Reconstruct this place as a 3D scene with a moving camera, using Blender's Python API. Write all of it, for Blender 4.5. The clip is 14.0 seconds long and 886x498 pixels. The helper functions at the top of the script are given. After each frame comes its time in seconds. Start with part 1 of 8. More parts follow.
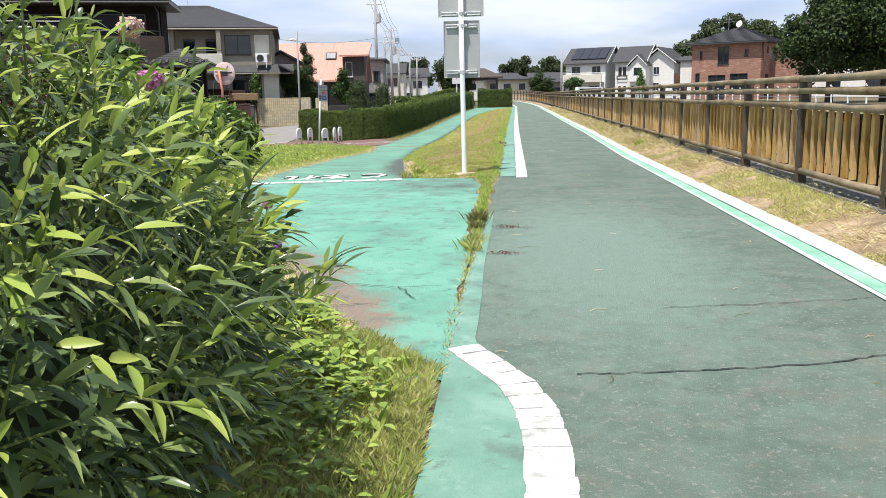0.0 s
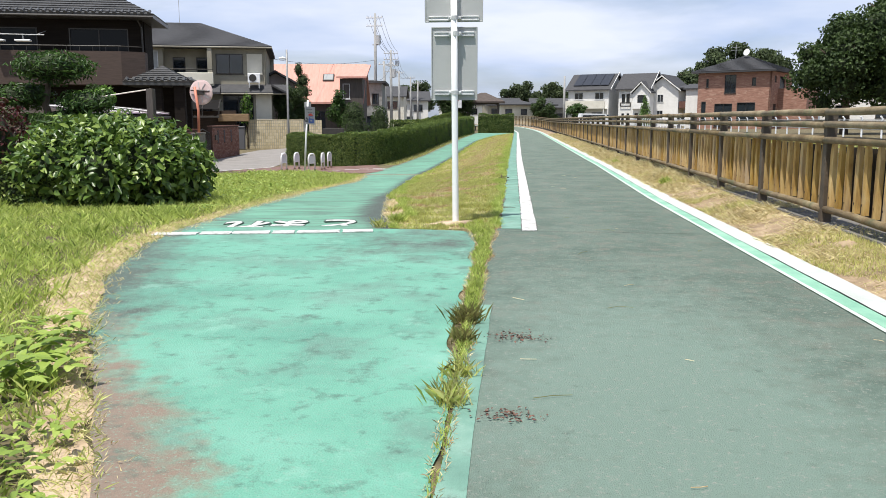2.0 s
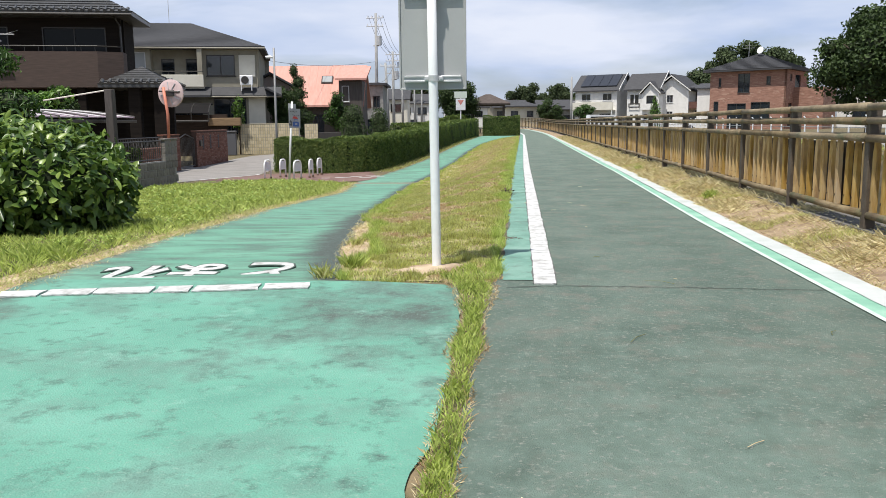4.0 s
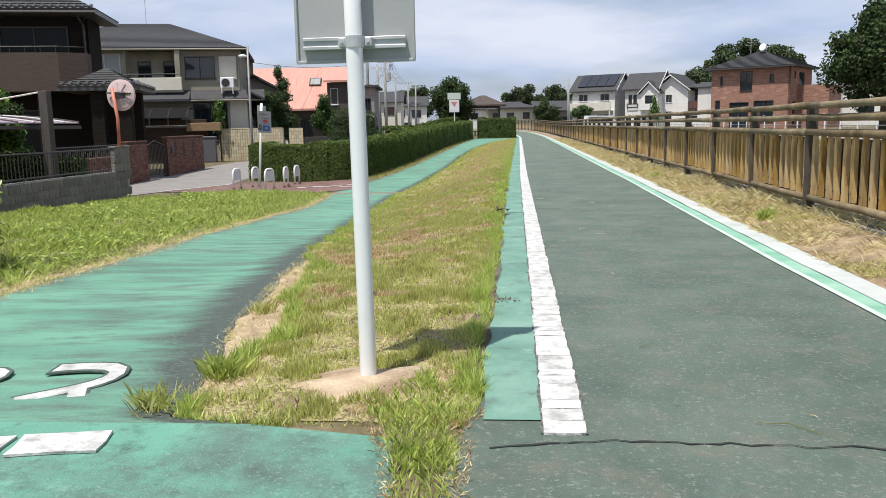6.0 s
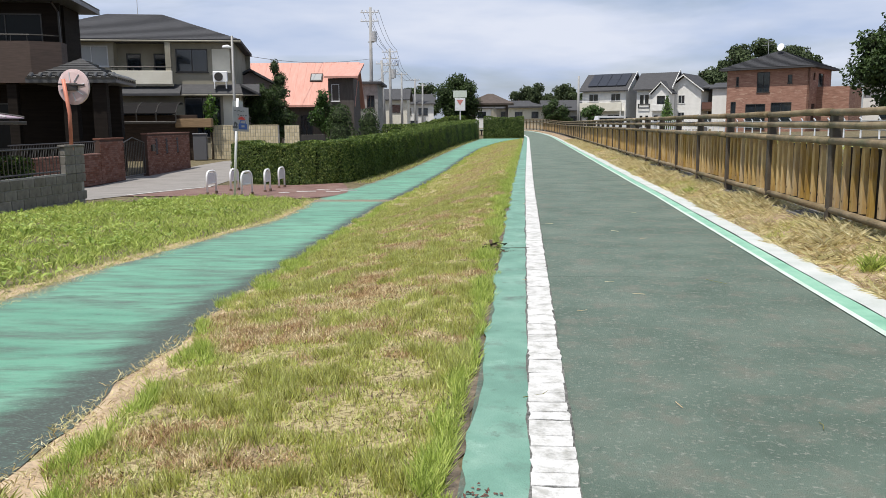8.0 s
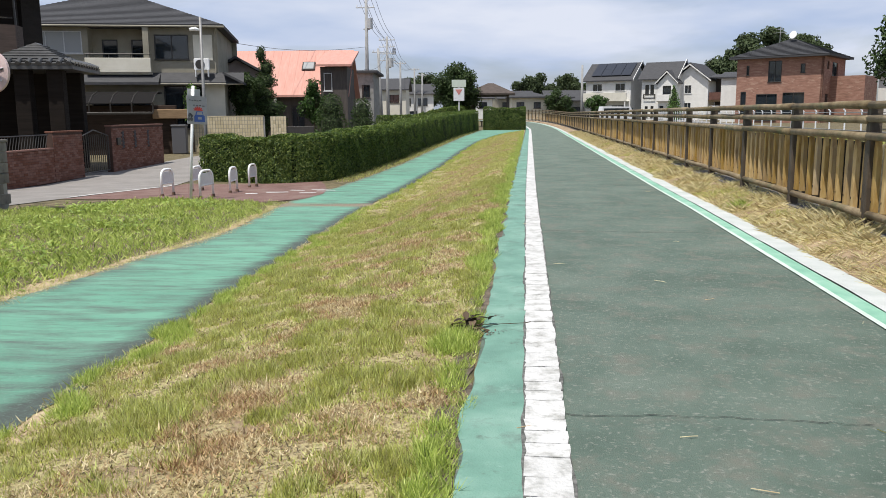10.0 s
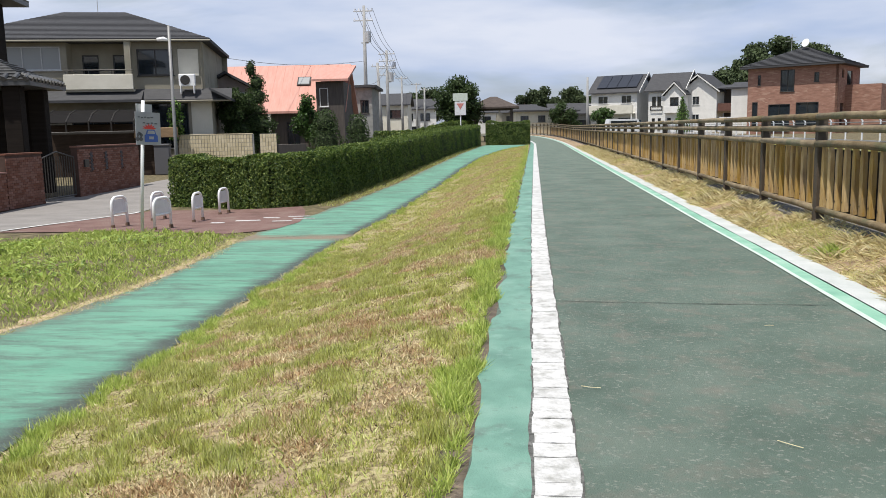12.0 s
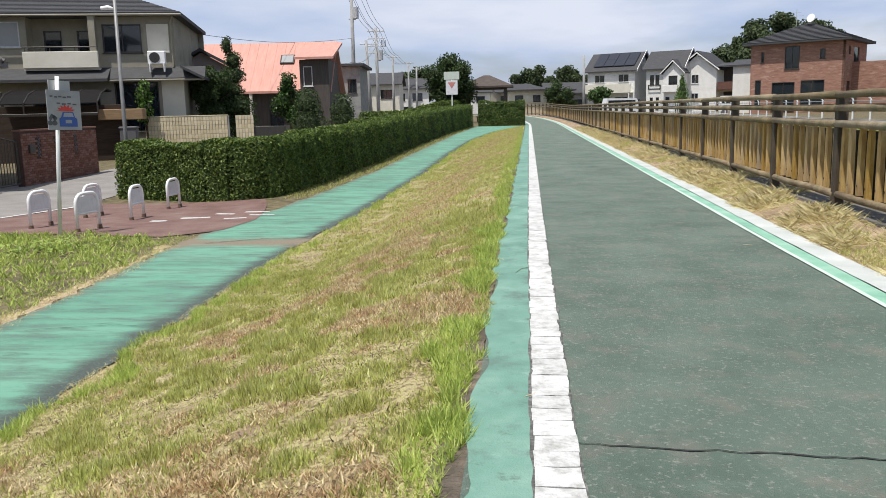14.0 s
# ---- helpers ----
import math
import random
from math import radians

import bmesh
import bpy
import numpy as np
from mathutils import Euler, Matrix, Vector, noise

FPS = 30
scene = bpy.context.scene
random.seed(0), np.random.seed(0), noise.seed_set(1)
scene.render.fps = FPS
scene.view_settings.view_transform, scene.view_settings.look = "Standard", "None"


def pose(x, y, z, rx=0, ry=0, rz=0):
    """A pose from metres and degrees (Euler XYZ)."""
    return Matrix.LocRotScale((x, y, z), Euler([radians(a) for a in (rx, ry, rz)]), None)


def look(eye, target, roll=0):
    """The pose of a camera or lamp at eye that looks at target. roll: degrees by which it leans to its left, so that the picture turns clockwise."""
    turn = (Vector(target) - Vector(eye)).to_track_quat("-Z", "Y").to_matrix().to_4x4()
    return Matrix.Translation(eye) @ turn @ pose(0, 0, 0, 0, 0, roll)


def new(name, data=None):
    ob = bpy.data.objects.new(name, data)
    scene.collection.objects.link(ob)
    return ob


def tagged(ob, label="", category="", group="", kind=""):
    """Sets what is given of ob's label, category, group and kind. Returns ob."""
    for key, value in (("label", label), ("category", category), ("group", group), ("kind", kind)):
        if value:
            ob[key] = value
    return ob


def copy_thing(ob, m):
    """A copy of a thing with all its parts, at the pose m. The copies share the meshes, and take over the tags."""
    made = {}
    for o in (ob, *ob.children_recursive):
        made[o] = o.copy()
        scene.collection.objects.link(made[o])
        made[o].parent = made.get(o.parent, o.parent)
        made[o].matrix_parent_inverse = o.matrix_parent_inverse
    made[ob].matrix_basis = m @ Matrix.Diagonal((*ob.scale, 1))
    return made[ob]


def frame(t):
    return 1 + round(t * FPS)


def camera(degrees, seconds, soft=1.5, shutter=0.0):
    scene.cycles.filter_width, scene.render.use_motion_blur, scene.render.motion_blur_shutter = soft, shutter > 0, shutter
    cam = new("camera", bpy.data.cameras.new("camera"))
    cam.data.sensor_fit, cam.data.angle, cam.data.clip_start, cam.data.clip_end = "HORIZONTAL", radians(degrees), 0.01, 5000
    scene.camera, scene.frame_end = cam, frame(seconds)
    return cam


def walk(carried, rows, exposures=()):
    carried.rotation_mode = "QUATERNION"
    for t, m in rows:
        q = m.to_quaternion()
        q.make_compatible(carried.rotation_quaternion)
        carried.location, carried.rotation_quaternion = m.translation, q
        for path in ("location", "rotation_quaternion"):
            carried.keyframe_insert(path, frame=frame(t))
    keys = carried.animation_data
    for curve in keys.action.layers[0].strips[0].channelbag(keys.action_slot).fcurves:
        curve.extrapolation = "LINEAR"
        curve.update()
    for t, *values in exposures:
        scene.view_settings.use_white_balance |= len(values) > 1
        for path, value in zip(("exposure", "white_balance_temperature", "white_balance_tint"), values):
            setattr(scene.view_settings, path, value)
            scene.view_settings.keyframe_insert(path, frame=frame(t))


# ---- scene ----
cam = camera(57.0, 14.0, soft=0.85)
PATH = [
    (0, (-0.199, -0.068, 1.081), (-0.369, 1.89, 0.712), -1.1),
    (0.5, (-0.205, 0.554, 1.091), (-0.378, 2.515, 0.733), -0.9),
    (1, (-0.21, 1.211, 1.098), (-0.378, 3.174, 0.754), -0.5),
    (1.5, (-0.246, 1.838, 1.111), (-0.412, 3.804, 0.781), -0.3),
    (2, (-0.251, 2.491, 1.112), (-0.419, 4.459, 0.799), -0.1),
    (2.5, (-0.292, 3.114, 1.125), (-0.47, 5.082, 0.822), -0.2),
    (5, (-0.231, 6.711, 1.052), (-0.411, 8.679, 0.745), -0.8),
    (5.5, (-0.235, 7.345, 1.06), (-0.413, 9.314, 0.756), -1.0),
    (6, (-0.237, 7.957, 1.058), (-0.416, 9.926, 0.759), -1.2),
    (6.5, (-0.207, 8.587, 1.075), (-0.389, 10.557, 0.782), -1.1),
    (7, (-0.195, 9.23, 1.074), (-0.38, 11.2, 0.781), -0.9),
    (7.5, (-0.159, 9.864, 1.095), (-0.349, 11.832, 0.798), -0.6),
    (8, (-0.174, 10.504, 1.102), (-0.37, 12.471, 0.799), -0.5),
    (10.5, (-0.15, 14.022, 1.13), (-0.351, 15.985, 0.803), -0.5),
    (11, (-0.155, 14.645, 1.128), (-0.361, 16.609, 0.812), -0.7),
    (11.5, (-0.133, 15.308, 1.133), (-0.343, 17.274, 0.832), -0.9),
    (12, (-0.152, 15.972, 1.132), (-0.367, 17.939, 0.842), -1.2),
    (12.5, (-0.162, 16.63, 1.129), (-0.381, 18.596, 0.834), -1.5),
    (13, (-0.164, 17.246, 1.132), (-0.389, 19.209, 0.826), -1.6),
    (13.5, (-0.161, 17.916, 1.124), (-0.379, 19.878, 0.802), -1.5),
    (14, (-0.166, 18.586, 1.133), (-0.369, 20.547, 0.796), -1.4),
]
walk(cam, [(t, look(eye, target, roll)) for t, eye, target, roll in PATH],
     [(0, 0.35), (1.5, 0.32), (2.5, 0.18), (5, 0.09), (7.5, 0.0), (14, 0.0)])

# ---- world and sun ----
SUN_DIR = Vector((0.185, 0.32, -1.0)).normalized()      # the way the sunlight travels
world = bpy.data.worlds.new("sky")
scene.world = world
world.use_nodes = True
wn, wl = world.node_tree.nodes, world.node_tree.links
wn.clear()
sky = wn.new("ShaderNodeTexSky")
sky.sky_type, sky.sun_disc = "NISHITA", False
sky.sun_elevation = math.asin(-SUN_DIR.z)
sky.sun_rotation = math.atan2(-SUN_DIR.x, -SUN_DIR.y)
sky.air_density, sky.dust_density, sky.ozone_density = 1.0, 1.6, 1.0
gen = wn.new("ShaderNodeTexCoord")
flat = wn.new("ShaderNodeMapping")
flat.inputs["Scale"].default_value = (1.0, 1.0, 4.5)
cloud = wn.new("ShaderNodeTexNoise")
cloud.inputs["Scale"].default_value, cloud.inputs["Detail"].default_value = 1.7, 7.0
cloud.inputs["Roughness"].default_value, cloud.inputs["Distortion"].default_value = 0.52, 0.35
cover = wn.new("ShaderNodeValToRGB")
cover.color_ramp.elements[0].position, cover.color_ramp.elements[1].position = 0.43, 0.58
shade = wn.new("ShaderNodeTexNoise")
shade.inputs["Scale"].default_value, shade.inputs["Detail"].default_value = 3.0, 5.0
grey = wn.new("ShaderNodeValToRGB")
grey.color_ramp.elements[0].position, grey.color_ramp.elements[1].position = 0.35, 0.62
grey.color_ramp.elements[0].color = (4.9, 6.0, 8.3, 1)
grey.color_ramp.elements[1].color = (8.0, 8.5, 9.8, 1)
mixc = wn.new("ShaderNodeMix")
mixc.data_type = "RGBA"
back = wn.new("ShaderNodeBackground")
back.inputs["Strength"].default_value = 0.093
wout = wn.new("ShaderNodeOutputWorld")
wl.new(gen.outputs["Generated"], flat.inputs["Vector"])
wl.new(flat.outputs["Vector"], cloud.inputs["Vector"])
wl.new(flat.outputs["Vector"], shade.inputs["Vector"])
wl.new(cloud.outputs["Fac"], cover.inputs["Fac"])
wl.new(shade.outputs["Fac"], grey.inputs["Fac"])
wl.new(cover.outputs["Color"], mixc.inputs["Factor"])
wl.new(sky.outputs["Color"], mixc.inputs["A"])
wl.new(grey.outputs["Color"], mixc.inputs["B"])
wl.new(mixc.outputs["Result"], back.inputs["Color"])
wl.new(back.outputs["Background"], wout.inputs["Surface"])

sun = new("sun", bpy.data.lights.new("sun", "SUN"))
sun.data.energy, sun.data.angle, sun.data.color = 5.0, radians(0.6), (1.0, 0.955, 0.88)
sun.rotation_mode = "QUATERNION"
sun.rotation_quaternion = SUN_DIR.to_track_quat("-Z", "Y")
sun.location = (-6, -8, 24)
scene.view_settings.exposure = 0.0


# ---- materials ----
def mat(name, cols, scale=3.0, rough=0.8, bump=0.15, fine=40.0, metal=0.0, world_space=False, vary=0.0,
        detail=6.0, stretch=None, wear=None, wear_scale=0.7, wear_at=(0.55, 0.7), spec=0.5, island=False, speck=None, speck_scale=75.0, marks=(), scuff=()):
    """A worn surface: colours spread by coarse and fine noise, stains (wear) over them, and fine relief."""
    m = bpy.data.materials.new(name)
    m.use_nodes = True
    n, l = m.node_tree.nodes, m.node_tree.links
    bsdf = n["Principled BSDF"]
    if world_space:
        src = n.new("ShaderNodeNewGeometry").outputs["Position"]
    else:
        src = n.new("ShaderNodeTexCoord").outputs["Object"]
    if stretch:
        mp = n.new("ShaderNodeMapping")
        mp.inputs["Scale"].default_value = stretch
        l.new(src, mp.inputs["Vector"])
        src = mp.outputs["Vector"]
    big = n.new("ShaderNodeTexNoise")
    big.inputs["Scale"].default_value, big.inputs["Detail"].default_value = scale, detail
    big.inputs["Roughness"].default_value = 0.62
    l.new(src, big.inputs["Vector"])
    ramp = n.new("ShaderNodeValToRGB")
    el = ramp.color_ramp.elements
    while len(el) < len(cols):
        el.new(0.5)
    for i, c in enumerate(cols):
        el[i].position = 0.32 + 0.36 * i / max(1, len(cols) - 1)
        el[i].color = (*c, 1)
    l.new(big.outputs["Fac"], ramp.inputs["Fac"])
    col = ramp.outputs["Color"]
    if wear:
        wn2 = n.new("ShaderNodeTexNoise")
        wn2.inputs["Scale"].default_value, wn2.inputs["Detail"].default_value = wear_scale, 9.0
        wn2.inputs["Roughness"].default_value = 0.68
        l.new(src, wn2.inputs["Vector"])
        wr = n.new("ShaderNodeValToRGB")
        wr.color_ramp.elements[0].position, wr.color_ramp.elements[1].position = wear_at
        l.new(wn2.outputs["Fac"], wr.inputs["Fac"])
        mx = n.new("ShaderNodeMix")
        mx.data_type = "RGBA"
        l.new(wr.outputs["Color"], mx.inputs["Factor"])
        l.new(col, mx.inputs["A"])
        mx.inputs["B"].default_value = (*wear, 1)
        col = mx.outputs["Result"]
    for attr, mark_col, mark_scale, mark_at in marks:
        an = n.new("ShaderNodeAttribute")
        an.attribute_name = attr
        nn = n.new("ShaderNodeTexNoise")
        nn.inputs["Scale"].default_value, nn.inputs["Detail"].default_value, nn.inputs["Roughness"].default_value = mark_scale, 10.0, 0.7
        l.new(src, nn.inputs["Vector"])
        ad = n.new("ShaderNodeMath")
        ad.operation = "MULTIPLY_ADD"
        ad.inputs[1].default_value = 0.6
        l.new(an.outputs["Fac"], ad.inputs[0])
        l.new(nn.outputs["Fac"], ad.inputs[2])
        ar = n.new("ShaderNodeValToRGB")
        ar.color_ramp.elements[0].position, ar.color_ramp.elements[1].position = mark_at
        l.new(ad.outputs["Value"], ar.inputs["Fac"])
        am = n.new("ShaderNodeMix")
        am.data_type = "RGBA"
        l.new(ar.outputs["Color"], am.inputs["Factor"])
        l.new(col, am.inputs["A"])
        am.inputs["B"].default_value = (*mark_col, 1)
        col = am.outputs["Result"]
    for scuff_col, scuff_scale, scuff_at in scuff:
        cn = n.new("ShaderNodeTexNoise")
        cn.inputs["Scale"].default_value, cn.inputs["Detail"].default_value, cn.inputs["Roughness"].default_value = scuff_scale, 12.0, 0.75
        l.new(src, cn.inputs["Vector"])
        cr = n.new("ShaderNodeValToRGB")
        cr.color_ramp.elements[0].position, cr.color_ramp.elements[1].position = scuff_at
        l.new(cn.outputs["Fac"], cr.inputs["Fac"])
        cm = n.new("ShaderNodeMix")
        cm.data_type = "RGBA"
        l.new(cr.outputs["Color"], cm.inputs["Factor"])
        l.new(col, cm.inputs["A"])
        cm.inputs["B"].default_value = (*scuff_col, 1)
        col = cm.outputs["Result"]
    if speck:
        sn = n.new("ShaderNodeTexNoise")
        sn.inputs["Scale"].default_value, sn.inputs["Detail"].default_value, sn.inputs["Roughness"].default_value = speck_scale, 3.0, 0.7
        l.new(src, sn.inputs["Vector"])
        sr = n.new("ShaderNodeValToRGB")
        sr.color_ramp.elements[0].position, sr.color_ramp.elements[1].position = 0.56, 0.72
        l.new(sn.outputs["Fac"], sr.inputs["Fac"])
        mk = n.new("ShaderNodeMix")
        mk.data_type = "RGBA"
        l.new(sr.outputs["Color"], mk.inputs["Factor"])
        l.new(col, mk.inputs["A"])
        mk.inputs["B"].default_value = (*speck, 1)
        col = mk.outputs["Result"]
    if vary:
        if island:
            rnd = n.new("ShaderNodeNewGeometry").outputs["Random Per Island"]
        else:
            rnd = n.new("ShaderNodeObjectInfo").outputs["Random"]
        hsv = n.new("ShaderNodeHueSaturation")
        mr = n.new("ShaderNodeMapRange")
        mr.inputs["To Min"].default_value, mr.inputs["To Max"].default_value = 1 - vary, 1 + vary
        l.new(rnd, mr.inputs["Value"])
        l.new(mr.outputs["Result"], hsv.inputs["Value"])
        ms = n.new("ShaderNodeMapRange")
        ms.inputs["To Min"].default_value, ms.inputs["To Max"].default_value = 1 + vary * 0.6, 1 - vary * 0.6
        l.new(rnd, ms.inputs["Value"])
        l.new(ms.outputs["Result"], hsv.inputs["Saturation"])
        l.new(col, hsv.inputs["Color"])
        col = hsv.outputs["Color"]
    l.new(col, bsdf.inputs["Base Color"])
    bsdf.inputs["Roughness"].default_value = rough
    bsdf.inputs["Metallic"].default_value = metal
    bsdf.inputs["Specular IOR Level"].default_value = spec
    if bump:
        fn = n.new("ShaderNodeTexNoise")
        fn.inputs["Scale"].default_value, fn.inputs["Detail"].default_value = fine, 4.0
        l.new(src, fn.inputs["Vector"])
        bp = n.new("ShaderNodeBump")
        bp.inputs["Strength"].default_value, bp.inputs["Distance"].default_value = bump, 0.02
        l.new(fn.outputs["Fac"], bp.inputs["Height"])
        l.new(bp.outputs["Normal"], bsdf.inputs["Normal"])
    return m


def leaf_mat(name, cols, rough=0.42, through_light=0.25, patch=None, patch_scale=5.0):
    """Leaves: a colour for each leaf between the given ones, a soft gloss, and light let through; patch: a tint that comes and goes over the ground."""
    m = bpy.data.materials.new(name)
    m.use_nodes = True
    n, l = m.node_tree.nodes, m.node_tree.links
    bsdf = n["Principled BSDF"]
    rnd = n.new("ShaderNodeNewGeometry").outputs["Random Per Island"]
    ramp = n.new("ShaderNodeValToRGB")
    el = ramp.color_ramp.elements
    while len(el) < len(cols):
        el.new(0.5)
    for i, c in enumerate(cols):
        el[i].position, el[i].color = i / max(1, len(cols) - 1), (*c, 1)
    l.new(rnd, ramp.inputs["Fac"])
    col = ramp.outputs["Color"]
    if patch:
        pn = n.new("ShaderNodeTexNoise")
        pn.inputs["Scale"].default_value, pn.inputs["Detail"].default_value, pn.inputs["Roughness"].default_value = patch_scale, 5.0, 0.65
        l.new(n.new("ShaderNodeNewGeometry").outputs["Position"], pn.inputs["Vector"])
        pr = n.new("ShaderNodeValToRGB")
        pr.color_ramp.elements[0].position, pr.color_ramp.elements[1].position = 0.40, 0.62
        pr.color_ramp.elements[0].color, pr.color_ramp.elements[1].color = (*patch, 1), (1, 1, 1, 1)
        l.new(pn.outputs["Fac"], pr.inputs["Fac"])
        pm = n.new("ShaderNodeMix")
        pm.data_type, pm.blend_type = "RGBA", "MULTIPLY"
        pm.inputs["Factor"].default_value = 1.0
        l.new(col, pm.inputs["A"])
        l.new(pr.outputs["Color"], pm.inputs["B"])
        col = pm.outputs["Result"]
    l.new(col, bsdf.inputs["Base Color"])
    bsdf.inputs["Roughness"].default_value = rough
    bsdf.inputs["Specular IOR Level"].default_value = 0.4
    tr = n.new("ShaderNodeBsdfTranslucent")
    l.new(col, tr.inputs["Color"])
    mx = n.new("ShaderNodeMixShader")
    mx.inputs["Fac"].default_value = through_light
    l.new(bsdf.outputs["BSDF"], mx.inputs[1])
    l.new(tr.outputs["BSDF"], mx.inputs[2])
    l.new(mx.outputs["Shader"], n["Material Output"].inputs["Surface"])
    return m


def plain(name, c, rough=0.5, metal=0.0, spec=0.5):
    m = bpy.data.materials.new(name)
    m.use_nodes = True
    b = m.node_tree.nodes["Principled BSDF"]
    b.inputs["Base Color"].default_value = (*c, 1)
    b.inputs["Roughness"].default_value, b.inputs["Metallic"].default_value = rough, metal
    b.inputs["Specular IOR Level"].default_value = spec
    return m


M_ROAD = mat("green asphalt", [(0.076, 0.114, 0.090), (0.106, 0.152, 0.122), (0.142, 0.186, 0.152)], 1.3, 0.85, 0.7, 190, world_space=True,
             wear=(0.20, 0.18, 0.15), wear_scale=4.5, wear_at=(0.50, 0.80), speck=(0.27, 0.285, 0.25), speck_scale=52.0,
             scuff=(((0.055, 0.085, 0.07), 8.0, (0.60, 0.74)),), marks=(("pale", (0.165, 0.24, 0.20), 7.0, (0.55, 0.98)),))
M_TEAL = mat("teal coating", [(0.095, 0.265, 0.20), (0.125, 0.335, 0.25), (0.165, 0.385, 0.30)], 1.1, 0.8, 0.4, 130, world_space=True,
             wear=(0.115, 0.20, 0.165), wear_scale=1.3, wear_at=(0.50, 0.72), speck=(0.20, 0.33, 0.265),
             scuff=(((0.06, 0.11, 0.09), 6.0, (0.525, 0.70)), ((0.22, 0.42, 0.34), 2.0, (0.58, 0.72))),
             marks=(("dark", (0.075, 0.10, 0.086), 2.2, (0.62, 0.88)), ("earth", (0.21, 0.16, 0.125), 3.6, (0.66, 0.88))))
M_TEALPATH = mat("teal path coating", [(0.10, 0.26, 0.185), (0.13, 0.325, 0.23), (0.16, 0.36, 0.26)], 0.9, 0.8, 0.4, 130, world_space=True,
                 wear=(0.09, 0.13, 0.11), wear_scale=2.4, wear_at=(0.45, 0.68), speck=(0.21, 0.34, 0.275), scuff=(((0.07, 0.105, 0.09), 6.0, (0.56, 0.70)),), stretch=(0.55, 2.2, 1.0),
                 marks=(("dark", (0.06, 0.075, 0.066), 1.6, (0.60, 0.90)), ("earth", (0.22, 0.17, 0.12), 2.2, (0.66, 0.90))))
M_TEALSTRIP = mat("teal edge strip", [(0.105, 0.215, 0.172), (0.14, 0.28, 0.222), (0.20, 0.34, 0.28)], 2.6, 0.8, 0.3, 120, world_space=True,
                  wear=(0.10, 0.145, 0.125), wear_scale=3.0, wear_at=(0.55, 0.7), scuff=(((0.085, 0.12, 0.10), 9.0, (0.58, 0.70)), ((0.24, 0.38, 0.32), 4.0, (0.57, 0.70))))
M_MINT = mat("pale mint paint", [(0.16, 0.36, 0.26), (0.23, 0.45, 0.335), (0.33, 0.52, 0.42)], 3.0, 0.75, 0.3, 90, world_space=True)
M_WHITELINE = mat("thick white road paint", [(0.33, 0.33, 0.31), (0.54, 0.54, 0.53), (0.61, 0.61, 0.60)], 14.0, 0.75, 0.5, 60, world_space=True, vary=0.07)
M_EDGEWHITE = mat("smooth white edge paint", [(0.40, 0.44, 0.42), (0.48, 0.51, 0.50), (0.55, 0.57, 0.56)], 2.5, 0.75, 0.3, 60, world_space=True, wear=(0.46, 0.50, 0.46), wear_scale=3.0, wear_at=(0.60, 0.78))
M_PALELINE = mat("pale mint line paint", [(0.42, 0.55, 0.47), (0.58, 0.66, 0.60)], 5.0, 0.75, 0.3, 70, world_space=True)
M_GRIT = mat("dark grit and soil", [(0.07, 0.056, 0.042), (0.13, 0.105, 0.08), (0.24, 0.19, 0.14)], 9.0, 0.95, 1.0, 60, world_space=True)
M_DIRT = mat("dry dirt", [(0.27, 0.195, 0.125), (0.45, 0.34, 0.23), (0.58, 0.46, 0.32)], 5.0, 0.95, 1.0, 45, world_space=True)
M_VERGE = mat("straw-strewn dirt", [(0.16, 0.112, 0.066), (0.31, 0.228, 0.145), (0.46, 0.355, 0.235)], 3.4, 0.95, 1.0, 40, world_space=True)
M_SOIL = mat("grassy soil", [(0.05, 0.042, 0.02), (0.12, 0.10, 0.05), (0.22, 0.17, 0.10)], 4.0, 0.95, 0.9, 30, world_space=True)
M_STREET = mat("grey street asphalt", [(0.20, 0.187, 0.175), (0.27, 0.252, 0.237)], 1.2, 0.9, 0.4, 90, world_space=True)
M_REDPAVE = mat("faded red paving", [(0.13, 0.075, 0.062), (0.18, 0.105, 0.09), (0.21, 0.15, 0.125)], 1.8, 0.9, 0.5, 70, world_space=True)
M_CONC = mat("weathered concrete", [(0.20, 0.20, 0.19), (0.30, 0.30, 0.285), (0.36, 0.355, 0.34)], 2.0, 0.9, 0.4, 45, vary=0.1)
M_BLADE = leaf_mat("grass blades", [(0.13, 0.14, 0.05), (0.76, 0.82, 0.24), (0.26, 0.28, 0.09), (0.92, 0.90, 0.50), (0.62, 0.70, 0.19), (0.30, 0.27, 0.11), (0.90, 0.93, 0.33)], 0.55, 0.42, (0.78, 0.76, 0.60), 5.5)
M_LAWN = leaf_mat("lush grass blades", [(0.14, 0.20, 0.045), (0.58, 0.70, 0.16), (0.24, 0.33, 0.07), (0.80, 0.86, 0.30), (0.40, 0.52, 0.11), (0.74, 0.82, 0.24)], 0.5, 0.38, (0.80, 0.82, 0.70), 3.0)
M_STRAW = leaf_mat("dry mown straw", [(0.22, 0.15, 0.08), (0.86, 0.75, 0.45), (0.38, 0.27, 0.15), (0.90, 0.83, 0.56), (0.30, 0.21, 0.12), (0.86, 0.77, 0.48)], 0.8, 0.22, (0.74, 0.60, 0.52), 5.0)
M_DEADBITS = leaf_mat("dead grass bits", [(0.05, 0.036, 0.02), (0.11, 0.075, 0.045), (0.19, 0.135, 0.08)], 0.8, 0.05)
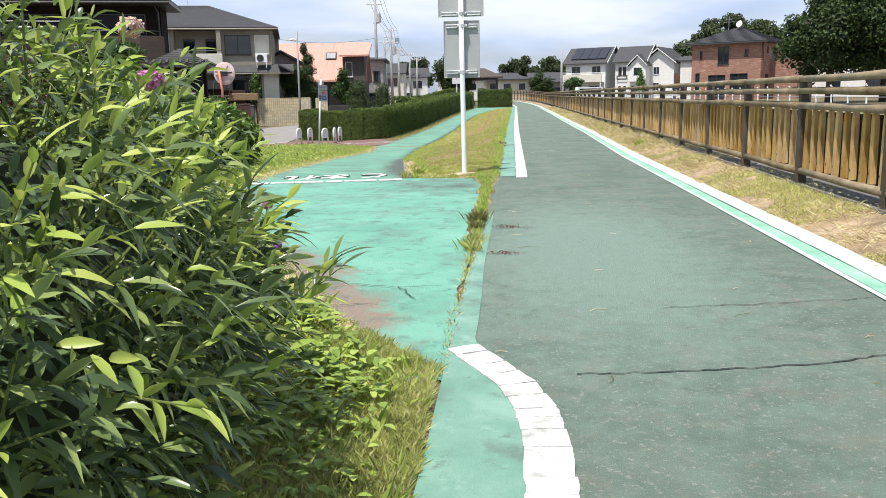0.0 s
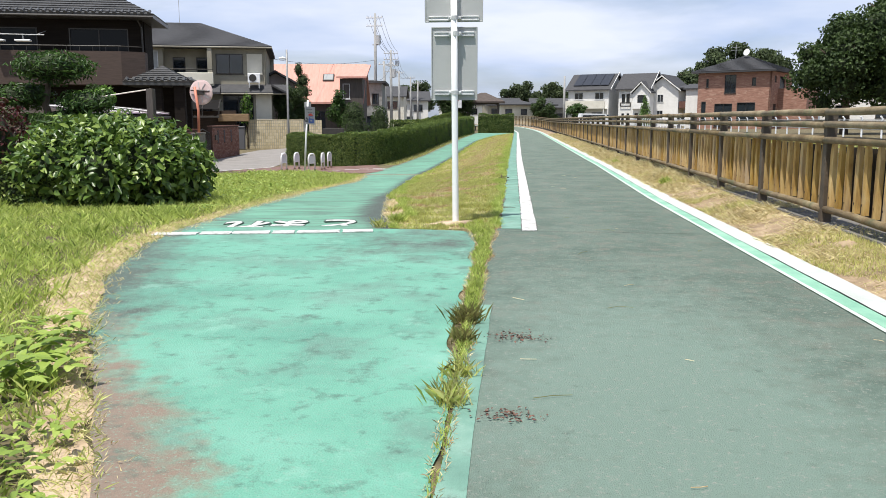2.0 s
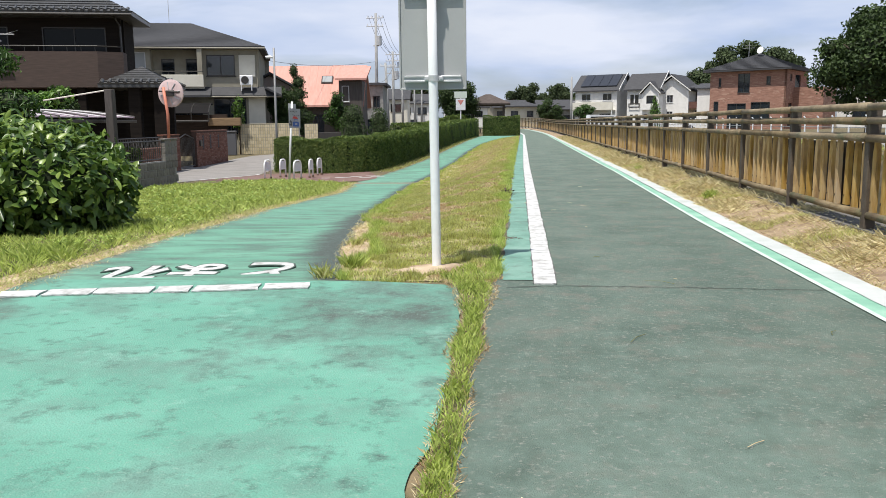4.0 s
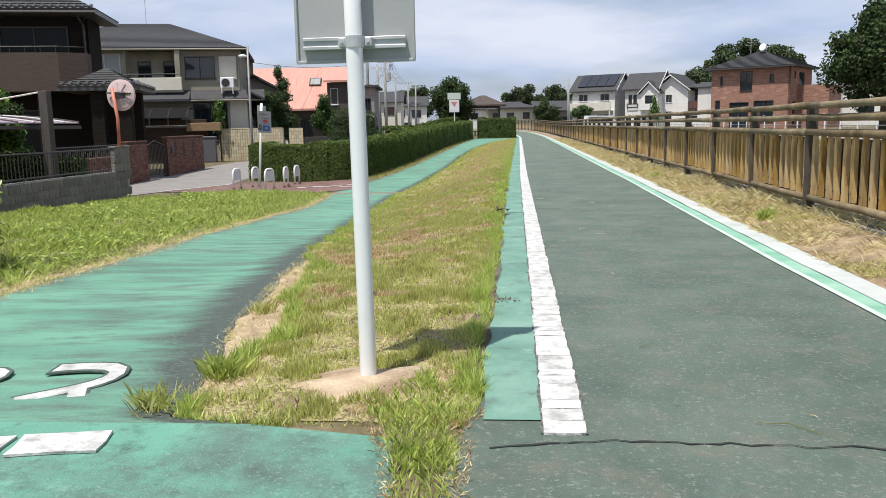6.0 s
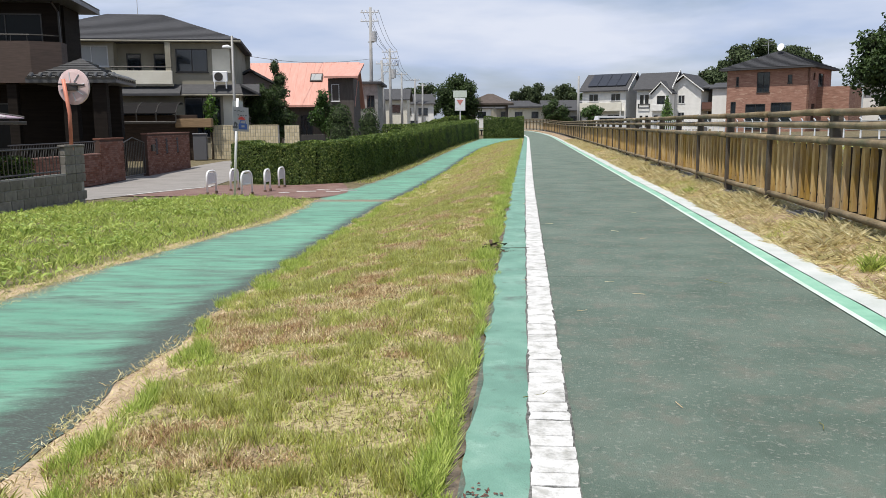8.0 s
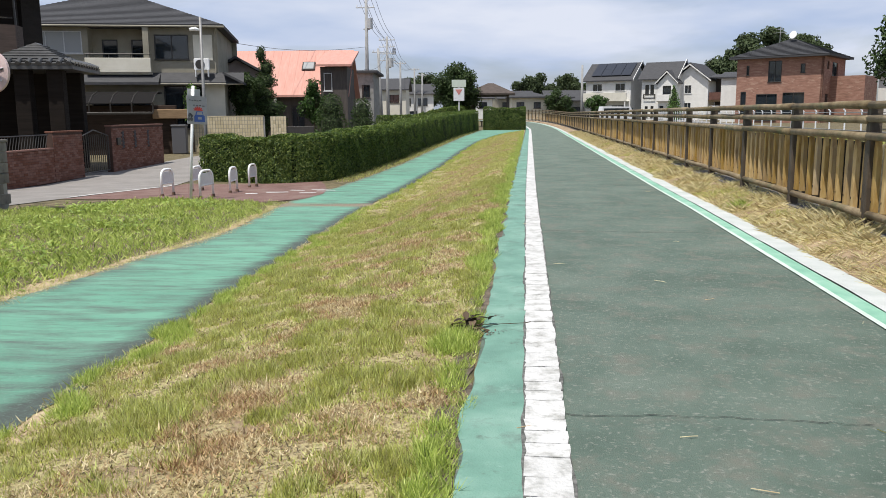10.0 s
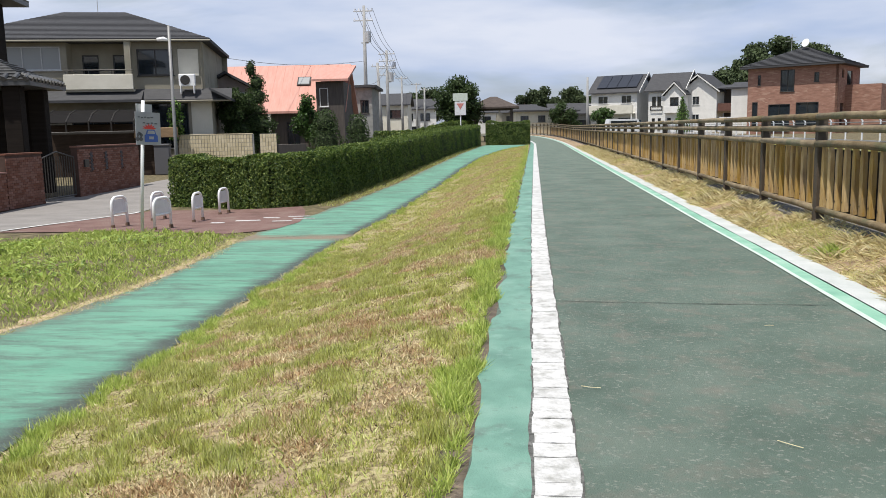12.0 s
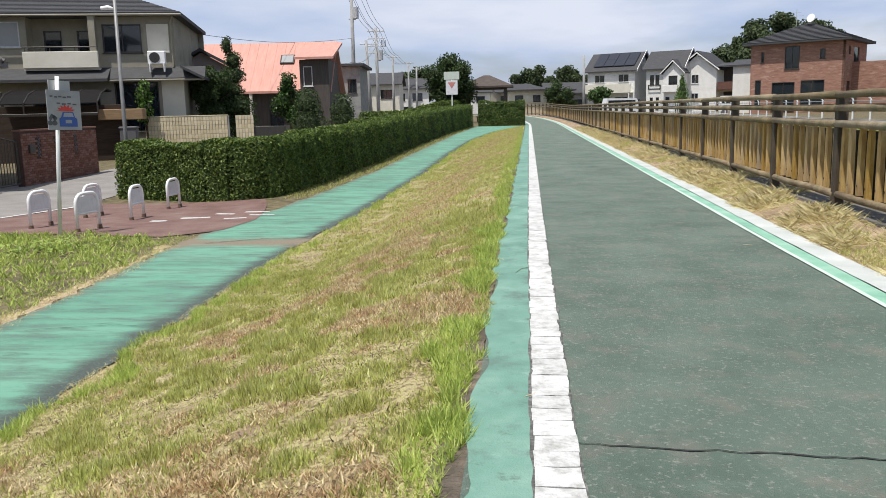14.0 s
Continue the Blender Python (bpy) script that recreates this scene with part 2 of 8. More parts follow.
M_CUTSTRAW = leaf_mat("cut straw", [(0.40, 0.31, 0.16), (0.78, 0.69, 0.40), (0.90, 0.83, 0.55), (0.60, 0.56, 0.26), (0.86, 0.78, 0.47), (0.56, 0.44, 0.25)], 0.7, 0.25, (0.72, 0.68, 0.58), 6.0)
M_PALEGRASS = leaf_mat("pale low grass", [(0.28, 0.34, 0.09), (0.62, 0.68, 0.22), (0.80, 0.80, 0.38), (0.50, 0.46, 0.22), (0.68, 0.76, 0.27)], 0.6, 0.40, (0.74, 0.74, 0.64), 7.0)


# ---- small builders ----
class Build:
    """Collects vertices and faces of one mesh."""

    def __init__(self):
        self.v, self.f, self.weld = [], [], False

    def add(self, vs, fs):
        k = len(self.v)
        self.v += [tuple(p) for p in vs]
        self.f += [tuple(i + k for i in q) for q in fs]
        return self

    def box(self, x0, x1, y0, y1, z0, z1, c=0.0, m=None):
        """A box, its edges chamfered by c."""
        c = min(c, 0.45 * min(x1 - x0, y1 - y0, z1 - z0))
        if c <= 0:
            vs = [(x, y, z) for z in (z0, z1) for x, y in ((x0, y0), (x1, y0), (x1, y1), (x0, y1))]
            fs = [(3, 2, 1, 0), (4, 5, 6, 7), (0, 1, 5, 4), (1, 2, 6, 5), (2, 3, 7, 6), (3, 0, 4, 7)]
        else:
            def ring(i, z):
                return [(x0 + c + i, y0 + i, z), (x1 - c - i, y0 + i, z), (x1 - i, y0 + c + i, z), (x1 - i, y1 - c - i, z),
                        (x1 - c - i, y1 - i, z), (x0 + c + i, y1 - i, z), (x0 + i, y1 - c - i, z), (x0 + i, y0 + c + i, z)]
            vs = ring(c * 0.6, z0) + ring(0, z0 + c) + ring(0, z1 - c) + ring(c * 0.6, z1)
            fs = [tuple(range(7, -1, -1)), tuple(range(24, 32))]
            for r in range(3):
                for i in range(8):
                    a, b = r * 8 + i, r * 8 + (i + 1) % 8
                    fs.append((a, b, b + 8, a + 8))
        if m is not None:
            vs = [m @ Vector(p) for p in vs]
        return self.add(vs, fs)

    def tube(self, pts, rad, n=8, caps=True):
        """A round bar along points; rad is one radius or one for each point."""
        pts = [Vector(p) for p in pts]
        if not hasattr(rad, "__len__"):
            rad = [rad] * len(pts)
        vs, fs = [], []
        side = None
        for i, p in enumerate(pts):
            d = (pts[min(i + 1, len(pts) - 1)] - pts[max(i - 1, 0)]).normalized()
            if side is None:
                side = d.orthogonal().normalized()
            side = (side - d * side.dot(d)).normalized()
            up = d.cross(side)
            for j in range(n):
                a = 2 * math.pi * j / n
                vs.append(p + (side * math.cos(a) + up * math.sin(a)) * rad[i])
        for i in range(len(pts) - 1):
            for j in range(n):
                a, b = i * n + j, i * n + (j + 1) % n
                fs.append((a, b, b + n, a + n))
        if caps:
            fs.append(tuple(range(n - 1, -1, -1)))
            fs.append(tuple(range((len(pts) - 1) * n, len(pts) * n)))
        return self.add(vs, fs)

    def slab(self, outline, axis, t0, t1):
        """A flat outline (pairs) thickened along an axis from t0 to t1."""
        def put(a, b, t):
            return (t, a, b) if axis == "x" else (a, t, b) if axis == "y" else (a, b, t)
        n = len(outline)
        vs = [put(a, b, t0) for a, b in outline] + [put(a, b, t1) for a, b in outline]
        fs = [tuple(range(n - 1, -1, -1)), tuple(range(n, 2 * n))]
        fs += [(i, (i + 1) % n, n + (i + 1) % n, n + i) for i in range(n)]
        return self.add(vs, fs)

    def mesh(self, name, material, smooth=False):
        me = bpy.data.meshes.new(name)
        me.from_pydata(self.v, [], self.f)
        me.materials.append(material)
        bm = bmesh.new()
        bm.from_mesh(me)
        if self.weld:
            bmesh.ops.remove_doubles(bm, verts=bm.verts, dist=0.0005)
        bmesh.ops.recalc_face_normals(bm, faces=bm.faces)
        bm.to_mesh(me)
        bm.free()
        if smooth:
            me.polygons.foreach_set("use_smooth", [True] * len(me.polygons))
        return me


def raw_mesh(name, verts, quads, material, smooth=False):
    """A large mesh from arrays of points and four-cornered (or three-cornered) faces."""
    me = bpy.data.meshes.new(name)
    k = quads.shape[1]
    me.vertices.add(len(verts))
    me.vertices.foreach_set("co", np.asarray(verts, dtype=np.float32).ravel())
    me.loops.add(quads.size)
    me.loops.foreach_set("vertex_index", quads.astype(np.int32).ravel())
    me.polygons.add(len(quads))
    me.polygons.foreach_set("loop_start", np.arange(0, quads.size, k, dtype=np.int32))
    me.polygons.foreach_set("loop_total", np.full(len(quads), k, dtype=np.int32))
    if smooth:
        me.polygons.foreach_set("use_smooth", np.ones(len(quads), dtype=bool))
    me.update(calc_edges=True)
    me.validate()
    me.materials.append(material)
    return me


def thing(name, m, label, category, group="", kind=""):
    """An Empty that carries the parts of a thing."""
    ob = new(name)
    ob.empty_display_size = 0.1
    ob.matrix_world = m
    return tagged(ob, label, category, group, kind)


def part(name, build, material, parent, label="", smooth=False, m=None):
    me = build if isinstance(build, bpy.types.Mesh) else build.mesh(name, material, smooth)
    ob = new(name, me)
    ob.parent = parent
    if m is not None:
        ob.matrix_local = m
    if label:
        ob["label"] = label
    return ob


def lone(name, build, material, label, category, group="", kind="", smooth=False, m=None):
    """A thing that is one mesh."""
    me = build if isinstance(build, bpy.types.Mesh) else build.mesh(name, material, smooth)
    ob = new(name, me)
    if m is not None:
        ob.matrix_world = m
    return tagged(ob, label, category, group, kind)


# ---- the lie of the land ----
def smooth_step(a, b, x):
    t = np.clip((x - a) / (b - a), 0, 1)
    return t * t * (3 - 2 * t)


PROFILE_Y = [-400, 10.5, 13.4, 18.6, 24.0, 30.6, 35.0, 42.0, 50.0, 60.0, 70.0, 900]
PROFILE_Z = [0, 0, -0.09, -0.33, -0.54, -0.77, -0.80, -0.66, -0.42, -0.16, 0, 0]
FAR_Y = [-400, 10.5, 18.6, 24.0, 29.0, 36.0, 48.0, 900]
FAR_Z = [0, 0, -0.28, -0.48, -0.66, -0.85, -0.74, -0.70]


def bend(y):
    """How far the main path drifts to the right, and swings to the left far ahead."""
    y = np.asarray(y, float)
    return 0.0045 * np.clip(y - 25, 0, 50) - 0.0031 * np.clip(y - 70, 0, 36) ** 2 - 0.2232 * np.maximum(y - 106, 0)


def canal_bend(y):
    """How far the canal and the far bank swing to the right."""
    y = np.asarray(y, float)
    return 0.00107 * np.clip(y - 55, 0, 105) ** 2 + 0.2247 * np.maximum(y - 160, 0)


def rise(y):
    """The gentle ramp of the main path behind the last hedge."""
    return 0.32 * smooth_step(70, 100, np.asarray(y, float))


def land(x, y):
    """The height of the ground."""
    x, y = np.asarray(x, float), np.asarray(y, float)
    xr, xc = x - bend(y), x - canal_bend(y)
    near, far = np.interp(y, PROFILE_Y, PROFILE_Z), np.interp(y, FAR_Y, FAR_Z)
    left = near + (far - near) * smooth_step(-5.6, -8.0, x)
    z = left * smooth_step(-0.35, -3.0, xr)
    z = z + 0.10 * smooth_step(2.1, 2.6, xr)
    canal = smooth_step(3.15, 3.55, xc) * (1 - smooth_step(10.2, 10.8, xc)) * smooth_step(3.1, 3.5, xr)
    return z - 2.4 * canal + rise(y) * smooth_step(-1.6, -0.6, xr) * (1 - smooth_step(3.2, 4.2, xr))


def grid_sheet(name, xs, ys, material, lift=0.0):
    X, Y = np.meshgrid(xs, ys)
    Z = land(X, Y) + lift
    v = np.stack([X.ravel(), Y.ravel(), Z.ravel()], 1)
    nx = len(xs)
    i, j = np.meshgrid(np.arange(nx - 1), np.arange(len(ys) - 1))
    a = (j * nx + i).ravel()
    q = np.stack([a, a + 1, a + nx + 1, a + nx], 1)
    return raw_mesh(name, v, q, material, smooth=True)


def ribbon(name, ys, left, right, material, lift, cols=6, ragged=0.0, seed=1, marks=None):
    """A paved strip on the ground between two edges given as functions of y; ragged: how uneven its edges are."""
    ys = np.asarray(ys, float)
    rng = np.random.RandomState(seed)

    def wobble():
        a = np.convolve(rng.randn(len(ys) + 8), [0.15, 0.35, 0.35, 0.15], "same")[4:-4]
        c = np.convolve(rng.randn(len(ys) + 80), np.hanning(15) / 3.0, "same")[40:-40]
        return (0.6 * a + 0.7 * c) * ragged
    L, R = left(ys) + wobble(), right(ys) + wobble()
    t = np.linspace(0, 1, cols)
    X = L[:, None] * (1 - t) + R[:, None] * t
    Y = np.repeat(ys[:, None], cols, 1)
    Z = land(X, Y) + lift
    v = np.stack([X.ravel(), Y.ravel(), Z.ravel()], 1)
    i, j = np.meshgrid(np.arange(cols - 1), np.arange(len(ys) - 1))
    a = (j * cols + i).ravel()
    q = np.stack([a, a + 1, a + cols + 1, a + cols], 1)
    me = raw_mesh(name, v, q, material, smooth=True)
    for key, amount in (marks or {}).items():
        at = me.attributes.new(key, "FLOAT", "POINT")
        at.data.foreach_set("value", np.clip(amount(X.ravel(), Y.ravel()), 0, 1).astype(np.float32))
    return me


def edge(points):
    ys, xs = [p[1] for p in points], [p[0] for p in points]
    return lambda y: np.interp(y, ys, xs)


def outer_at(x):
    """A line along the outer edge of the path, which narrows and widens a little."""
    return lambda y: x + np.interp(y, [6, 14, 23], [0.0, -0.04, 0.07]) + bend(y)


def line_at(x):
    return lambda y: x + bend(y)


# edges of the side path, from the junction to where it joins the main path again
SIDE_L = edge([(-0.7, 3.15), (-1.05, 3.8), (-1.32, 4.3), (-1.62, 4.95), (-2.3, 6.2), (-3.1, 7.85), (-3.5, 9.4), (-3.7, 10.7), (-3.85, 12.9),
               (-4.1, 15.5), (-4.40, 18.6), (-4.45, 21.5), (-4.5, 24.1), (-4.9, 27.5), (-5.4, 30.4), (-5.3, 34.0), (-4.95, 38),
               (-4.55, 44), (-4.15, 52), (-3.8, 60), (-3.5, 66), (-3.3, 71)])
SIDE_R = edge([(-0.48, 2.9), (-0.495, 5.0), (-0.53, 7.0), (-0.57, 9.2), (-0.60, 10.3), (-0.64, 10.58), (-1.5, 10.76), (-1.75, 12), (-1.95, 13.4), (-2.3, 16), (-2.6, 19.5), (-3.0, 24.0), (-3.3, 28),
               (-3.42, 31), (-3.3, 36), (-3.05, 42), (-2.9, 48), (-2.5, 56), (-1.5, 63), (-0.45, 67.5), (-0.3, 71)])

# ---- ground, paths and markings ----
xs = np.concatenate([np.linspace(-700, -60, 17), np.linspace(-56, -12, 23), np.linspace(-11, 3, 71), np.linspace(3.1, 3.7, 7), [5, 7, 9, 10], np.linspace(10.2, 10.9, 6),
                     np.linspace(12, 60, 17), np.linspace(80, 700, 14)])
ys = np.concatenate([np.linspace(-300, -10, 15), np.linspace(-8, 40, 121), np.linspace(41, 90, 50), np.linspace(93, 200, 40), np.linspace(230, 1500, 20)])
tagged(new("ground", grid_sheet("ground", xs, ys, M_SOIL)), "uneven grassy ground with bare soil between the paths", "ground", kind="structure")

ROAD_Y = np.concatenate([np.arange(-6, 60, 0.5), np.arange(60, 126, 1.0)])
tagged(new("road", ribbon("road", ROAD_Y, lambda y: np.where(y < 10.6, -0.46, -0.365) + bend(y), outer_at(2.03), M_ROAD, 0.012, 16, 0.0, 1, {"pale": lambda x, y: np.exp(-((x - 0.35) / 0.9) ** 2 - ((y - 5.5) / 2.6) ** 2)})), "worn dark green asphalt cycling path with cracks", "path", kind="structure")
tagged(new("path_edge_strip", ribbon("path_edge_strip", np.arange(10.75, 90, 0.06), line_at(-0.37), lambda y: -0.10 + bend(y), M_TEALSTRIP, 0.017, 4, 0.024)),
       "faded teal strip beside the white line", "path edge", kind="structure")
tagged(new("path_seam_strip", ribbon("path_seam_strip", np.arange(-4.0, 7.4, 0.12), line_at(-0.475), lambda y: np.interp(y, [2.3, 2.7, 3.1, 3.4], [-0.12, -0.15, -0.30, -0.37]), M_TEALSTRIP, 0.0155, 3, 0.006)),
       "bright teal strip along the path seam", "path edge", kind="structure")
tagged(new("side_path", ribbon("side_path", np.arange(10.70, 71, 0.07), SIDE_L, SIDE_R, M_TEALPATH, 0.010, 16, 0.045, 4,
                                   {"dark": lambda x, y: np.maximum(1 - (SIDE_R(y) - x) / np.interp(y, [11, 13, 16, 20, 30], [0.4, 0.6, 0.45, 0.4, 0.35]), 0.4 * (1 - (x - SIDE_L(y)) / 0.4)),
                                    "earth": lambda x, y: np.exp(-((y - 30.2) / 0.55) ** 2) * 0.75 + 0.5 * np.clip(1 - (x - SIDE_L(y)) / 0.25, 0, 1)})),
       "faded teal asphalt side path with dark worn patches", "path", kind="structure")
tagged(new("junction", ribbon("junction", np.arange(2.9, 10.73, 0.06), SIDE_L, SIDE_R, M_TEAL, 0.010, 30, 0.03, 5,
                                  {"dark": lambda x, y: np.maximum((1 - (x - SIDE_L(y)) / np.interp(y, [3, 6.5, 7.6, 9, 10.6], [0.3, 0.5, 0.9, 0.9, 0.4])) * np.interp(y, [3, 6, 7.5, 10.6], [0.2, 0.35, 0.75, 0.5]),
                                                               0.5 * (1 - np.abs(y - 9.8) / 1.8) * np.clip((x + 2.6) / 1.2, 0, 1)),
                                   "earth": lambda x, y: (1 - (x - SIDE_L(y)) / 0.6) * np.interp(y, [3.2, 4.0, 5.2, 6.2, 7.2], [0.4, 1, 0.9, 0.5, 0.25])})),
       "bright teal asphalt junction worn along its grassy side", "path", kind="structure")
tagged(new("verge", ribbon("verge", ROAD_Y, outer_at(2.0), line_at(3.05), M_VERGE, 0.006, 7, 0.03)), "strip of dry dirt and mown straw below the fence", "verge", kind="structure")
tagged(new("inner_edge_band", ribbon("inner_edge_band", ROAD_Y, outer_at(1.728), outer_at(1.842), M_MINT, 0.018, 3, 0.006)), "pale mint green band beside the outer white line", "road marking", kind="structure")
tagged(new("inner_pale_line", ribbon("inner_pale_line", ROAD_Y, outer_at(1.692), outer_at(1.728), M_PALELINE, 0.019, 2, 0.005, 12)), "thin pale line along the mint band", "road marking", kind="structure")
EDGE_Y = np.concatenate([np.arange(-6, 45, 0.08), np.arange(45, 126, 1.0)])
tagged(new("outer_edge_line", ribbon("outer_edge_line", EDGE_Y, outer_at(1.845), outer_at(2.035), M_EDGEWHITE, 0.022, 3, 0.005)), "broad white line along the outer path edge", "road marking", kind="structure")


# ---- leaves ----
def leaf_mesh(name, centres, out, length, width, material, seed, spread=0.7, droop=0.2, ratio=(0.7, 1.25), fold=0.25, up=0.35):
    """Leaves, each two folded faces, round the centres; out: the way each leans."""
    rng = np.random.RandomState(seed)
    n = len(centres)
    nrm = out + rng.randn(n, 3) * spread + np.array([0, 0, up])
    nrm /= np.linalg.norm(nrm, axis=1, keepdims=True) + 1e-9
    a = rng.randn(n, 3) + np.array([0, 0, -droop])
    a -= nrm * np.sum(a * nrm, 1, keepdims=True)
    a /= np.linalg.norm(a, axis=1, keepdims=True) + 1e-9
    b = np.cross(nrm, a)
    k = rng.uniform(ratio[0], ratio[1], (n, 1))
    la, wb = a * length * k, b * width * k
    c = centres
    base, tip = c - la * 0.5, c + la * 0.5 - nrm * length * k * droop
    m1, m2 = c - wb * 0.5 + nrm * width * k * fold, c + wb * 0.5 + nrm * width * k * fold
    v = np.stack([base, m1, tip, m2], 1).reshape(-1, 3)
    i = np.arange(n)[:, None] * 4
    q = np.concatenate([i + np.array([[0, 1, 2]]), i + np.array([[0, 2, 3]])], 0)
    return raw_mesh(name, v, q, material)


def blob_points(blobs, count, seed, inner=0.72):
    """Points and outward ways on a heap of ellipsoids, spread by their size."""
    rng = np.random.RandomState(seed)
    area = np.array([(b[3] * b[4] + b[3] * b[5] + b[4] * b[5]) for b in blobs])
    which = rng.choice(len(blobs), count, p=area / area.sum())
    bl = np.array(blobs)[which]
    d = rng.randn(count, 3)
    d /= np.linalg.norm(d, axis=1, keepdims=True)
    r = rng.uniform(inner, 1.06, (count, 1))
    # keep the outline uneven
    r *= 1 + 0.10 * np.sin(d[:, :1] * 7 + bl[:, :1] * 3) * np.cos(d[:, 1:2] * 6 + bl[:, 1:2]) + 0.06 * np.sin(d[:, 2:3] * 11)
    p = bl[:, :3] + d * bl[:, 3:6] * r
    return p, d


def heap(rng, c, r, n, size=0.5, flat=0.8):
    """A heap of ellipsoids that fill a crown of radii r round c."""
    out = []
    for _ in range(n):
        d = rng.randn(3)
        d /= np.linalg.norm(d)
        k = rng.uniform(0.45, 0.8)
        s = rng.uniform(0.75, 1.2) * size
        out.append((c[0] + d[0] * r[0] * k, c[1] + d[1] * r[1] * k, c[2] + d[2] * r[2] * k, r[0] * s, r[1] * s, r[2] * s * flat))
    return out


# Solid dark ellipsoids under the leaves; their colour stands for inner shade.
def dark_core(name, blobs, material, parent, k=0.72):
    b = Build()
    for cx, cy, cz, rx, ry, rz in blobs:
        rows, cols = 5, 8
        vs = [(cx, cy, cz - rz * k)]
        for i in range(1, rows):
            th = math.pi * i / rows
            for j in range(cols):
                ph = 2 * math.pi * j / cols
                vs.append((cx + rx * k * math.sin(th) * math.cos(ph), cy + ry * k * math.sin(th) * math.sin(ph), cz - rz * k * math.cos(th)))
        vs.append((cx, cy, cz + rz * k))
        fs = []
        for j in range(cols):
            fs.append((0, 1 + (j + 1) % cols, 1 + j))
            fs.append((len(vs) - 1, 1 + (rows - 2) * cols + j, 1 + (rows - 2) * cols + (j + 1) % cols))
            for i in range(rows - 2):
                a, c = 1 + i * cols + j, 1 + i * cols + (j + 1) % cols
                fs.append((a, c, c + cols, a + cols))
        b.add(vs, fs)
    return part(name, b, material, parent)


# Near-black green that puts the shade inside foliage into the colour.
M_CORE = mat("painted shade inside foliage", [(0.018, 0.028, 0.010), (0.03, 0.045, 0.015)], 6, 0.95, 0.5, 30)
M_BARK = mat("grey-brown bark", [(0.07, 0.05, 0.035), (0.13, 0.10, 0.075)], 8, 0.95, 0.9, 25, stretch=(3, 3, 0.6))
M_LEAF_DARK = leaf_mat("dark tree leaves", [(0.024, 0.046, 0.013), (0.045, 0.08, 0.02), (0.07, 0.115, 0.03)], 0.65)
# Dark leaf greens lightened to put distance haze into the colour.
M_LEAF_FAR = leaf_mat("far tree leaves paled by haze", [(0.045, 0.065, 0.03), (0.07, 0.10, 0.04), (0.095, 0.13, 0.055)], 0.75)
M_LEAF_MID = leaf_mat("green leaves", [(0.03, 0.075, 0.015), (0.055, 0.115, 0.022), (0.08, 0.15, 0.03)], 0.45)
M_LEAF_LIGHT = leaf_mat("light green leaves", [(0.06, 0.14, 0.02), (0.11, 0.22, 0.03), (0.16, 0.27, 0.05)], 0.45)
M_HEDGE = leaf_mat("clipped hedge leaves", [(0.03, 0.06, 0.012), (0.065, 0.115, 0.02), (0.13, 0.195, 0.036), (0.25, 0.31, 0.07)], 0.5)
M_LEAF_RED = leaf_mat("dark red leaves", [(0.05, 0.012, 0.012), (0.09, 0.02, 0.02), (0.06, 0.04, 0.02)], 0.45)


def tree(name, x, y, trunk, height, crown_r, crown_h, leaves, leaf_size, material, label, seed, category="tree", z=None, clumps=14, group=""):
    """A tapered trunk with limbs and a crown of leaf clumps."""
    rng = np.random.RandomState(seed)
    z0 = float(land(x, y)) if z is None else z
    t = thing(name, pose(x, y, z0), label, category, group)
    cz = height - crown_h * 0.5
    b = Build()
    b.tube([(0, 0, -0.1), (0.03, 0.02, height * 0.25), (-0.03, 0.03, height * 0.5), (0, 0, height * 0.75)], [trunk, trunk * 0.8, trunk * 0.6, trunk * 0.25], 8)
    part("trunk", b, M_BARK, t, smooth=True)
    limbs = Build()
    for i in range(6):
        a = i * 1.05 + rng.uniform(0, 0.5)
        h0 = height * rng.uniform(0.3, 0.6)
        limbs.tube([(0, 0, h0), (math.cos(a) * crown_r * 0.35, math.sin(a) * crown_r * 0.35, h0 + crown_h * 0.18),
                    (math.cos(a) * crown_r * 0.75, math.sin(a) * crown_r * 0.75, h0 + crown_h * 0.28)], [trunk * 0.4, trunk * 0.25, trunk * 0.08], 6)
    part("limbs", limbs, M_BARK, t, smooth=True)
    blobs = heap(rng, (0, 0, cz), (crown_r, crown_r, crown_h * 0.5), int(clumps * 1.7), 0.36)
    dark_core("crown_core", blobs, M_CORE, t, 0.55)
    p, d = blob_points(blobs, int(leaves * 1.7), seed + 1, 0.6)
    part("crown", leaf_mesh("crown", p, d, leaf_size, leaf_size * 0.6, material, seed + 2), material, t)
    return t


def shrub(name, x, y, blobs, leaves, size, material, label, seed, category="shrub", width=0.55, core=0.75, z=None, group="", droop=0.2):
    t = thing(name, pose(x, y, float(land(x, y)) if z is None else z), label, category, group)
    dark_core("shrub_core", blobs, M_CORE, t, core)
    p, d = blob_points(blobs, leaves, seed, 0.85)
    part("leaves", leaf_mesh("leaves", p, d, size, size * width, material, seed + 2, droop=droop), material, t)
    return t


# ---- the fence along the path ----
M_SLAT = mat("weathered ochre slats", [(0.27, 0.155, 0.05), (0.48, 0.30, 0.095), (0.58, 0.41, 0.17)], 3.0, 0.75, 0.4, 50, vary=0.2, stretch=(4, 4, 0.9), world_space=True,
             wear=(0.36, 0.29, 0.22), wear_scale=0.9, wear_at=(0.50, 0.74))
M_SLAT_J = mat("weathered ochre slats far", [(0.26, 0.165, 0.075), (0.42, 0.275, 0.12), (0.50, 0.36, 0.19)], 5.0, 0.75, 0.3, 50, vary=0.32, island=True, stretch=(4, 4, 0.8))
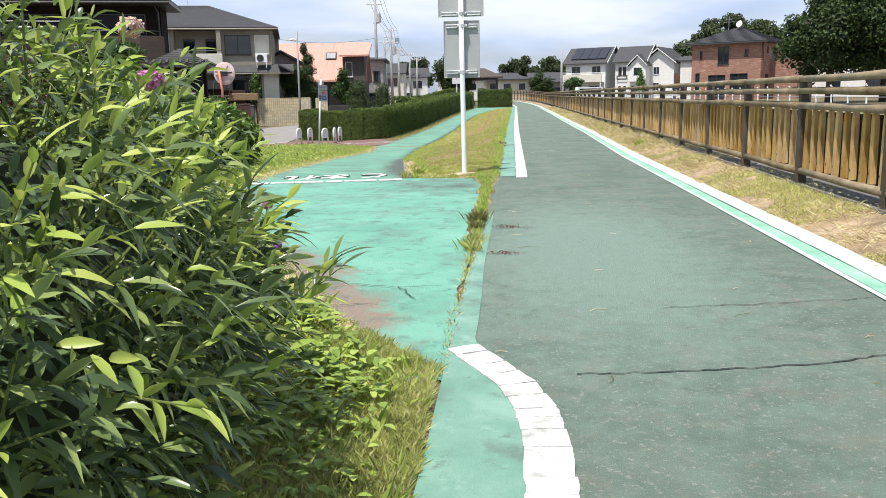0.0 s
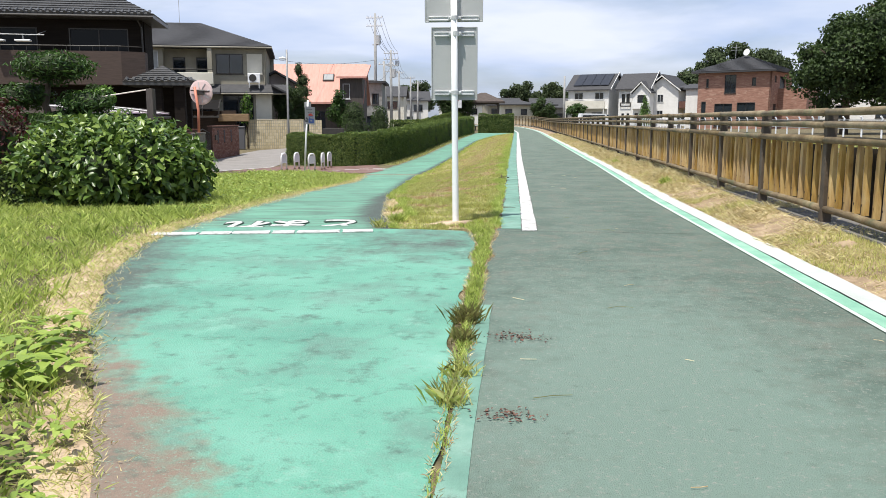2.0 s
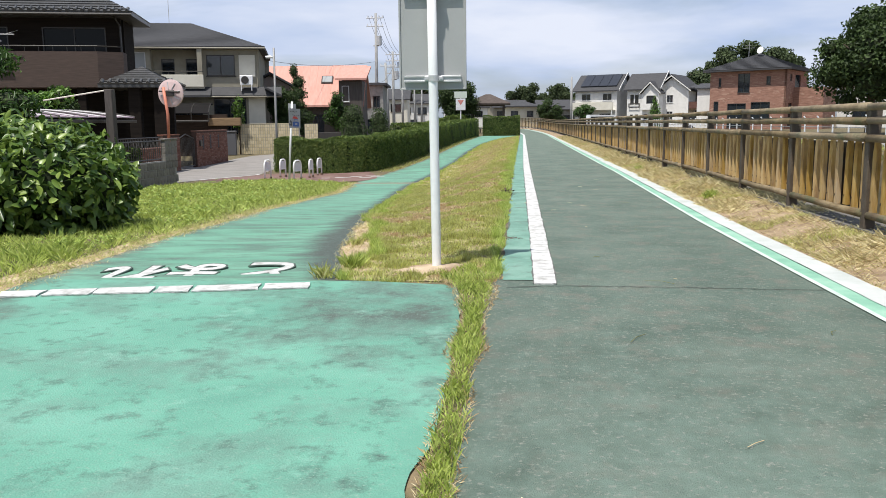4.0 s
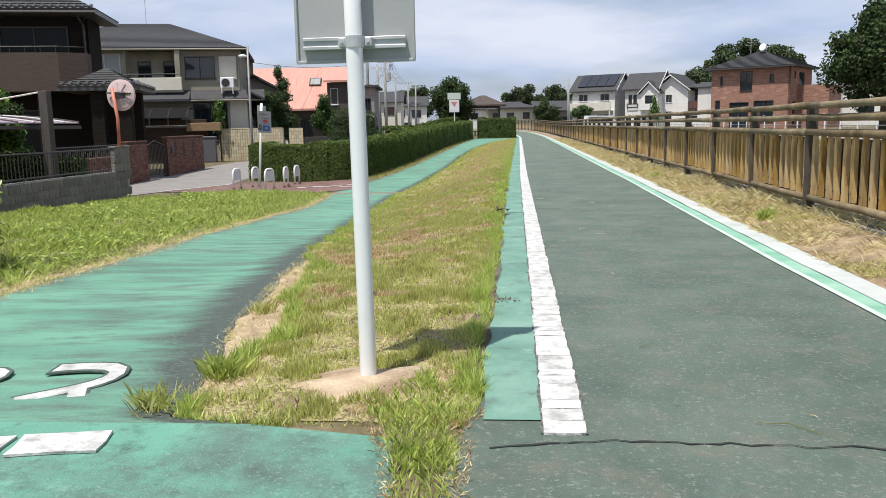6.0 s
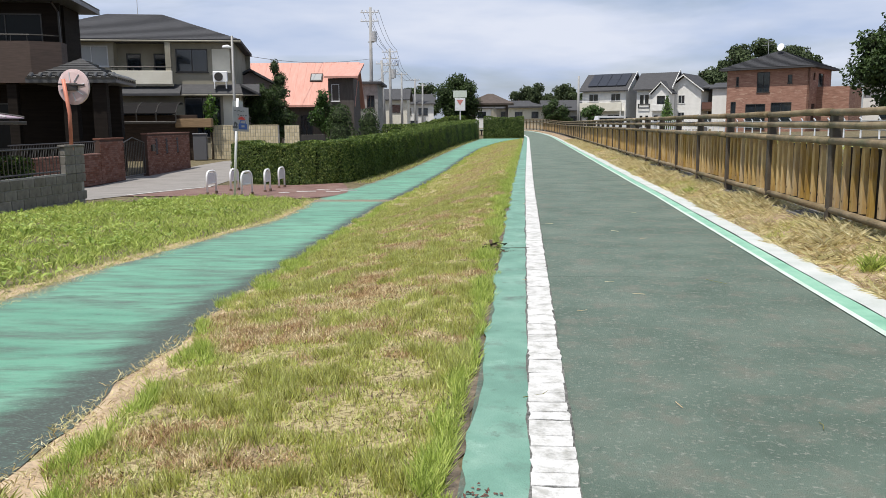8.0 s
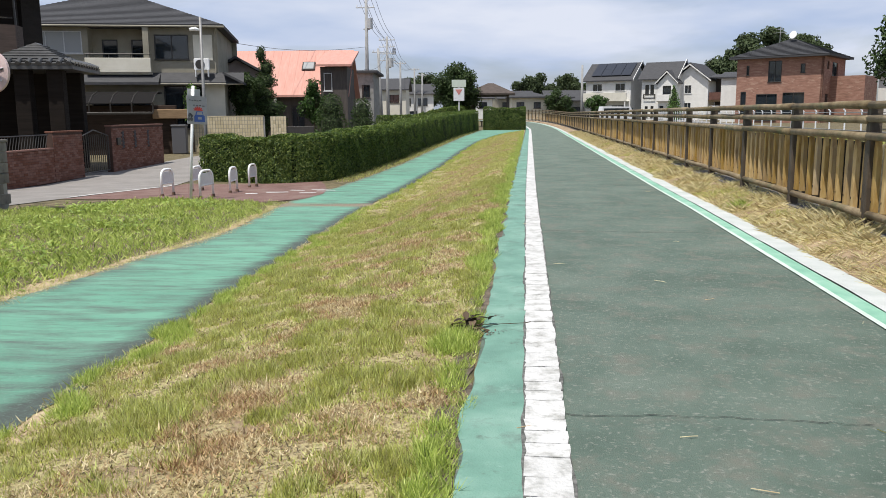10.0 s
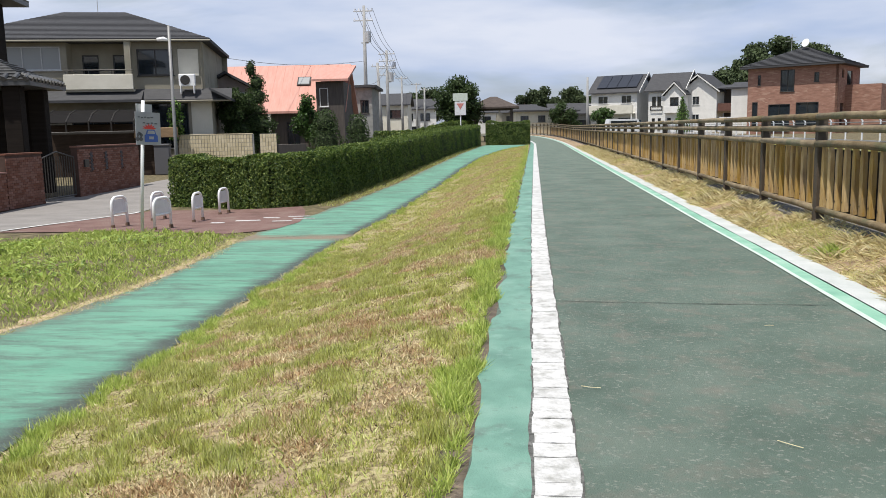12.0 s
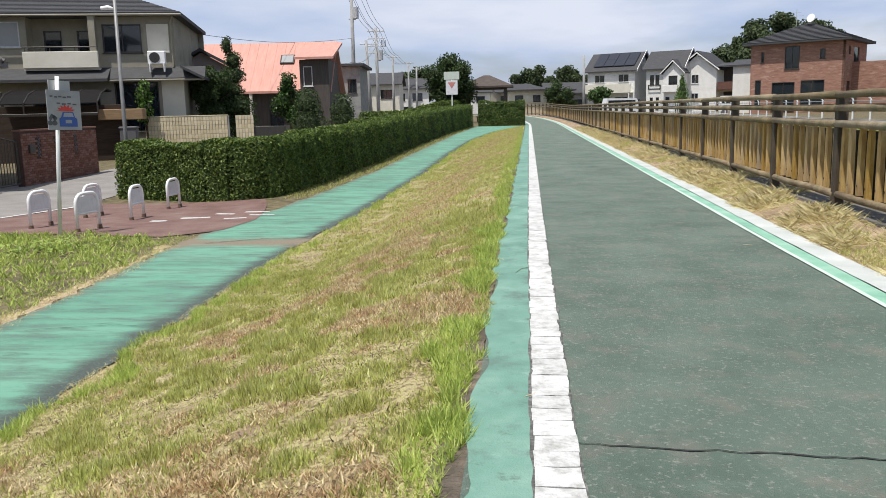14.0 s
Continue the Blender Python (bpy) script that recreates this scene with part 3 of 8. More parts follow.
# Near-black wood: painted shade between the slats, and the nail holes.
M_BACKSLAT = mat("gap shade and nail holes", [(0.020, 0.015, 0.011), (0.045, 0.033, 0.022)], 5.0, 0.85, 0.3, 50, vary=0.2, island=True)
M_RAIL = mat("mossy log rails", [(0.12, 0.085, 0.045), (0.20, 0.15, 0.085), (0.29, 0.23, 0.14)], 4.0, 0.8, 0.5, 45, vary=0.2,
             wear=(0.11, 0.115, 0.06), wear_scale=3.0, wear_at=(0.52, 0.68))
M_POST = mat("dark fence posts", [(0.06, 0.046, 0.033), (0.10, 0.076, 0.054)], 5.0, 0.7, 0.3, 50, vary=0.15)
M_KERB = mat("dark mossy kerb", [(0.09, 0.085, 0.075), (0.16, 0.15, 0.135)], 3.0, 0.95, 0.6, 30)

FX, F0, BAY = 2.76, 0.609, 2.0
fence = thing("fence", pose(FX, 10.6, 0.1), "long weathered log fence with ochre slats and dark posts", "fence")
inv = Matrix.Translation((-FX, -10.6, -0.1))


def slat_build(lean):
    """A flat rounded slat with a skewed, pointed top and a nail hole near its foot."""
    b = Build()
    w, h = 0.043, 0.63
    prof = [(-w, 0.022), (-w * 0.9, -0.014), (0, -0.022), (w * 0.9, -0.014), (w, 0.022)]
    vs = [(p[1], p[0], 0.0) for p in prof] + [(p[1], p[0], h - 0.13) for p in prof]
    vs += [(p[1], p[0] * 0.45 + lean * 0.014, h - 0.012 * abs(p[0] / w + lean)) for p in prof]
    fs = [(i + r, i + 1 + r, i + 6 + r, i + 5 + r) for r in (0, 5) for i in range(4)] + [(4, 0, 5, 9), (9, 5, 10, 14), (4, 3, 2, 1, 0), (10, 11, 12, 13, 14)]
    b.add(vs, fs)
    k = len(b.f)
    b.add([(-0.0235, lean * 0.012 + 0.010 * math.cos(a * math.pi / 3), 0.085 + 0.013 * math.sin(a * math.pi / 3)) for a in range(6)], [(0, 1, 2, 3, 4, 5)])
    me = b.mesh("slat", M_SLAT)
    me.materials.append(M_BACKSLAT)
    me.polygons[k].material_index = 1
    return me


slat_meshes = [slat_build(k) for k in (-0.6, 0.1, 0.7)]
post_mesh = Build().box(-0.048, 0.048, -0.046, 0.046, -0.25, 1.0, 0.008).mesh("post", M_POST)
rng = np.random.RandomState(11)
far_slats, far_logs, far_posts, back_slats = Build(), Build(), Build(), Build()
for k in range(-1, 58):
    y0 = F0 + BAY * k
    xa, xb = FX + float(bend(y0)), FX + float(bend(y0 + BAY))
    near = 2 <= k < 27
    base = 0.12 + float(rise(y0))
    ang = math.atan2(xb - xa, BAY)
    m = Matrix.Translation((xa, y0, base)) @ Matrix.Rotation(-ang, 4, "Z")
    if near or k < 2:
        part("post", post_mesh, M_POST, fence, m=inv @ m @ Matrix.Translation((-0.004, 0, 0.05)))
    else:
        far_posts.box(-0.055, 0.055, -0.055, 0.055, -0.2, 1.05, 0, inv @ m @ Matrix.Translation((-0.004, 0, 0.05)))
    # three log rails with joints at the posts, and a sill log below the slats
    for zr, rad, xo in ((1.06, 0.036, -0.045), (0.94, 0.036, -0.045), (0.795, 0.038, -0.045), (0.135, 0.036, -0.02)):
        s = [rng.uniform(-0.012, 0.012) for _ in range(6)]
        pts = [(xo + s[0] * 0.4, 0.01, zr + s[1] * 0.4), (xo + s[2], 0.66, zr + s[3] * 0.5), (xo + s[4], 1.33, zr + s[5] * 0.5), (xo, BAY - 0.006, zr + s[0] * 0.4)]
        pts = [inv @ m @ Vector(p) for p in pts]
        rr = [rad * 1.12, rad * rng.uniform(0.93, 1.0), rad * rng.uniform(0.92, 1.0), rad * 0.9]
        if near:
            part("rail", Build().tube(pts, rr, 9), M_RAIL, fence, smooth=True)
        else:
            far_logs.tube(pts, rr, 6)
    # Backing boards, coloured near black for the shade seen through the gaps.
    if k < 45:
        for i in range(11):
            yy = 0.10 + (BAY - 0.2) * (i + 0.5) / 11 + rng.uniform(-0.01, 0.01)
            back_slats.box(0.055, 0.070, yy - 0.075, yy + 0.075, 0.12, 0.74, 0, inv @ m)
    closed = k in (22, 24, 25, 26, 28, 30, 31, 33)
    cnt = 10
    for i in range(cnt):
        yy = 0.13 + (BAY - 0.22) * i / (cnt - 1)
        sm = inv @ m @ Matrix.Translation((rng.uniform(-0.004, 0.004), yy + rng.uniform(-0.010, 0.010), 0.165 + rng.uniform(-0.008, 0.012))) \
            @ Matrix.Rotation(rng.uniform(-0.03, 0.03), 4, "X")
        if 2 <= k < 25:
            part("slat", slat_meshes[rng.randint(3)], M_SLAT, fence, m=sm)
        else:
            w = 0.074 if closed else 0.054
            far_slats.add([sm @ Vector(p) for p in ((0, -w, 0), (-0.014, 0, 0), (0, w, 0), (0, -w, 0.59), (-0.014, 0, 0.63), (0, w, 0.59))],
                          [(0, 1, 4, 3), (1, 2, 5, 4), (2, 0, 3, 5)])
o = part("backing", back_slats, M_BACKSLAT, fence, "recessed slats darkened as shade behind the gaps")
o["kind"] = "stuff"
o = part("far_slatting", far_slats, M_SLAT_J, fence, "ochre slats far along the fence")
o["kind"] = "stuff"
o = part("far_railing", far_logs, M_RAIL, fence, "log rails far along the fence")
o["kind"] = "stuff"
o = part("far_posting", far_posts, M_POST, fence)
o["kind"] = "stuff"
kerb = Build()
for k in range(-2, 110):
    y0 = k * 1.0
    xa, xb = FX + float(bend(y0)), FX + float(bend(y0 + 1))
    za, zb = float(rise(y0)), float(rise(y0 + 1))
    kerb.add([(xa - 0.10, y0 + 0.01, za + 0.02), (xa + 0.30, y0 + 0.01, za + 0.02), (xb + 0.30, y0 + 0.99, zb + 0.02), (xb - 0.10, y0 + 0.99, zb + 0.02),
              (xa - 0.08, y0 + 0.01, za + 0.135), (xa + 0.30, y0 + 0.01, za + 0.135), (xb + 0.30, y0 + 0.99, zb + 0.135), (xb - 0.08, y0 + 0.99, zb + 0.135)],
             [(0, 3, 2, 1), (4, 5, 6, 7), (0, 1, 5, 4), (1, 2, 6, 5), (2, 3, 7, 6), (3, 0, 4, 7)])
tagged(new("kerb", kerb.mesh("kerb", M_KERB)), "low dark concrete kerb under the fence", "kerb", kind="structure")

# ---- the canal and the far bank ----
tagged(new("water", raw_mesh("water", np.array([(x + canal_bend(y), y, -2.1) for y in np.arange(-40, 200, 8.0) for x in (3.2, 10.6)]),
                             np.array([(2 * i, 2 * i + 1, 2 * i + 3, 2 * i + 2) for i in range(29)]), mat("still canal water", [(0.03, 0.04, 0.035), (0.05, 0.06, 0.05)], 2, 0.08, 0.05, 6, world_space=True))),
       "still grey-green canal water", "water", kind="structure")
tagged(new("far_bank_road", ribbon("far_bank_road", np.arange(-40, 200, 2.0), lambda y: 12.0 + canal_bend(y), lambda y: 17.0 + canal_bend(y), M_STREET, 0.02, 4)), "grey asphalt road along the far bank", "road", kind="structure")
M_WHITEPAINT = mat("white painted steel", [(0.82, 0.83, 0.84), (0.88, 0.89, 0.90)], 5, 0.4, 0.05, 40, wear=(0.62, 0.58, 0.52), wear_scale=9.0, wear_at=(0.66, 0.78))
guard = thing("guard_fence", pose(11.3, 20, 0), "low white pipe guard fence on the far bank", "fence")
gpost = Build().tube([(0, 0, -0.05), (0, 0, 1.12), (-0.06, 0, 1.2)], 0.03, 6).mesh("post", M_WHITEPAINT)
gr = {0.45: [], 0.78: [], 1.08: []}
for y in np.arange(-20, 130, 1.5):
    x = 11.3 + float(canal_bend(y))
    part("post", gpost, M_WHITEPAINT, guard, m=pose(x - 11.3, y - 20, 0))
    for zz in gr:
        gr[zz].append((x - 11.3, y - 20, zz))
M_PIPE = mat("grey pipe", [(0.20, 0.21, 0.21), (0.28, 0.29, 0.29)], 4, 0.5, 0.1)
for zz in gr:
    part("rail", Build().tube(gr[zz], 0.016, 5), M_PIPE, guard)

# ---- hedges ----
def hedge(name, pts, width, height, label, seed, density=900, size=0.06):
    """A clipped hedge along points on the ground, with a leafy, slightly uneven skin."""
    t = thing(name, pose(pts[0][0], pts[0][1], float(land(*pts[0]))), label, "hedge")
    o = Vector((pts[0][0], pts[0][1], float(land(*pts[0]))))
    rng = np.random.RandomState(seed)
    core, P, D, run = Build(), [], [], 0.0
    for k, ((x0, y0), (x1, y1)) in enumerate(zip(pts[:-1], pts[1:])):
        thick = density[k] if isinstance(density, tuple) else density
        L = math.hypot(x1 - x0, y1 - y0)
        n = max(1, int(L / 1.2))
        ex, ey = (x1 - x0) / L, (y1 - y0) / L
        nx, ny = -ey, ex
        for i in range(n):
            a, c = i / n, (i + 1) / n
            q = []
            for s in (a, c):
                for w in (-1, 1):
                    q.append((x0 + ex * L * s + nx * w * width * 0.36, y0 + ey * L * s + ny * w * width * 0.36))
            zz = [float(land(*p)) for p in q]
            vs = [(p[0] - o.x, p[1] - o.y, z - o.z - 0.05) for p, z in zip(q, zz)] + [(p[0] - o.x, p[1] - o.y, z - o.z + height * 0.90) for p, z in zip(q, zz)]
            core.add(vs, [(0, 1, 3, 2), (4, 5, 7, 6), (0, 1, 5, 4), (2, 3, 7, 6), (0, 2, 6, 4), (1, 3, 7, 5)])
        area = L * (height * 2 + width)
        m = int(area * thick)
        s = rng.uniform(0, L, m)
        pick = rng.uniform(0, height * 2 + width, m)
        w = np.where(pick < height, -width / 2, np.where(pick < height * 2, width / 2, pick - height * 2 - width / 2))
        h = np.where(pick < height, pick, np.where(pick < height * 2, pick - height, height))
        lump = 0.05 * np.sin((s + run) * 2.1 + 1) + 0.04 * np.sin((s + run) * 5.3 + h * 4) + rng.uniform(-0.06, 0.03, m)
        dw = np.where(pick < height, -1, np.where(pick < height * 2, 1, 0.0))
        dh = np.where(pick >= height * 2, 1.0, 0.0)
        w, h = w + dw * lump, h + dh * lump
        r = np.clip((h - height + 0.12) / 0.12, 0, 1)
        w = w * (1 - 0.12 * r * (np.abs(dw)))
        X, Y = x0 + ex * s + nx * w, y0 + ey * s + ny * w
        Z = land(X, Y) + h
        P.append(np.stack([X - o.x, Y - o.y, Z - o.z], 1))
        D.append(np.stack([nx * dw, ny * dw, dh], 1))
        # the free ends, and a rounded skin where two runs meet
        m2 = int(width * height * thick)
        for s_end, sg in ((0, -1), (L, 1)):
            if (k == 0 and sg < 0) or (k == len(pts) - 2 and sg > 0):
                w2, h2 = rng.uniform(-width / 2, width / 2, m2), rng.uniform(0, height, m2)
                X, Y = x0 + ex * s_end + nx * w2 + ex * sg * 0.02, y0 + ey * s_end + ny * w2 + ey * sg * 0.02
                P.append(np.stack([X - o.x, Y - o.y, land(X, Y) + h2 - o.z], 1))
                D.append(np.tile([ex * sg, ey * sg, 0.1], (m2, 1)))
            elif sg > 0:
                turn, h2 = rng.uniform(0, 2 * math.pi, 2 * m2), rng.uniform(0, height, 2 * m2)
                rr = width / 2 + rng.uniform(-0.06, 0.03, 2 * m2)
                X, Y = x1 + np.cos(turn) * rr, y1 + np.sin(turn) * rr
                P.append(np.stack([X - o.x, Y - o.y, land(X, Y) + h2 - o.z], 1))
                D.append(np.stack([np.cos(turn), np.sin(turn), 0 * turn], 1))
        run += L
    # The boxes inside are coloured dark as the hedge's inner shade.
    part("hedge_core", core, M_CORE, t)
    part("leaves", leaf_mesh("leaves", np.concatenate(P), np.concatenate(D), size, size * 0.65, M_HEDGE, seed, spread=0.6), M_HEDGE, t)
    return t


hedge("hedge", [(-9.9, 38.1), (-8.3, 37.4), (-7.3, 37.02), (-6.8, 36.95), (-6.4, 37.05), (-6.15, 37.35), (-6.05, 37.9), (-5.75, 41.5), (-5.4, 46), (-4.95, 55), (-4.3, 65), (-3.9, 70.5)], 0.95, 1.32,
      "long dense clipped green hedge round the garden corner", 22, (2000, 2000, 2200, 2200, 2200, 2200, 1900, 1100, 640, 480, 480), 0.06)
hedge("hedge", [(-3.15, 72.2), (-0.22, 72.2)], 0.9, 1.55, "tall clipped hedge across the path's end", 23, 700, 0.085)

# ---- sign seen from behind ----
M_GREYBOARD = mat("grey sign back", [(0.36, 0.37, 0.37), (0.42, 0.43, 0.43)], 1.5, 0.5, 0.05, 30, wear=(0.30, 0.31, 0.31), wear_scale=3, wear_at=(0.6, 0.8))
M_STEEL = mat("galvanised steel", [(0.42, 0.43, 0.44), (0.58, 0.59, 0.60)], 6, 0.5, 0.05, 40, metal=0.25)
sp = thing("sign_post", pose(-0.87, 11.23, float(land(-0.87, 11.23))), "white steel post carrying two grey sign boards", "sign")
part("pole", Build().tube([(0.012, 0, -0.1), (0.01, 0, 0.02), (0.0, 0.0, 1.3), (-0.012, 0.0, 2.62)], 0.034, 20), M_WHITEPAINT, sp, smooth=True)
for nm, cx, z0, z1, hw, lab in (("board", -0.008, 1.325, 2.07, 0.238, "lower grey sign board"), ("board", -0.014, 2.13, 2.50, 0.30, "upper grey sign board")):
    bd = part(nm, Build().box(cx - hw, cx + hw, 0.062, 0.068, z0, z1, 0.0), M_GREYBOARD, sp, lab)
    rim = Build()
    for zz in (z0, z1):
        rim.box(cx - hw - 0.004, cx + hw + 0.004, 0.052, 0.072, zz - 0.006, zz + 0.006, 0.002)
    for xx in (cx - hw, cx + hw):
        rim.box(xx - 0.006, xx + 0.006, 0.052, 0.072, z0, z1, 0.002)
    part("rim", rim, M_GREYBOARD, bd)
    for zz in ((z0 + 0.07, z1 - 0.07) if z1 - z0 > 0.5 else (z0 + 0.03,)):
        br = Build().box(cx - hw * 0.88, cx + hw * 0.88, 0.040, 0.062, zz - 0.022, zz + 0.022, 0.004)
        br.box(cx - hw * 0.88, cx + hw * 0.88, 0.034, 0.042, zz - 0.024, zz - 0.010, 0.002)
        br.box(cx - hw * 0.88, cx + hw * 0.88, 0.034, 0.042, zz + 0.010, zz + 0.024, 0.002)
        part("bracket_rail", br, M_STEEL, bd, "aluminium rail behind the board")
        cl = Build().tube([(cx + 0.013, 0, zz - 0.022), (cx + 0.013, 0, zz + 0.022)], 0.040, 16)
        cl.box(cx - 0.055, cx - 0.025, -0.012, 0.05, zz - 0.018, zz + 0.018, 0.004).box(cx + 0.05, cx + 0.08, -0.012, 0.05, zz - 0.018, zz + 0.018, 0.004)
        cl.tube([(cx - 0.04, -0.02, zz), (cx - 0.04, 0.03, zz)], 0.007, 6).tube([(cx + 0.065, -0.02, zz), (cx + 0.065, 0.03, zz)], 0.007, 6)
        part("clamp", cl, M_STEEL, bd)
dirt = Build()
N = 22
ring = [(0.33 * math.cos(2 * math.pi * i / N) * (1 + 0.2 * math.sin(i * 2.3)), 0.24 * math.sin(2 * math.pi * i / N) * (1 + 0.2 * math.cos(i * 1.7))) for i in range(N)]
px, py = -0.83, 11.2
vs = [(px, py, float(land(px, py)) + 0.035)] + [(px + a * 0.6, py + b * 0.6, float(land(px + a * 0.6, py + b * 0.6)) + 0.026) for a, b in ring] \
    + [(px + a, py + b, float(land(px + a, py + b)) + 0.003) for a, b in ring]
fs = [(0, 1 + i, 1 + (i + 1) % N) for i in range(N)] + [(1 + i, 1 + N + i, 1 + N + (i + 1) % N, 1 + (i + 1) % N) for i in range(N)]
tagged(new("dirt_patch", dirt.add(vs, fs).mesh("dirt_patch", M_DIRT, True)), "bare sandy patch round the post's foot", "soil", kind="structure")

# ---- house builders ----
M_GLASS = plain("dark window glass", (0.035, 0.045, 0.055), 0.04, 0.0, 0.8)
M_GLASS.node_tree.nodes["Principled BSDF"].inputs["Transmission Weight"].default_value = 0.35
M_DIMGLASS = plain("unlit window glass", (0.012, 0.013, 0.015), 0.15, 0.0, 0.15)
M_CURTAIN = plain("pale curtain behind glass", (0.35, 0.36, 0.36), 0.25)
M_DARKFRAME = mat("dark bronze frames", [(0.03, 0.027, 0.025), (0.05, 0.045, 0.04)], 6, 0.4, 0.05)
M_ALU = mat("pale aluminium frames", [(0.5, 0.5, 0.5), (0.62, 0.62, 0.62)], 6, 0.4, 0.05)
M_WHITEWALL = mat("white render", [(0.70, 0.69, 0.66), (0.80, 0.79, 0.76)], 1.5, 0.9, 0.3, 60, wear=(0.60, 0.58, 0.54), wear_scale=0.8, wear_at=(0.6, 0.8))
M_ROOFDARK = mat("dark grey roofing", [(0.035, 0.036, 0.04), (0.06, 0.06, 0.065)], 2, 0.75, 0.5, 18, stretch=(1, 4, 4))


def holed_wall(b, x0, x1, z0, z1, y0, y1, holes):
    """A wall in the x-z plane, y0 to y1 thick, with openings (x0, x1, z0, z1) through it."""
    b.weld = True
    xs = sorted({x0, x1, *[v for h in holes for v in h[:2]]})
    zs = sorted({z0, z1, *[v for h in holes for v in h[2:4]]})
    for i in range(len(xs) - 1):
        run = None
        for j in range(len(zs) - 1):
            cx, cz = (xs[i] + xs[i + 1]) / 2, (zs[j] + zs[j + 1]) / 2
            open_ = any(h[0] < cx < h[1] and h[2] < cz < h[3] for h in holes)
            if open_:
                if run is not None:
                    b.box(xs[i], xs[i + 1], y0, y1, run, zs[j])
                run = None
            elif run is None:
                run = zs[j]
        if run is not None:
            b.box(xs[i], xs[i + 1], y0, y1, run, z1)
    return b


def window(parent, x0, x1, z0, z1, y, frame_mat, mullions=1, glass=None, sill=True, depth=0.09, name="window"):
    """A window set into an opening of a front wall whose face is at y; the outside is towards -y."""
    w = 0.05
    b = Build()
    out, inn = [(x0, z0), (x1, z0), (x1, z1), (x0, z1)], [(x0 + w, z0 + w), (x1 - w, z0 + w), (x1 - w, z1 - w), (x0 + w, z1 - w)]
    vs = [(p[0], yy, p[1]) for yy in (y - 0.025, y + depth) for ring in (out, inn) for p in ring]
    fs = []
    for i in range(4):
        j = (i + 1) % 4
        fs += [(i, j, 4 + j, 4 + i), (8 + i, 12 + i, 12 + j, 8 + j), (i, 8 + i, 8 + j, j), (4 + i, 4 + j, 12 + j, 12 + i)]
    o = part(name, b.add(vs, fs), frame_mat, parent)
    for i in range(mullions):
        xm = x0 + (x1 - x0) * (i + 1) / (mullions + 1)
        part("mullion", Build().box(xm - 0.025, xm + 0.025, y + 0.005, y + depth - 0.01, z0 + w, z1 - w, 0.004), frame_mat, o)
    part("pane", Build().box(x0 + w, x1 - w, y + 0.05, y + 0.062, z0 + w, z1 - w), glass or M_GLASS, o)
    if sill:
        part("sill", Build().box(x0 - 0.05, x1 + 0.05, y - 0.07, y + 0.02, z0 - 0.05, z0, 0.006), frame_mat, o)
    return o


def hip_roof(b, x0, x1, y0, y1, z, rise, thick=0.18, ridge=None):
    """A hipped roof over a rectangle, with a fascia."""
    w, d = x1 - x0, y1 - y0
    if w >= d:
        r0, r1 = (x0 + d / 2, (y0 + y1) / 2), (x1 - d / 2, (y0 + y1) / 2)
    else:
        r0, r1 = ((x0 + x1) / 2, y0 + w / 2), ((x0 + x1) / 2, y1 - w / 2)
    vs = [(x0, y0, z), (x1, y0, z), (x1, y1, z), (x0, y1, z), (x0, y0, z + thick), (x1, y0, z + thick), (x1, y1, z + thick), (x0, y1, z + thick),
          (*r0, z + rise), (*r1, z + rise)]
    fs = [(3, 2, 1, 0), (0, 1, 5, 4), (1, 2, 6, 5), (2, 3, 7, 6), (3, 0, 4, 7)]
    if w >= d:
        fs += [(4, 5, 9, 8), (5, 6, 9), (6, 7, 8, 9), (7, 4, 8)]
    else:
        fs += [(4, 5, 8), (5, 6, 9, 8), (6, 7, 9), (7, 4, 8, 9)]
    return b.add(vs, fs)


def courses(b, p00, p10, p01, p11, rows, proud=0.03):
    """Overlapping courses on a sloping four-cornered roof face: p00-p10 along the eave, p01-p11 along the top."""
    a, c, d, e = [Vector(p) for p in (p00, p10, p01, p11)]
    n = (c - a).cross(d - a).normalized() if (d - a).length > 0.01 else (c - a).cross(e - a).normalized()
    if n.z < 0:
        n = -n
    vs, fs = [], []
    for i in range(rows):
        for s, k in ((i / rows, proud), ((i + 1) / rows, 0.004)):
            vs += [a.lerp(d, s) + n * k, c.lerp(e, s) + n * k]
    for i in range(2 * rows - 1):
        fs.append((2 * i, 2 * i + 1, 2 * i + 3, 2 * i + 2))
    b.add([a, c] + vs, [(0, 1, 3, 2)] + [tuple(j + 2 for j in f) for f in fs])
    return b


def gable_roof_x(b, x0, x1, y0, y1, z, rise, t=0.15):
    """A gabled roof whose ridge runs along x."""
    ym = (y0 + y1) / 2
    prof = [(y0, z), (ym, z + rise), (y1, z), (y1, z + t), (ym, z + rise + t), (y0, z + t)]
    return b.slab(prof, "x", x0, x1)


def gable_roof_y(b, x0, x1, y0, y1, z, rise, t=0.15):
    """A gabled roof whose ridge runs along y."""
    xm = (x0 + x1) / 2
    prof = [(x0, z), (xm, z + rise), (x1, z), (x1, z + t), (xm, z + rise + t), (x0, z + t)]
    return b.slab(prof, "y", y0, y1)


# ---- dark brown house ----
M_DARKWALL = mat("dark brown siding", [(0.012, 0.0095, 0.008), (0.022, 0.017, 0.014)], 1.2, 0.9, 0.4, 30, stretch=(0.5, 0.5, 8), spec=0.15)
M_BALCONY = mat("brown tile cladding", [(0.055, 0.036, 0.028), (0.09, 0.059, 0.046)], 2.0, 0.7, 0.5, 14, stretch=(1, 1, 9))
M_TILE = mat("glazed dark roof tiles", [(0.045, 0.045, 0.045), (0.085, 0.085, 0.085)], 5, 0.4, 0.2, 25, vary=0.2, island=True)
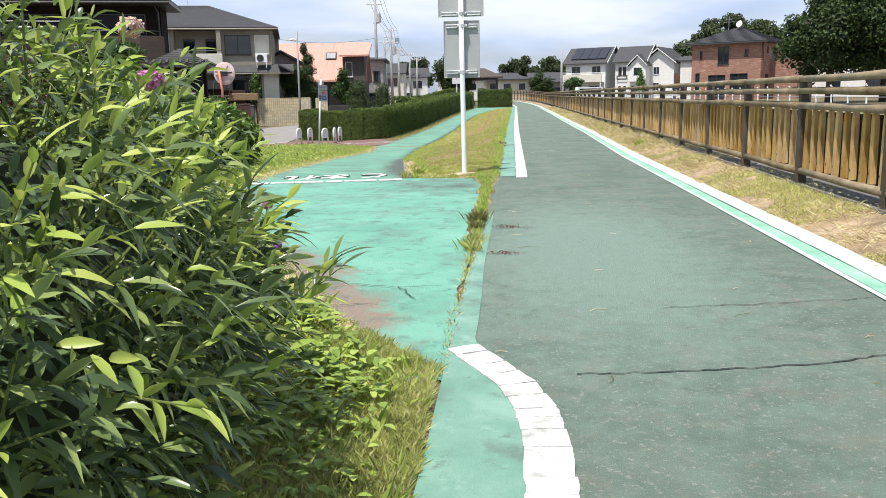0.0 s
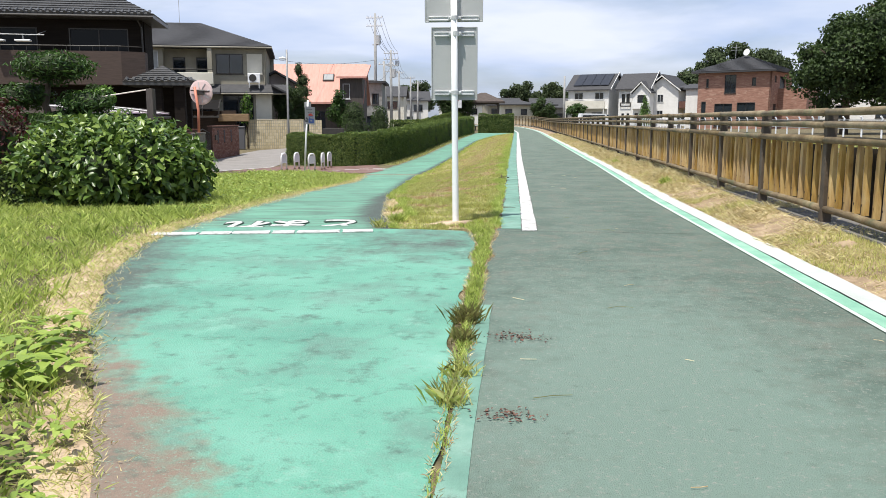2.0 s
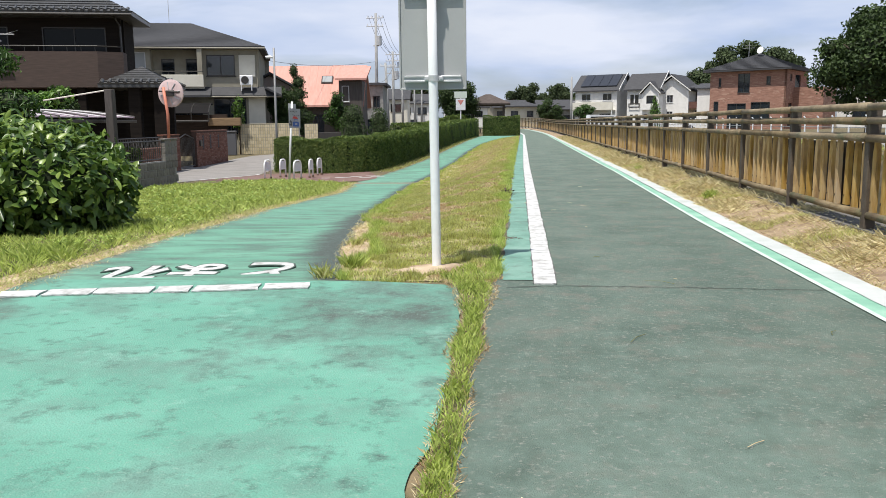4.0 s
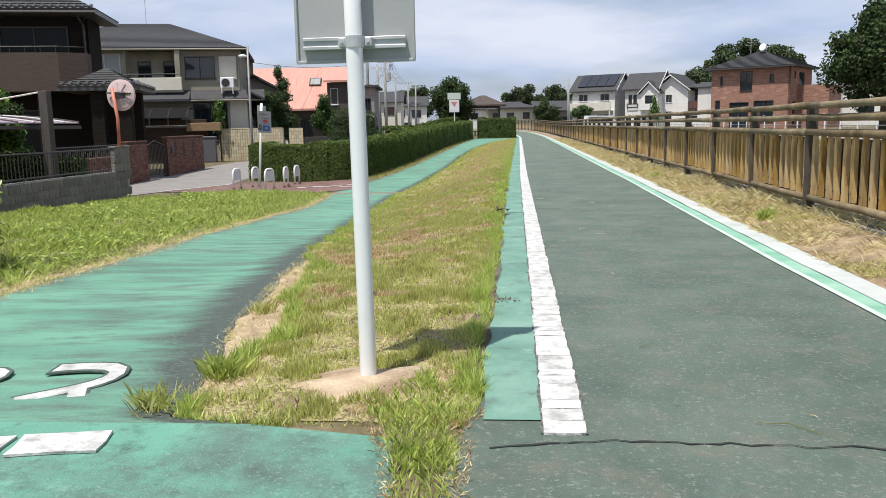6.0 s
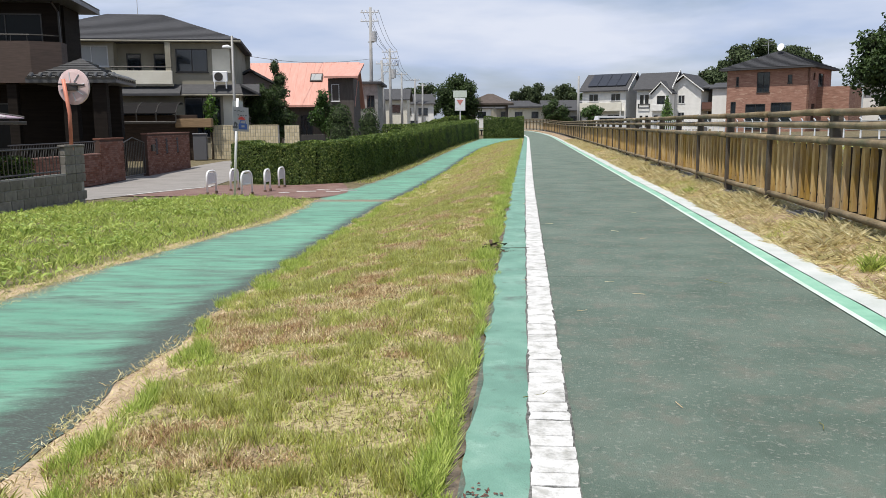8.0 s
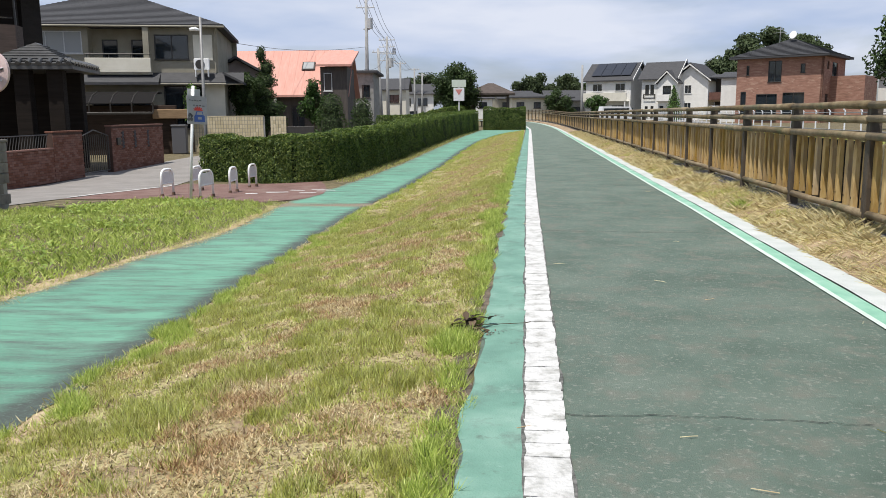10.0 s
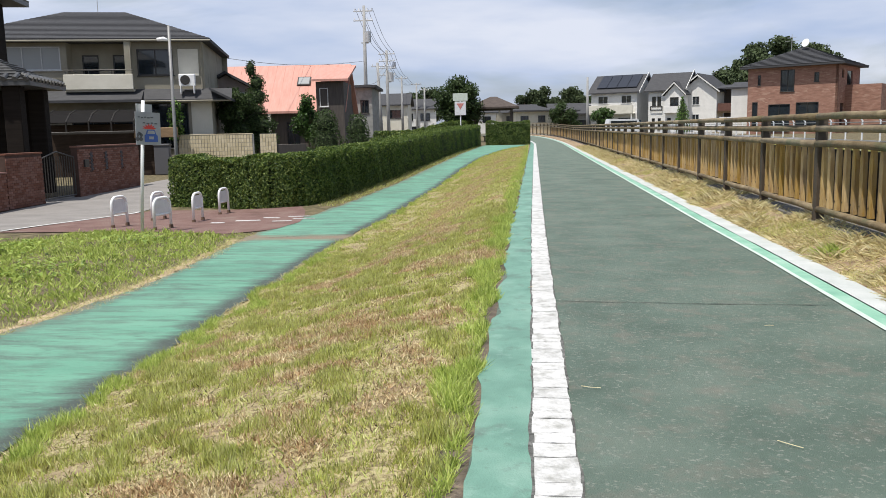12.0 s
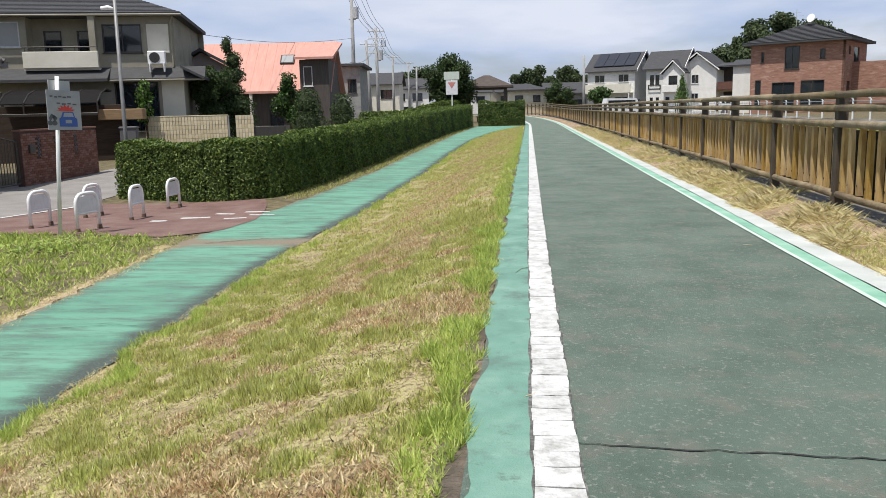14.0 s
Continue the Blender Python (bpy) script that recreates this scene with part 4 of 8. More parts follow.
dark = thing("dark_house", pose(-17.05, 40.2, -0.65, 0, 0, 15), "two-storey dark brown house with a tiled roof", "house")
win_d = [(-3.9, -1.25, 4.85, 6.05), (-8.6, -5.3, 4.85, 6.05)]
win_l = [(-5.6, -2.6, 0.9, 2.7)]
b = Build()
holed_wall(b, -15, -0.6, 3.3, 6.5, 1.2, 1.4, win_d)
holed_wall(b, -15, -0.6, 0, 3.3, 1.6, 1.8, win_l)
b.box(-15, -14.8, 1.8, 3.8, 0, 6.5).box(-0.8, -0.6, 1.8, 3.8, 0, 6.5).box(-15, -0.6, 3.8, 4.0, 0, 6.5).box(-14.8, -0.8, 1.4, 3.8, 3.2, 3.3)
part("wall", b, M_DARKWALL, dark)
b = Build()
b.slab([(-15, 0.0), (-1.4, 0.0), (-0.42, 0.45), (-0.42, 1.2), (-15, 1.2)], "z", 3.40, 3.6)
b.slab([(-15, 0.0), (-1.4, 0.0), (-1.4, 0.14), (-15, 0.14)], "z", 3.6, 4.92)
b.slab([(-1.4, 0.0), (-0.42, 0.45), (-0.5, 0.57), (-1.42, 0.14)], "z", 3.6, 4.92)
b.slab([(-0.42, 0.45), (-0.42, 1.2), (-0.55, 1.2), (-0.55, 0.52)], "z", 3.6, 4.92)
part("balcony", b, M_BALCONY, dark, "brown tiled balcony front")
b = Build().tube([(-15, 0.07, 5.15), (-1.4, 0.07, 5.15), (-0.5, 0.5, 5.15)], 0.025, 6)
for i in range(24):
    b.tube([(-14.6 + i * 0.57, 0.07, 4.9), (-14.6 + i * 0.57, 0.07, 5.15)], 0.012, 5)
part("balcony_rail", b, M_DARKFRAME, dark)
for h in win_d:
    window(dark, *h, 1.2, M_DARKFRAME, 1, M_DIMGLASS)
window(dark, *win_l[0], 1.6, M_DARKFRAME, 1, M_DIMGLASS)
for x in (-14.5, -10.2, -6.4, -2.2):
    part("pillar", Build().box(x - 0.18, x + 0.18, 0.15, 0.5, 0, 3.4, 0.02), M_DARKWALL, dark)
E0 = (-15.8, 0.1, 0.2, 4.6)
b = hip_roof(Build(), E0[0], E0[1], E0[2], E0[3], 6.45, 1.35, 0.16)
courses(b, (E0[0], E0[2], 6.61), (E0[1], E0[2], 6.61), (E0[0] + 2.2, 2.4, 7.8), (E0[1] - 2.2, 2.4, 7.8), 9, 0.05)
courses(b, (E0[1], E0[2], 6.61), (E0[1], E0[3], 6.61), (E0[1] - 2.2, 2.4, 7.8), (E0[1] - 2.2, 2.4, 7.8), 9, 0.05)
roof = part("roof", b, M_TILE, dark, "dark glazed tile roof")
caps = Build()
for i in range(52):
    x = E0[0] + 0.15 + i * 0.305
    caps.tube([(x, E0[2] - 0.06, 6.66), (x, E0[2] + 0.30, 6.80)], 0.075, 7)
part("eave_tiles", caps, M_TILE, roof)
part("gutter", Build().tube([(E0[0], E0[2] - 0.08, 6.5), (E0[1], E0[2] - 0.08, 6.5)], 0.06, 8).tube([(-0.7, 0.6, 6.4), (-0.62, 1.1, 6.1), (-0.55, 1.15, 0.2)], 0.04, 6), M_DARKFRAME, dark)
pole = part("laundry_pole", Build().tube([(-9.2, -0.25, 5.62), (-4.6, -0.25, 5.58)], 0.02, 6).tube([(-9.0, 1.2, 5.9), (-9.0, -0.25, 5.6)], 0.015, 5).tube([(-4.9, 1.2, 5.9), (-4.9, -0.25, 5.6)], 0.015, 5), M_ALU, dark, "pale laundry pole")
hang = Build()
for x in (-8.6, -7.6, -6.6, -5.5):
    hang.tube([(x, -0.25, 5.6), (x, -0.25, 5.38)], 0.01, 5)
    hang.box(x - 0.33, x + 0.33, -0.42, -0.08, 5.28, 5.36, 0.02)
part("hanger_rack", hang, M_WHITEPAINT, pole, "white plastic hanger racks")
# porch with its own tiled roof
for x, y in ((0.35, -1.6), (1.35, -1.6), (1.35, 0.6)):
    part("porch_pillar", Build().box(x - 0.24, x + 0.24, y - 0.24, y + 0.24, 0, 3.3, 0.02), M_DARKWALL, dark)
part("porch_wall", Build().box(-0.6, 1.5, 0.9, 1.1, 0, 3.3), M_DARKWALL, dark)
b = hip_roof(Build(), -1.0, 2.0, -2.1, 1.4, 3.3, 0.95, 0.14)
courses(b, (-1.0, -2.1, 3.44), (2.0, -2.1, 3.44), (0.45, -0.6, 4.2), (0.55, -0.6, 4.2), 8, 0.05)
courses(b, (2.0, -2.1, 3.44), (2.0, 1.4, 3.44), (0.55, -0.6, 4.2), (0.55, -0.1, 4.2), 8, 0.05)
for i in range(10):
    b.tube([(-0.85 + i * 0.305, -2.16, 3.48), (-0.85 + i * 0.305, -1.85, 3.62)], 0.075, 7)
    b.tube([(2.06, -2.0 + i * 0.33, 3.48), (1.75, -2.0 + i * 0.33, 3.62)], 0.075, 7)
part("porch_roof", b, M_TILE, dark, "glazed tile porch roof")

# ---- cream house ----
M_CREAM = mat("olive-grey render", [(0.26, 0.24, 0.19), (0.345, 0.32, 0.255)], 1.0, 0.9, 0.4, 50, wear=(0.18, 0.165, 0.13), wear_scale=0.7, wear_at=(0.58, 0.75))
M_IVORY = mat("ivory panels", [(0.62, 0.59, 0.50), (0.72, 0.69, 0.60)], 1.2, 0.85, 0.2, 50)
M_BROWNTRIM = mat("brown boards", [(0.20, 0.13, 0.07), (0.30, 0.20, 0.11)], 2.0, 0.8, 0.4, 20, stretch=(1, 1, 6))
cream = thing("cream_house", pose(-16.2, 57.3, -0.75, 0, 0, 15), "two-storey olive-grey house with ivory panels and dark roof", "house")
hs = [(-3.85, -2.1, 4.9, 6.2), (-6.7, -5.9, 4.3, 6.0), (-5.2, -4.45, 4.3, 6.0), (-10.2, -7.5, 5.2, 6.35)]
hl = [(-3.5, -1.5, 1.2, 3.5), (-7.2, -4.2, 1.4, 3.2)]
b = Build()
holed_wall(b, -4.2, -0.6, 3.6, 6.55, 0, 0.2, hs[:1])
holed_wall(b, -7.2, -4.2, 3.6, 6.55, 0.9, 1.1, hs[1:3])
holed_wall(b, -13, -7.2, 3.6, 6.55, 0, 0.2, hs[3:])
holed_wall(b, -13, -0.3, 0, 3.6, 0, 0.2, hl)
b.box(-7.35, -7.2, 0.2, 0.9, 3.6, 6.55).box(-4.2, -4.05, 0.2, 0.9, 3.6, 6.55)
b.box(-0.8, -0.6, 0.2, 9, 3.6, 6.55).box(-0.5, -0.3, 0.2, 9, 0, 3.6).box(-13, -12.8, 0.2, 9, 0, 6.55).box(-13, -0.3, 9, 9.2, 0, 6.55).box(-12.8, -0.5, 0.2, 9, 3.5, 3.6)
part("wall", b, M_CREAM, cream)
part("panel", Build().box(-1.85, -0.85, -0.035, -0.003, 4.85, 6.2, 0.01), M_IVORY, cream, "ivory shutter box panel")
part("panel", Build().box(-1.35, -0.32, -0.035, -0.003, 0.6, 3.6, 0.01), M_IVORY, cream, "ivory lower wall panel")
part("balcony", Build().box(-7.3, -4.0, -0.55, -0.4, 4.2, 4.95, 0.02).box(-7.3, -4.0, -0.4, 0.9, 4.1, 4.2), M_IVORY, cream, "ivory balcony front")
b = Build().tube([(-7.3, -0.48, 5.15), (-4.0, -0.48, 5.15)], 0.03, 6)
for x in (-7.2, -6.1, -5.0, -4.1):
    b.tube([(x, -0.48, 4.9), (x, -0.48, 5.15)], 0.02, 5)
part("balcony_rail", b, M_DARKFRAME, cream)
part("pillar", Build().box(-4.35, -4.05, -0.5, -0.2, 4.95, 6.55, 0.01), M_CREAM, cream)
window(cream, *hs[0], 0, M_DARKFRAME, 1)
window(cream, *hs[1], 0.9, M_DARKFRAME, 0)
window(cream, *hs[2], 0.9, M_DARKFRAME, 0)
window(cream, *hs[3], 0, M_ALU, 2, M_CURTAIN)
window(cream, *hl[0], 0, M_DARKFRAME, 1)
window(cream, *hl[1], 0, M_DARKFRAME, 2)
b = hip_roof(Build(), -13.4, -0.2, -0.45, 9.6, 6.55, 2.1, 0.14)
courses(b, (-13.4, -0.45, 6.69), (-0.2, -0.45, 6.69), (-8.375, 4.575, 8.65), (-5.225, 4.575, 8.65), 22, 0.025)
courses(b, (-0.2, -0.45, 6.69), (-0.2, 9.6, 6.69), (-5.225, 4.575, 8.65), (-5.225, 4.575, 8.65), 22, 0.025)
part("roof", b, M_ROOFDARK, cream, "dark slate hip roof")
b = Build()
for x0, x1, yf in ((-13.6, -3.6, -0.9), (-3.6, 0.75, -0.55)):
    b.slab([(yf, 3.55), (0.0, 4.1), (0.0, 4.22), (yf, 3.68)], "x", x0, x1)
b.slab([(0.75, 3.56), (-0.3, 4.1), (-0.3, 4.22), (0.75, 3.69)], "y", -0.9, 6)
part("canopy_roof", b, M_ROOFDARK, cream, "dark lean-to roof between the storeys")
part("gutter", Build().tube([(-13.4, -0.52, 6.58), (-0.15, -0.52, 6.58)], 0.05, 6).tube([(-0.6, -0.4, 6.5), (-0.72, -0.06, 6.2), (-0.72, -0.06, 4.2)], 0.035, 6)
     .tube([(-3.6, -0.60, 3.58), (0.75, -0.60, 3.58)], 0.045, 6), M_CREAM, cream)
# side wing behind
part("wing", Build().box(-1.6, 1.3, 6.2, 10.5, 0, 4.5).slab([(-1.6, 4.5), (1.3, 4.5), (-0.15, 5.3)], "y", 6.2, 10.5),
     mat("pinkish grey render", [(0.33, 0.27, 0.25), (0.40, 0.33, 0.31)], 1.2, 0.9, 0.3, 50), cream, "pinkish grey rear wing")
part("wing_roof", gable_roof_y(Build(), -2.1, 1.8, 5.7, 10.9, 4.28, 1.08), M_ROOFDARK, cream)
window(cream, 0.1, 0.9, 3.5, 4.3, 6.1, M_ALU, 1)
ac = thing("air_conditioner", pose(-17.45, 56.55, 3.45, 0, 0, 15), "white air conditioner unit on a roof stand", "air conditioner")
part("body", Build().box(-0.4, 0.4, -0.16, 0.16, 0.12, 0.72, 0.03), M_WHITEPAINT, ac)
part("grille", Build().tube([(-0.08, -0.165, 0.42), (-0.08, -0.185, 0.42)], 0.24, 20).tube([(-0.08, -0.185, 0.42), (-0.08, -0.195, 0.42)], 0.06, 10), M_DARKFRAME, ac)
b = Build()
for x in (-0.32, 0.32):
    b.box(x - 0.02, x + 0.02, -0.2, 0.2, -0.25, 0.12, 0.004)
part("stand", b, M_WHITEPAINT, ac)
part("antenna", Build().tube([(-6.6, 4.5, 8.4), (-6.6, 4.5, 10.6)], 0.02, 5).tube([(-7.0, 4.5, 10.3), (-6.2, 4.5, 10.3)], 0.012, 4), M_STEEL, cream)
# carport and fronts of the cream house plot
# Near-black brown that stands for the shade in the garage recess.
M_GARAGE = mat("garage boards darkened as shade", [(0.035, 0.025, 0.02), (0.06, 0.042, 0.032)], 2.0, 0.85, 0.3, 20, stretch=(1, 1, 6), spec=0.2)
cp = thing("carport", pose(-20.2, 54.2, -0.75, 0, 0, 15), "black curved carport beside a brown board strip", "carport")
b = Build()
prof = [(-1.8, 2.55), (-1.0, 2.95), (0.0, 3.15), (1.0, 3.1)]
b.slab(prof + [(p[0], p[1] - 0.04) for p in reversed(prof)], "x", -2.8, 1.2)
part("canopy", b, plain("smoked panel", (0.012, 0.011, 0.011), 0.6, 0.0, 0.1), cp)
b = Build()
for x in (-2.8, -1.8, -0.8, 0.2, 1.2):
    b.tube([(x, p[0], p[1] + 0.01) for p in prof], 0.035, 6)
b.box(-2.8, 1.2, -1.85, -1.75, 2.0, 2.12, 0.01).box(-0.15, -0.05, -0.05, 0.05, 0, 3.1, 0.01).box(-3.3, -3.2, -0.05, 0.05, 0, 3.1, 0.01)
for x in (-2.8, -1.8, -0.8, 0.2, 1.2):
    b.box(x - 0.03, x + 0.03, -1.84, -1.76, 2.1, 2.6)
part("frame", b, M_DARKFRAME, cp)
# Flat panel added below the canopy, dark as the recess behind it.
part("shutter_box", Build().box(-3.6, 2.2, -1.2, -0.9, 0.0, 2.45, 0.02), M_GARAGE, cp, "dark panel painted as the shaded garage recess")
part("shelf_roof", Build().box(1.1, 3.0, -1.5, -0.7, 1.78, 2.25, 0.03), M_BROWNTRIM, cp, "brown slatted roof edge")

# ---- street corner: street, red paving, bollards, signs ----
STREET_L = edge([(-14.4, 28.5), (-14.6, 34.9), (-15.2, 38.0), (-15.2, 46.0), (-15.8, 52.0), (-13.6, 62), (-13.2, 75), (-15.5, 100), (-19, 160), (-21, 190)])
STREET_R = edge([(-10.8, 28.5), (-10.6, 32.1), (-10.2, 35.7), (-10.8, 41.0), (-11.3, 52), (-10.4, 62), (-9.8, 75), (-11.5, 100), (-14.5, 160), (-16.5, 190)])
tagged(new("street", ribbon("street", np.arange(28.5, 190, 0.5), STREET_L, STREET_R, M_STREET, 0.014, 8)), "pale grey asphalt street past the houses", "street", kind="structure")
tagged(new("street_side", ribbon("street_side", np.arange(28.4, 34.4, 0.4), lambda y: -22 + 0 * y, lambda y: -14.3 + 0 * y, M_STREET, 0.012, 12)),
       "pale grey asphalt side street", "street", kind="structure")
tagged(new("pavement_red", ribbon("pavement_red", np.arange(30.9, 36.6, 0.2), edge([(-10.7, 30), (-10.55, 32.1), (-10.1, 36.6)]), edge([(-5.9, 30.9), (-5.2, 31.6), (-5.05, 33.0), (-5.7, 35.6), (-6.1, 36.6)]), M_REDPAVE, 0.016, 10, 0.04, 8)),
       "faded reddish paving at the street corner", "pavement", kind="structure")
b = ribbon("street_line", np.arange(31.2, 36.2, 0.25), lambda y: STREET_R(y) - 0.10, lambda y: STREET_R(y) + 0.02, M_WHITELINE, 0.024, 2, 0.01, 9)
tagged(new("street_line", b), "worn white line along the street edge", "road marking", kind="structure")
# worn paint marks on the red paving, too faded to read
for i, (x, y, w, d, r) in enumerate([(-6.35, 33.3, 0.55, 0.16, 10), (-6.0, 33.9, 0.4, 0.12, -12), (-5.45, 34.2, 0.5, 0.12, 5), (-5.2, 33.7, 0.5, 0.10, 0), (-5.55, 33.2, 0.42, 0.12, 14), (-6.85, 32.8, 0.3, 0.14, 0)]):
    bb = Build()
    o = [(-w / 2, -d / 2), (-w * 0.1, -d * 0.7), (w / 2, -d / 3), (w * 0.45, d / 2), (0, d * 0.35), (-w / 2, d / 2)]
    bb.slab(o, "z", 0, 0.006)
    tagged(new("paint_mark", bb.mesh("paint_mark", M_WHITELINE)), "worn white paint mark on red paving", "road marking", "paint marks on red paving", "structure").matrix_world = \
        pose(x, y, float(land(x, y)) + 0.017, 0, 0, r)


M_SHEET = mat("dull white sheet", [(0.66, 0.67, 0.70), (0.75, 0.76, 0.79)], 6, 0.5, 0.05, 40, wear=(0.52, 0.52, 0.54), wear_scale=5.0, wear_at=(0.58, 0.74))


def bollard():
    """A low arched pipe barrier with a sheet panel."""
    t = thing("arched_barrier", pose(0, 0, 0), "low white arched pipe barrier with sheet panel", "bollard", "arched barriers at the corner")
    w, h = 0.27, 0.62
    pts = [(-w, 0, 0.0), (-w, 0, h - 0.16)] + [(-w + 0.17 - 0.17 * math.cos(a), 0, h - 0.16 + 0.16 * math.sin(a)) for a in (0.3, 0.6, 0.9, 1.2, 1.57)]
    pts += [(-p[0], 0, p[2]) for p in reversed(pts)]
    part("frame", Build().tube(pts, 0.029, 10), M_WHITEPAINT, t, smooth=True)
    part("cross_bar", Build().tube([(-w, 0, 0.29), (w, 0, 0.29)], 0.022, 8), M_WHITEPAINT, t, smooth=True)
    part("panel", Build().slab([(-w + 0.02, 0.30), (w - 0.02, 0.30), (w - 0.02, h - 0.16), (w - 0.10, h - 0.05), (0.10 - w, h - 0.05), (-w + 0.02, h - 0.16)], "y", -0.006, 0.006), M_SHEET, t, "dull white sheet panel")
    for x in (-w, w):
        part("foot", Build().tube([(x, 0, -0.01), (x, 0, 0.06)], [0.046, 0.039], 10), mat("rusted foot", [(0.10, 0.06, 0.04), (0.16, 0.10, 0.07)], 12, 0.9, 0.3), t, "rust-stained foot")
    return t


b0 = bollard()
spots = [(-8.63, 32.0, 86), (-7.47, 31.5, 80), (-8.62, 33.75, 86), (-7.47, 33.25, 92), (-7.70, 35.4, 88)]
for i, (x, y, r) in enumerate(spots):
    m = pose(x, y, float(land(x, y)) + 0.016, 0, 0, r)
    if i == 0:
        b0.matrix_basis = m
    else:
        copy_thing(b0, m)

M_RED = plain("red paint", (0.62, 0.05, 0.04), 0.5)
M_BLUE = plain("blue paint", (0.04, 0.10, 0.36), 0.5)
M_INK = plain("faded black print", (0.10, 0.10, 0.11), 0.6)
# White face greyed for the shade on the board; van headlights share it.
M_SIGNFACE = mat("white sign face dimmed as shade", [(0.30, 0.30, 0.32), (0.38, 0.38, 0.40)], 3, 0.5, 0.03, 30, wear=(0.36, 0.35, 0.34), wear_scale=4, wear_at=(0.55, 0.8))
ws = thing("warning_sign", pose(-7.55, 30.76, float(land(-7.55, 30.76))), "weathered white warning board with a drawn car on a white post", "sign")
part("pole", Build().tube([(0, 0, -0.05), (0.08, 0.04, 1.25), (0.17, 0.08, 2.50)], 0.032, 12), M_WHITEPAINT, ws, smooth=True)
bdm = pose(0.175, 0.03, 2.0, 0, 0, 72) @ Matrix.Diagonal((1.2, 1, 0.87, 1)) @ pose(-0.12, 0, -1.95, 0, 2, 0)
bd = part("board", Build().box(-0.13, 0.40, -0.045, -0.035, 1.58, 2.28, 0.0), M_SIGNFACE, ws, "white board with a red and blue drawing", m=bdm)
cx = 0.135
pts = []
for i in range(14):
    a = math.pi * (0.04 + 0.92 * i / 13)
    r = 0.16 if i % 2 else 0.10
    pts.append((cx + 0.02 + r * math.cos(a), 1.905 + r * math.sin(a) * 0.8))
part("burst", Build().slab(pts, "y", -0.0505, -0.047), M_RED, bd, "red burst")
car = [(cx - 0.09, 1.64), (cx + 0.19, 1.64), (cx + 0.19, 1.78), (cx + 0.155, 1.81), (cx + 0.13, 1.90), (cx - 0.03, 1.90), (cx - 0.06, 1.81), (cx - 0.09, 1.78)]
part("drawn_car", Build().slab(car, "y", -0.053, -0.049), M_BLUE, bd, "blue drawn car")
part("drawn_windscreen", Build().slab([(cx - 0.035, 1.815), (cx + 0.135, 1.815), (cx + 0.115, 1.885), (cx - 0.015, 1.885)], "y", -0.055, -0.0525), M_SIGNFACE, bd)
part("drawn_plate", Build().box(cx + 0.0, cx + 0.10, -0.055, -0.0525, 1.70, 1.76), M_SIGNFACE, bd)
for x in (cx - 0.17, cx - 0.24):
    part("drawn_wheel", Build().tube([(x, -0.047, 1.70), (x, -0.0505, 1.70)], 0.042, 14), M_INK, bd)
part("drawn_bicycle", Build().slab([(cx - 0.24, 1.72), (cx - 0.19, 1.80), (cx - 0.12, 1.79), (cx - 0.17, 1.71), (cx - 0.16, 1.83), (cx - 0.21, 1.86), (cx - 0.25, 1.80)], "y", -0.0505, -0.047), M_INK, bd)
for i, (x0, x1, z) in enumerate(((-0.08, -0.04, 2.17), (-0.01, 0.03, 2.16), (0.05, 0.10, 2.17), (0.12, 0.17, 2.16), (0.19, 0.25, 2.17), (0.02, 0.07, 2.05), (0.10, 0.16, 2.04), (0.19, 0.24, 2.05), (0.27, 0.33, 2.04))):
    part("text_bar", Build().box(x0, x1, -0.0505, -0.047, z - 0.012, z + 0.012), M_INK, bd)
part("back_board", Build().box(-0.02, 0.32, 0.05, 0.06, 2.24, 2.46, 0.0), M_GREYBOARD, ws, "small grey board behind the post", m=bdm)

# slender lamp post behind the hedge corner
lp = thing("lamp_post", pose(-10.22, 38.5, -0.86), "slender grey steel lamp post with a small lamp", "street lamp")
part("pole", Build().tube([(0.0, 0, -0.1), (0.0, 0, 2.0), (0.02, 0, 5.02)], [0.055, 0.05, 0.04], 10), mat("dull grey steel", [(0.20, 0.20, 0.20), (0.28, 0.28, 0.28)], 5, 0.55, 0.1, metal=0.3), lp, smooth=True)
part("lamp", Build().tube([(0.0, 0, 4.62), (-0.14, -0.05, 4.66), (-0.30, -0.1, 4.64)], [0.03, 0.06, 0.045], 8), M_WHITEPAINT, lp, "white lamp head", smooth=True)

# ---- block wall, mirror, carport plot ----
M_BLOCK = mat("grey concrete blocks", [(0.12, 0.112, 0.10), (0.19, 0.178, 0.16), (0.24, 0.225, 0.205)], 4.0, 0.95, 0.5, 40, vary=0.15, wear=(0.10, 0.10, 0.09), wear_scale=2.5, wear_at=(0.55, 0.75))
wall = thing("block_wall", pose(-10.2, 27.9, -0.5), "grey concrete block wall with stained joints", "wall")
part("mortar", Build().box(-0.055, 0.055, -9.8, 0.32, -0.25, 0.60).box(-0.055, 0.055, -0.32, 0.32, 0.55, 1.09), M_CONC, wall)
blk = Build().box(-0.07, 0.07, -0.192, 0.192, 0.005, 0.195, 0.008).mesh("block", M_BLOCK)
for r in range(-1, 6):
    n = 25 if r < 3 else 1
    for i in range(n):
        off = 0.2 if r % 2 else 0.0
        if r >= 3:
            for dy in (-0.2, 0.2):
                part("block", blk, M_BLOCK, wall, m=pose(0, dy - 0.0, r * 0.2 - 0.02, 0, 0, 0))
        else:
            part("block", blk, M_BLOCK, wall, m=pose(0, 0.2 - off - i * 0.4, r * 0.2 - 0.02))
part("cap", Build().box(-0.09, 0.09, -0.42, 0.42, 1.17, 1.22, 0.01), M_BLOCK, wall)
